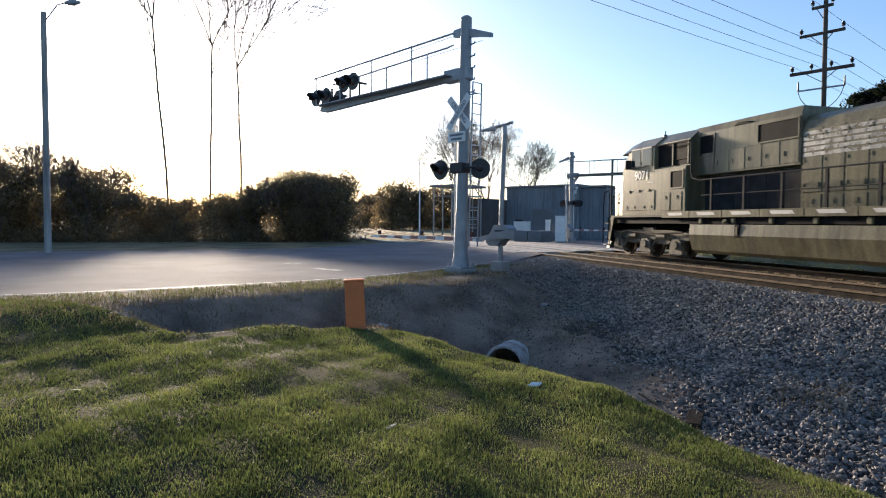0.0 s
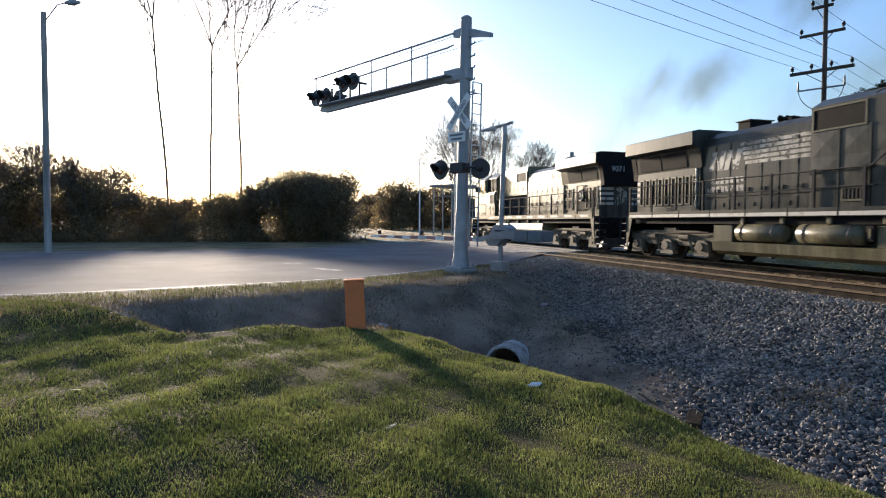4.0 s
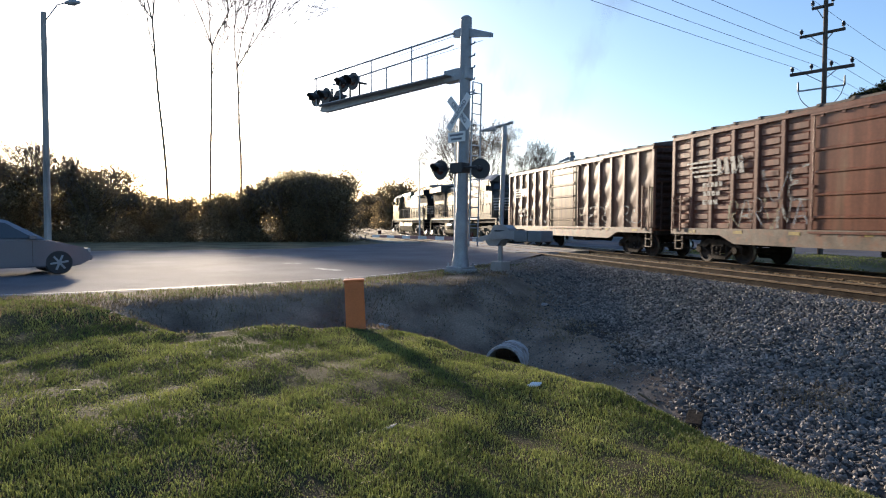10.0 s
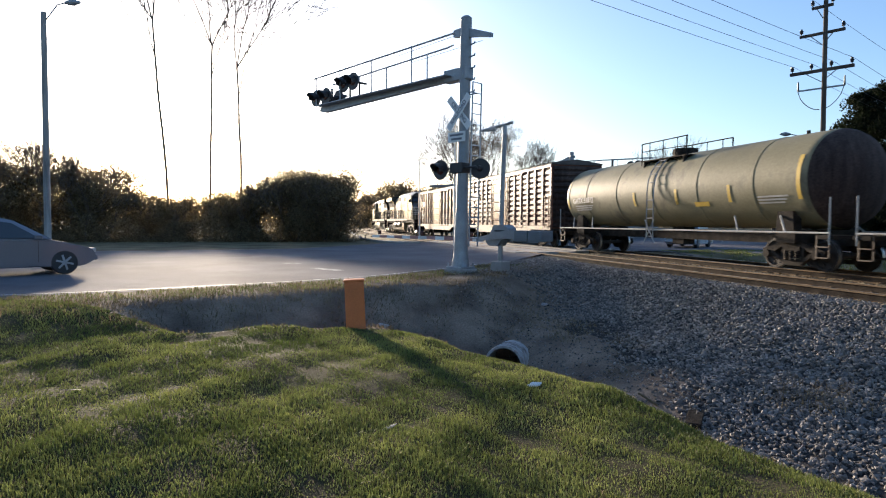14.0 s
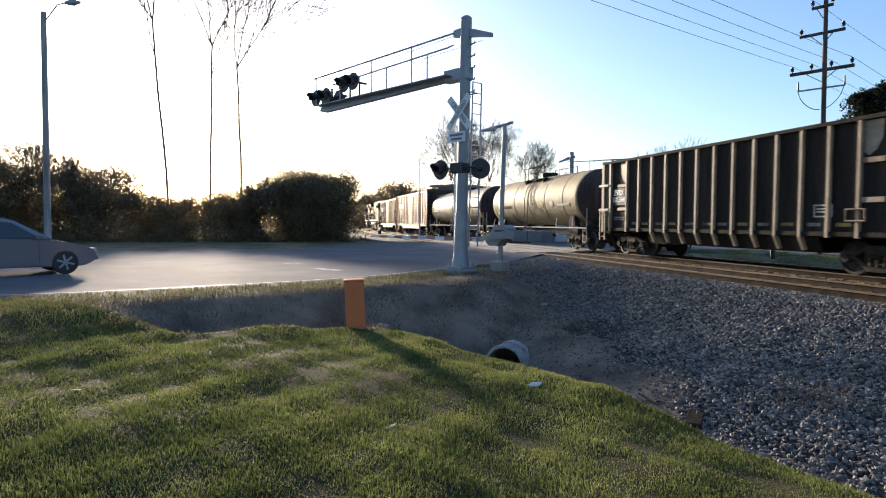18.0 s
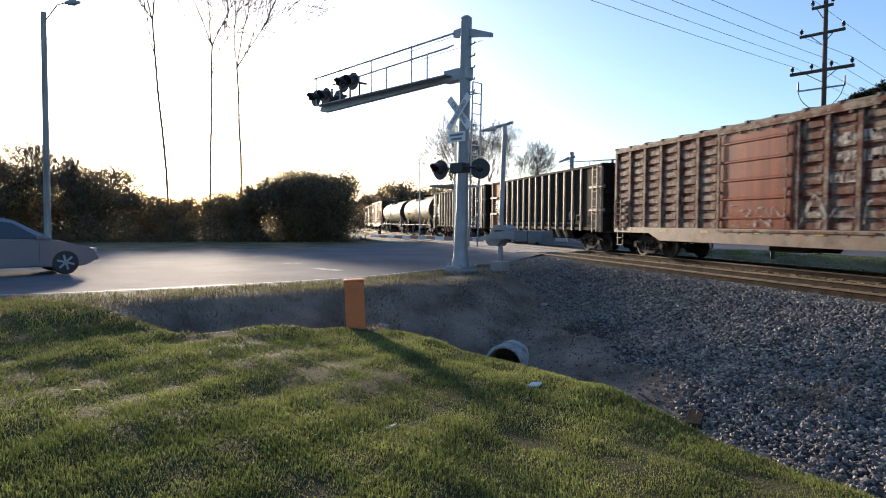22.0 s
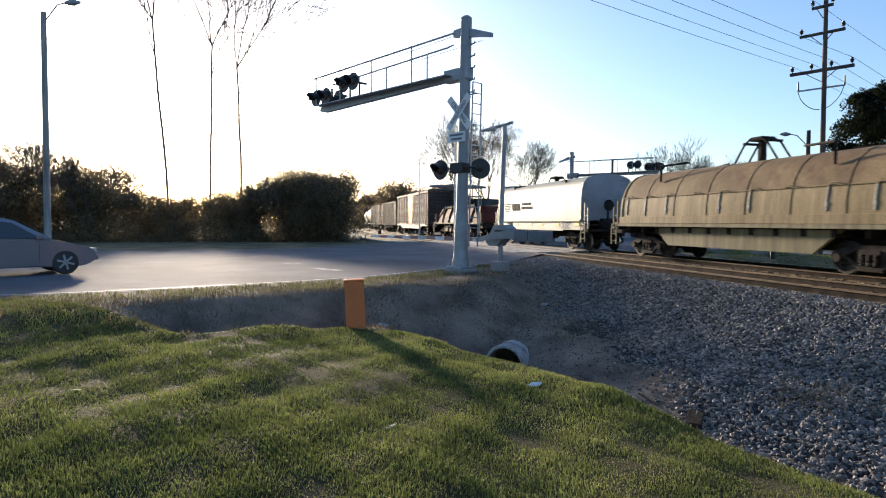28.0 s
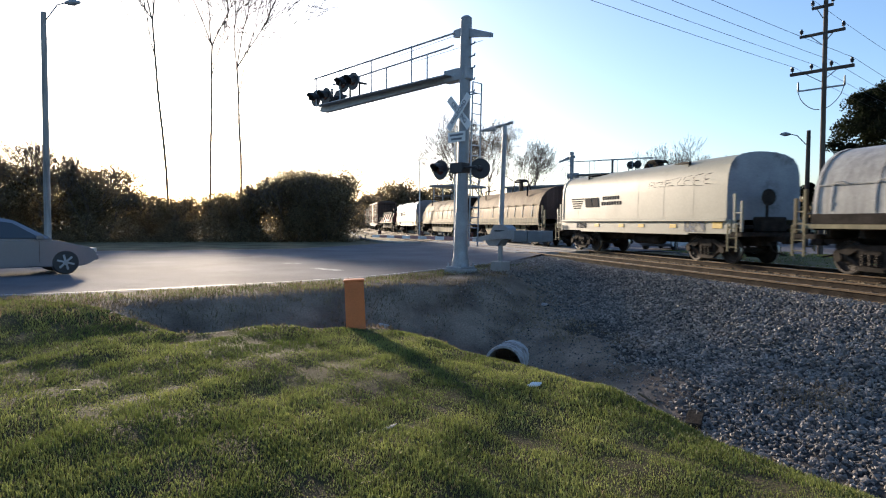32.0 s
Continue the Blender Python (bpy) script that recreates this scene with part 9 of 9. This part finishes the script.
def leafy(seed, h, rad, n_leaf, size, mat, name, label, m, group="", low=0.15, lumps=26, tight=False):
    """Trunk, limbs and a crown of many small leaves gathered in uneven clumps."""
    rng = random.Random(seed)
    root = thing(name, label, "tree" if h > 6 else "shrub", group, m)
    out = []
    for i in range(4):
        a = 2 * math.pi * (i + rng.random()) / 4
        grow(rng, Vector((0.1 * math.cos(a), 0.1 * math.sin(a), -0.1)), Vector((math.cos(a) * 0.45, math.sin(a) * 0.45, 1)).normalized(), h * (0.26 if tight else 0.42), 0.03 * h ** 0.7, 3, out, 0.5, 0.2)
    o = new("trunk", tube_mesh("trunk", [s[:4] for s in out if s[4] >= 2], M_BARK, 6))
    o.parent = root
    o = new("branch_framework", tube_mesh("branch_framework", [(s[0], s[1], max(s[2], 0.008), max(s[3], 0.006)) for s in out if s[4] < 2], M_BARK, 3))
    o.parent = root
    rg = np.random.default_rng(seed)
    pts = []
    for k in range(lumps):
        a, u = rng.uniform(0, 2 * math.pi), rng.random() ** 0.6
        zc = h * (low + (1 - low) * rng.random() ** 0.8)
        taper = (1 - ((zc / h - 0.45) / 0.75) ** 2) ** 0.5 if abs(zc / h - 0.45) < 0.75 else 0.2
        c = np.array([math.cos(a) * rad * u * taper, math.sin(a) * rad * u * taper, zc * 0.95])
        g = rg.normal(0, 1, (n_leaf // lumps, 3)) * np.array([rad, rad, rad * 0.8]) * rng.uniform(0.14, 0.27)
        if tight:
            # sprays with a firm edge, drawn out to a point
            g = g / np.linalg.norm(g, axis=1)[:, None] * rg.random((len(g), 1)) ** 0.5 * np.array([1.0, 1.0, 0.8]) * rng.uniform(0.35, 0.95) * (rad / 4.6)
            g[:, 2] -= 0.25 * np.hypot(g[:, 0], g[:, 1])
        pts.append(c + g)
    pts = np.concatenate(pts)
    pts = pts[pts[:, 2] > 0.05]
    o = new("crown", leaves_mesh("crown", pts, size, mat, seed))
    o.parent = root
    return root


# shrubs and small trees along the far side of the road
variants = []
HEDGE = [(-26.5, 51.5, 1.47), (-23.5, 49.5, 1.3), (-20.5, 50.8, 1.36), (-17.8, 49.3, 1.18), (-15.2, 50.5, 1.16), (-12.6, 49.0, 0.95), (-10.2, 51.2, 0.84), (-7.8, 49.4, 0.74), (-5.6, 50.6, 0.78), (-3.2, 48.2, 0.86), (-1.0, 49.3, 0.98), (1.0, 46.8, 1.1), (2.3, 48.6, 1.24), (3.35, 46.3, 1.16), (3.7, 50.5, 1.1), (4.1, 56.0, 1.1), (5.2, 64.0, 1.1), (-29.5, 50.0, 1.53), (-33, 52, 1.59), (-8.8, 54.0, 0.72), (-14, 55.0, 1.3), (-3.5, 54.5, 0.8), (1.5, 54.0, 1.05)]
for k, (x, y, s) in enumerate(HEDGE):
    v = k % 4
    m = pose(x, y, hz(x, y) - 0.05, 0, 0, 73 * k)
    if len(variants) <= v:
        variants.append(leafy(40 + v, 4.4, 2.3, 15000, 0.066, M_SCRUB, "roadside_shrub", "brownish-green leafy shrub in the roadside thicket", m, "roadside thicket", 0.02, 60))
        ob = variants[v]
    else:
        ob = copy_thing(variants[v], m)
    ob.scale = (s, s, s)
# undergrowth joins the shrubs at their feet
rg = np.random.default_rng(12)
n = 60000
ux = rg.uniform(-36, 5.0, n)
uy = 47.0 + rg.uniform(-2.2, 6, n) - 0.05 * ux
P = np.stack([ux, uy, height(ux, uy) + rg.uniform(0, 1, n) ** 1.6 * (1.4 + 0.6 * np.sin(ux * 0.9) + 0.4 * np.sin(ux * 2.3))], -1)
tagged(new("undergrowth", leaves_mesh("undergrowth", P, 0.08, M_SCRUB, 5)), "tangled brown undergrowth at the foot of the thicket", "undergrowth", kind="stuff")

# tall bare trees that rise behind the thicket
for k, (x, y, h, f, sp, ln) in enumerate(((-8.9, 54.0, 28.0, 0.65, 0.5, -0.8), (-5.75, 54.0, 27.5, 0.60, 0.45, 0.0), (-3.2, 54.0, 27.0, 0.545, 0.5, 1.0))):
    bare_tree(73 + k, h, 0.105, 5, "bare_tree", "tall slender leafless tree behind the thicket", f, sp, 0, pose(x, y, -0.3), twig=0.027, up=0.12, lean=ln, slender=True)
# twiggy bare shrubs among the thicket
for k, (x, y, h) in enumerate(((0.0, 46.6, 5.0), (-1.6, 47.4, 4.4), (-15.6, 47.0, 6.2), (-18.5, 47.6, 6.6), (-13.2, 47.4, 5.6))):
    bare_tree(101 + k, h, 0.06, 4, "bare_shrub", "leafless twiggy shrub in the roadside thicket", 0.22, 0.5, 1, pose(x, y, hz(x, y)), "roadside thicket", twig=0.010, up=0.2, limb=0.6)
# bare trees beyond the tracks
bare_tree(81, 13.6, 0.26, 5, "bare_tree", "broad leafless tree behind the warehouse", 0.3, 0.5, 0, pose(22.6, 74.0, -0.4), twig=0.008)
bare_tree(82, 13.0, 0.24, 5, "bare_tree", "leafless tree with budding twigs behind the warehouse", 0.3, 0.5, 2, pose(26.5, 76.0, -0.4), twig=0.008)
bare_tree(83, 12.0, 0.22, 5, "bare_tree", "leafless tree beside the warehouse", 0.3, 0.45, 0, pose(31.5, 74.0, -0.4), twig=0.008)
bare_tree(84, 8.3, 0.16, 5, "bare_tree", "leafless tree behind the far lot", 0.3, 0.42, 0, pose(38.4, 52.0, -0.4), twig=0.006)
bare_tree(85, 7.4, 0.14, 4, "bare_tree", "small leafless tree behind the far lot", 0.3, 0.42, 0, pose(46.0, 52.0, -0.4), twig=0.006)
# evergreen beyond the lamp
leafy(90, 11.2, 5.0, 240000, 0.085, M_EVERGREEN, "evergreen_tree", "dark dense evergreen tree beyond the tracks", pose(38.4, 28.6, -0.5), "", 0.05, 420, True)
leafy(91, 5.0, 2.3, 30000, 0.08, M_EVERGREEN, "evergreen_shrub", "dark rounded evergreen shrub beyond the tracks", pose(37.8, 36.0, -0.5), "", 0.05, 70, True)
# wooded skyline at the end of the line
for k, (x, y, s) in enumerate(((24, 132, 1.0), (27.5, 138, 1.1), (31, 136, 0.95), (35.5, 142, 1.0), (21.5, 150, 0.9), (40, 140, 1.0))):
    m = pose(x, y, -0.5, 0, 0, 60 * k)
    if k == 0:
        far_tree = leafy(95, 10.0, 4.0, 7000, 0.24, M_SCRUB, "far_tree", "hazy round-topped tree at the end of the line", m, "far trees", 0.05, 40)
        ob = far_tree
    else:
        ob = copy_thing(far_tree, m)
    ob.scale = (s, s, s)
# far wood round the horizon
n = 30000
az = rg.uniform(-math.pi, math.pi, n)
rr = rg.uniform(230, 330, n)
P = np.stack([rr * np.sin(az), rr * np.cos(az), rg.uniform(0, 1, n) ** 0.8 * (9 + 2.5 * np.sin(az * 17) + 1.5 * np.sin(az * 41))], -1)
tagged(new("far_wood", leaves_mesh("far_wood", P, 1.6, M_SCRUB, 6)), "distant brown-green woodland round the place", "woodland", kind="stuff")


# ---- exhaust that the engines leave hanging ----
def smoke_material(name, soot_color, half_y, half_z):
    m = bpy.data.materials.new(name)
    m.use_nodes = True
    nt = m.node_tree
    nt.nodes.remove(nt.nodes["Principled BSDF"])
    film = nt.nodes.new("ShaderNodeBsdfTransparent")
    soot = nt.nodes.new("ShaderNodeMix")
    soot.data_type = "RGBA"
    soot.inputs["A"].default_value, soot.inputs["B"].default_value = (1, 1, 1, 1), soot_color
    nt.links.new(soot.outputs["Result"], film.inputs["Color"])
    nt.links.new(film.outputs[0], nt.nodes["Material Output"].inputs["Surface"])
    # thickest in the middle of a puff, thinning to nothing at its rim
    co = nt.nodes.new("ShaderNodeTexCoord")
    flat = nt.nodes.new("ShaderNodeVectorMath")
    flat.operation = "MULTIPLY"
    flat.inputs[1].default_value = (0.0, 1 / half_y, 1 / half_z)
    curl = nt.nodes.new("ShaderNodeTexNoise")
    curl.inputs["Scale"].default_value, curl.inputs["Detail"].default_value = 1.1, 4
    nt.links.new(co.outputs["Object"], curl.inputs["Vector"])
    size = nt.nodes.new("ShaderNodeVectorMath")
    size.operation = "LENGTH"
    ragged = nt.nodes.new("ShaderNodeMath")
    ragged.operation = "MULTIPLY_ADD"
    ragged.inputs[1].default_value = 0.7
    fall = nt.nodes.new("ShaderNodeMapRange")
    fall.interpolation_type = "SMOOTHSTEP"
    fall.inputs["From Min"].default_value, fall.inputs["From Max"].default_value = 0.3, 1.28
    fall.inputs["To Min"].default_value, fall.inputs["To Max"].default_value = 1.0, 0.0
    nt.links.new(co.outputs["Object"], flat.inputs[0])
    nt.links.new(flat.outputs["Vector"], size.inputs[0])
    nt.links.new(curl.outputs["Fac"], ragged.inputs[0])
    nt.links.new(size.outputs["Value"], ragged.inputs[2])
    nt.links.new(ragged.outputs["Value"], fall.inputs["Value"])
    nt.links.new(fall.outputs["Result"], soot.inputs["Factor"])
    return m


M_SMOKE = smoke_material("thick_exhaust", (0.74, 0.695, 0.62, 1), 2.0, 1.15)
M_HAZE = smoke_material("thin_exhaust", (0.88, 0.85, 0.79, 1), 3.4, 1.7)


def puff_mesh(seed, half_y, half_z, mat):
    """One thin cupped drift of smoke, drawn out along the line."""
    rg = np.random.default_rng(seed)
    ph = rg.uniform(0, 6)
    co, fc = [], []
    n, k = 13, 7
    for i in range(n):
        for j in range(k):
            y, z = half_y * (2 * i / (n - 1) - 1), half_z * (2 * j / (k - 1) - 1)
            co.append((0.10 * math.sin(1.1 * y + ph) + 0.05 * math.sin(2.0 * z + ph), y, z))
    for i in range(n - 1):
        for j in range(k - 1):
            a = i * k + j
            fc.append((a, a + k, a + k + 1, a + 1))
    me = bpy.data.meshes.new("exhaust_puff")
    me.from_pydata(co, [], fc)
    me.polygons.foreach_set("use_smooth", [True] * len(me.polygons))
    me.materials.append(mat)
    return me


PUFFS = [puff_mesh(s, 2.0, 1.15, M_SMOKE) for s in range(1, 7)] + [puff_mesh(s, 3.4, 1.7, M_HAZE) for s in range(7, 13)]
EXHAUST = []        # (puff, engine's place in CARS, stack along the engine, time it leaves, wide or not, its own drift)
rng = random.Random(19)
for engine, stack, first, last, step, haze in ((0, -4.05, -2.5, 2.5, 0.24, 0), (0, -4.05, 2.6, 6.5, 0.26, 6), (1, 4.05, 0.4, 7.0, 0.30, 6)):
    t = first
    k = 0
    while t < last:
        ob = new("exhaust_puff", PUFFS[k % 6 + haze])
        tagged(ob, "thin dark puff of diesel exhaust drifting up", "exhaust smoke", kind="stuff")
        EXHAUST.append((ob, engine, stack, t, haze / 6, (rng.uniform(-0.3, 0.3), rng.uniform(-0.35, 0.5), rng.uniform(0.8, 2.1))))
        t += step * (1 + 0.3 * math.sin(2.1 * k))
        k += 1


# ---- what moves ----
def motions():
    times = [0.5 * i for i in range(65)]
    for car, back in CARS:
        rows = []
        for t in times:
            x, y, a = on_track(run(t) - back)
            rows.append((t, pose(x, y, 0, 0, 0, -a)))
        walk(car, rows)
    # wheels turn while their car passes the viewer
    for w, k, r, yw in WHEELSETS:
        back = CARS[k][1]
        rows, base, q = [], None, abs(r)
        for i in range(0, 961, 2):
            t = i / 30
            s = run(t) - back
            if not rows and s > -14:
                base = s
                if i:
                    rows.append((0.0, pose(0, yw, q)))
            if base is not None and s < 75:
                rows.append((t, pose(0, yw, q, -math.degrees((s - base) / r), 0, 0)))
        if rows and rows[-1][0] < 32:
            rows.append((32.0, rows[-1][1]))
        if len(rows) > 2:
            walk(w, rows)
    # exhaust rides in the hood until it leaves the stack, then rises and drifts
    for ob, k, stack, t0, wide, (dx, dy, dz) in EXHAUST:
        rows = []
        for t in [0.25 * i for i in range(57)] + [20.0, 32.0]:
            x, y, a = on_track(run(min(t, t0)) - CARS[k][1])
            d = max(0.0, t - t0)
            rows.append((t, pose(x + dx * d, y + stack + dy * d, 3.45 - 0.55 * wide + (1.2 + 0.4 * wide) * min(1.0, d * 4) + dz * d + 2.6 * max(0.0, d - 3.5))))
        walk(ob, rows)
    # two cars come up to the crossing from either side and stop
    near = [(0.0, 16.0), (2.0, 9.5), (4.0, 5.2), (5.5, 2.95), (6.5, 2.08), (7.0, 1.76), (7.5, 1.45), (8.0, 1.13), (8.5, 0.84), (9.0, 0.59), (9.5, 0.36), (10.0, 0.15), (10.5, 0.04), (11.0, 0.03), (20.0, 0.0), (32.0, 0.0)]
    far = [(0.0, 30.0), (8.0, 21.0), (10.0, 16.0), (12.0, 10.5), (13.2, 6.6), (14.0, 4.4), (14.5, 3.0), (15.5, 0.9), (16.5, 0.0), (32.0, 0.0)]
    for car, wheels, ways, stop, way, z0 in ((waiting_car, MOVING_WHEELS, near, CAR_STOP, CAR_DIR, -0.11), (far_car, FAR_WHEELS, far, FAR_STOP, FAR_DIR, -0.12)):
        cx, cy = math.cos(radians(way)), math.sin(radians(way))
        for w in wheels:
            x, z = w.matrix_basis.translation.x, 0.33
            rows = []
            for i in range(0, 170):
                t = 0.1 * i
                d = float(np.interp(t, [p[0] for p in ways], [p[1] for p in ways]))
                rows.append((t, pose(x, 0, z, 0, math.degrees((ways[0][1] - d) / 0.33), 0)))
            walk(w, rows + [(32.0, rows[-1][1])])
        walk(car, [(t, pose(stop[0] - cx * d, stop[1] - cy * d, max(z0, hz(stop[0] - cx * d, stop[1] - cy * d)) if car is far_car else z0, 0, 0, way)) for t, d in ways])


motions()
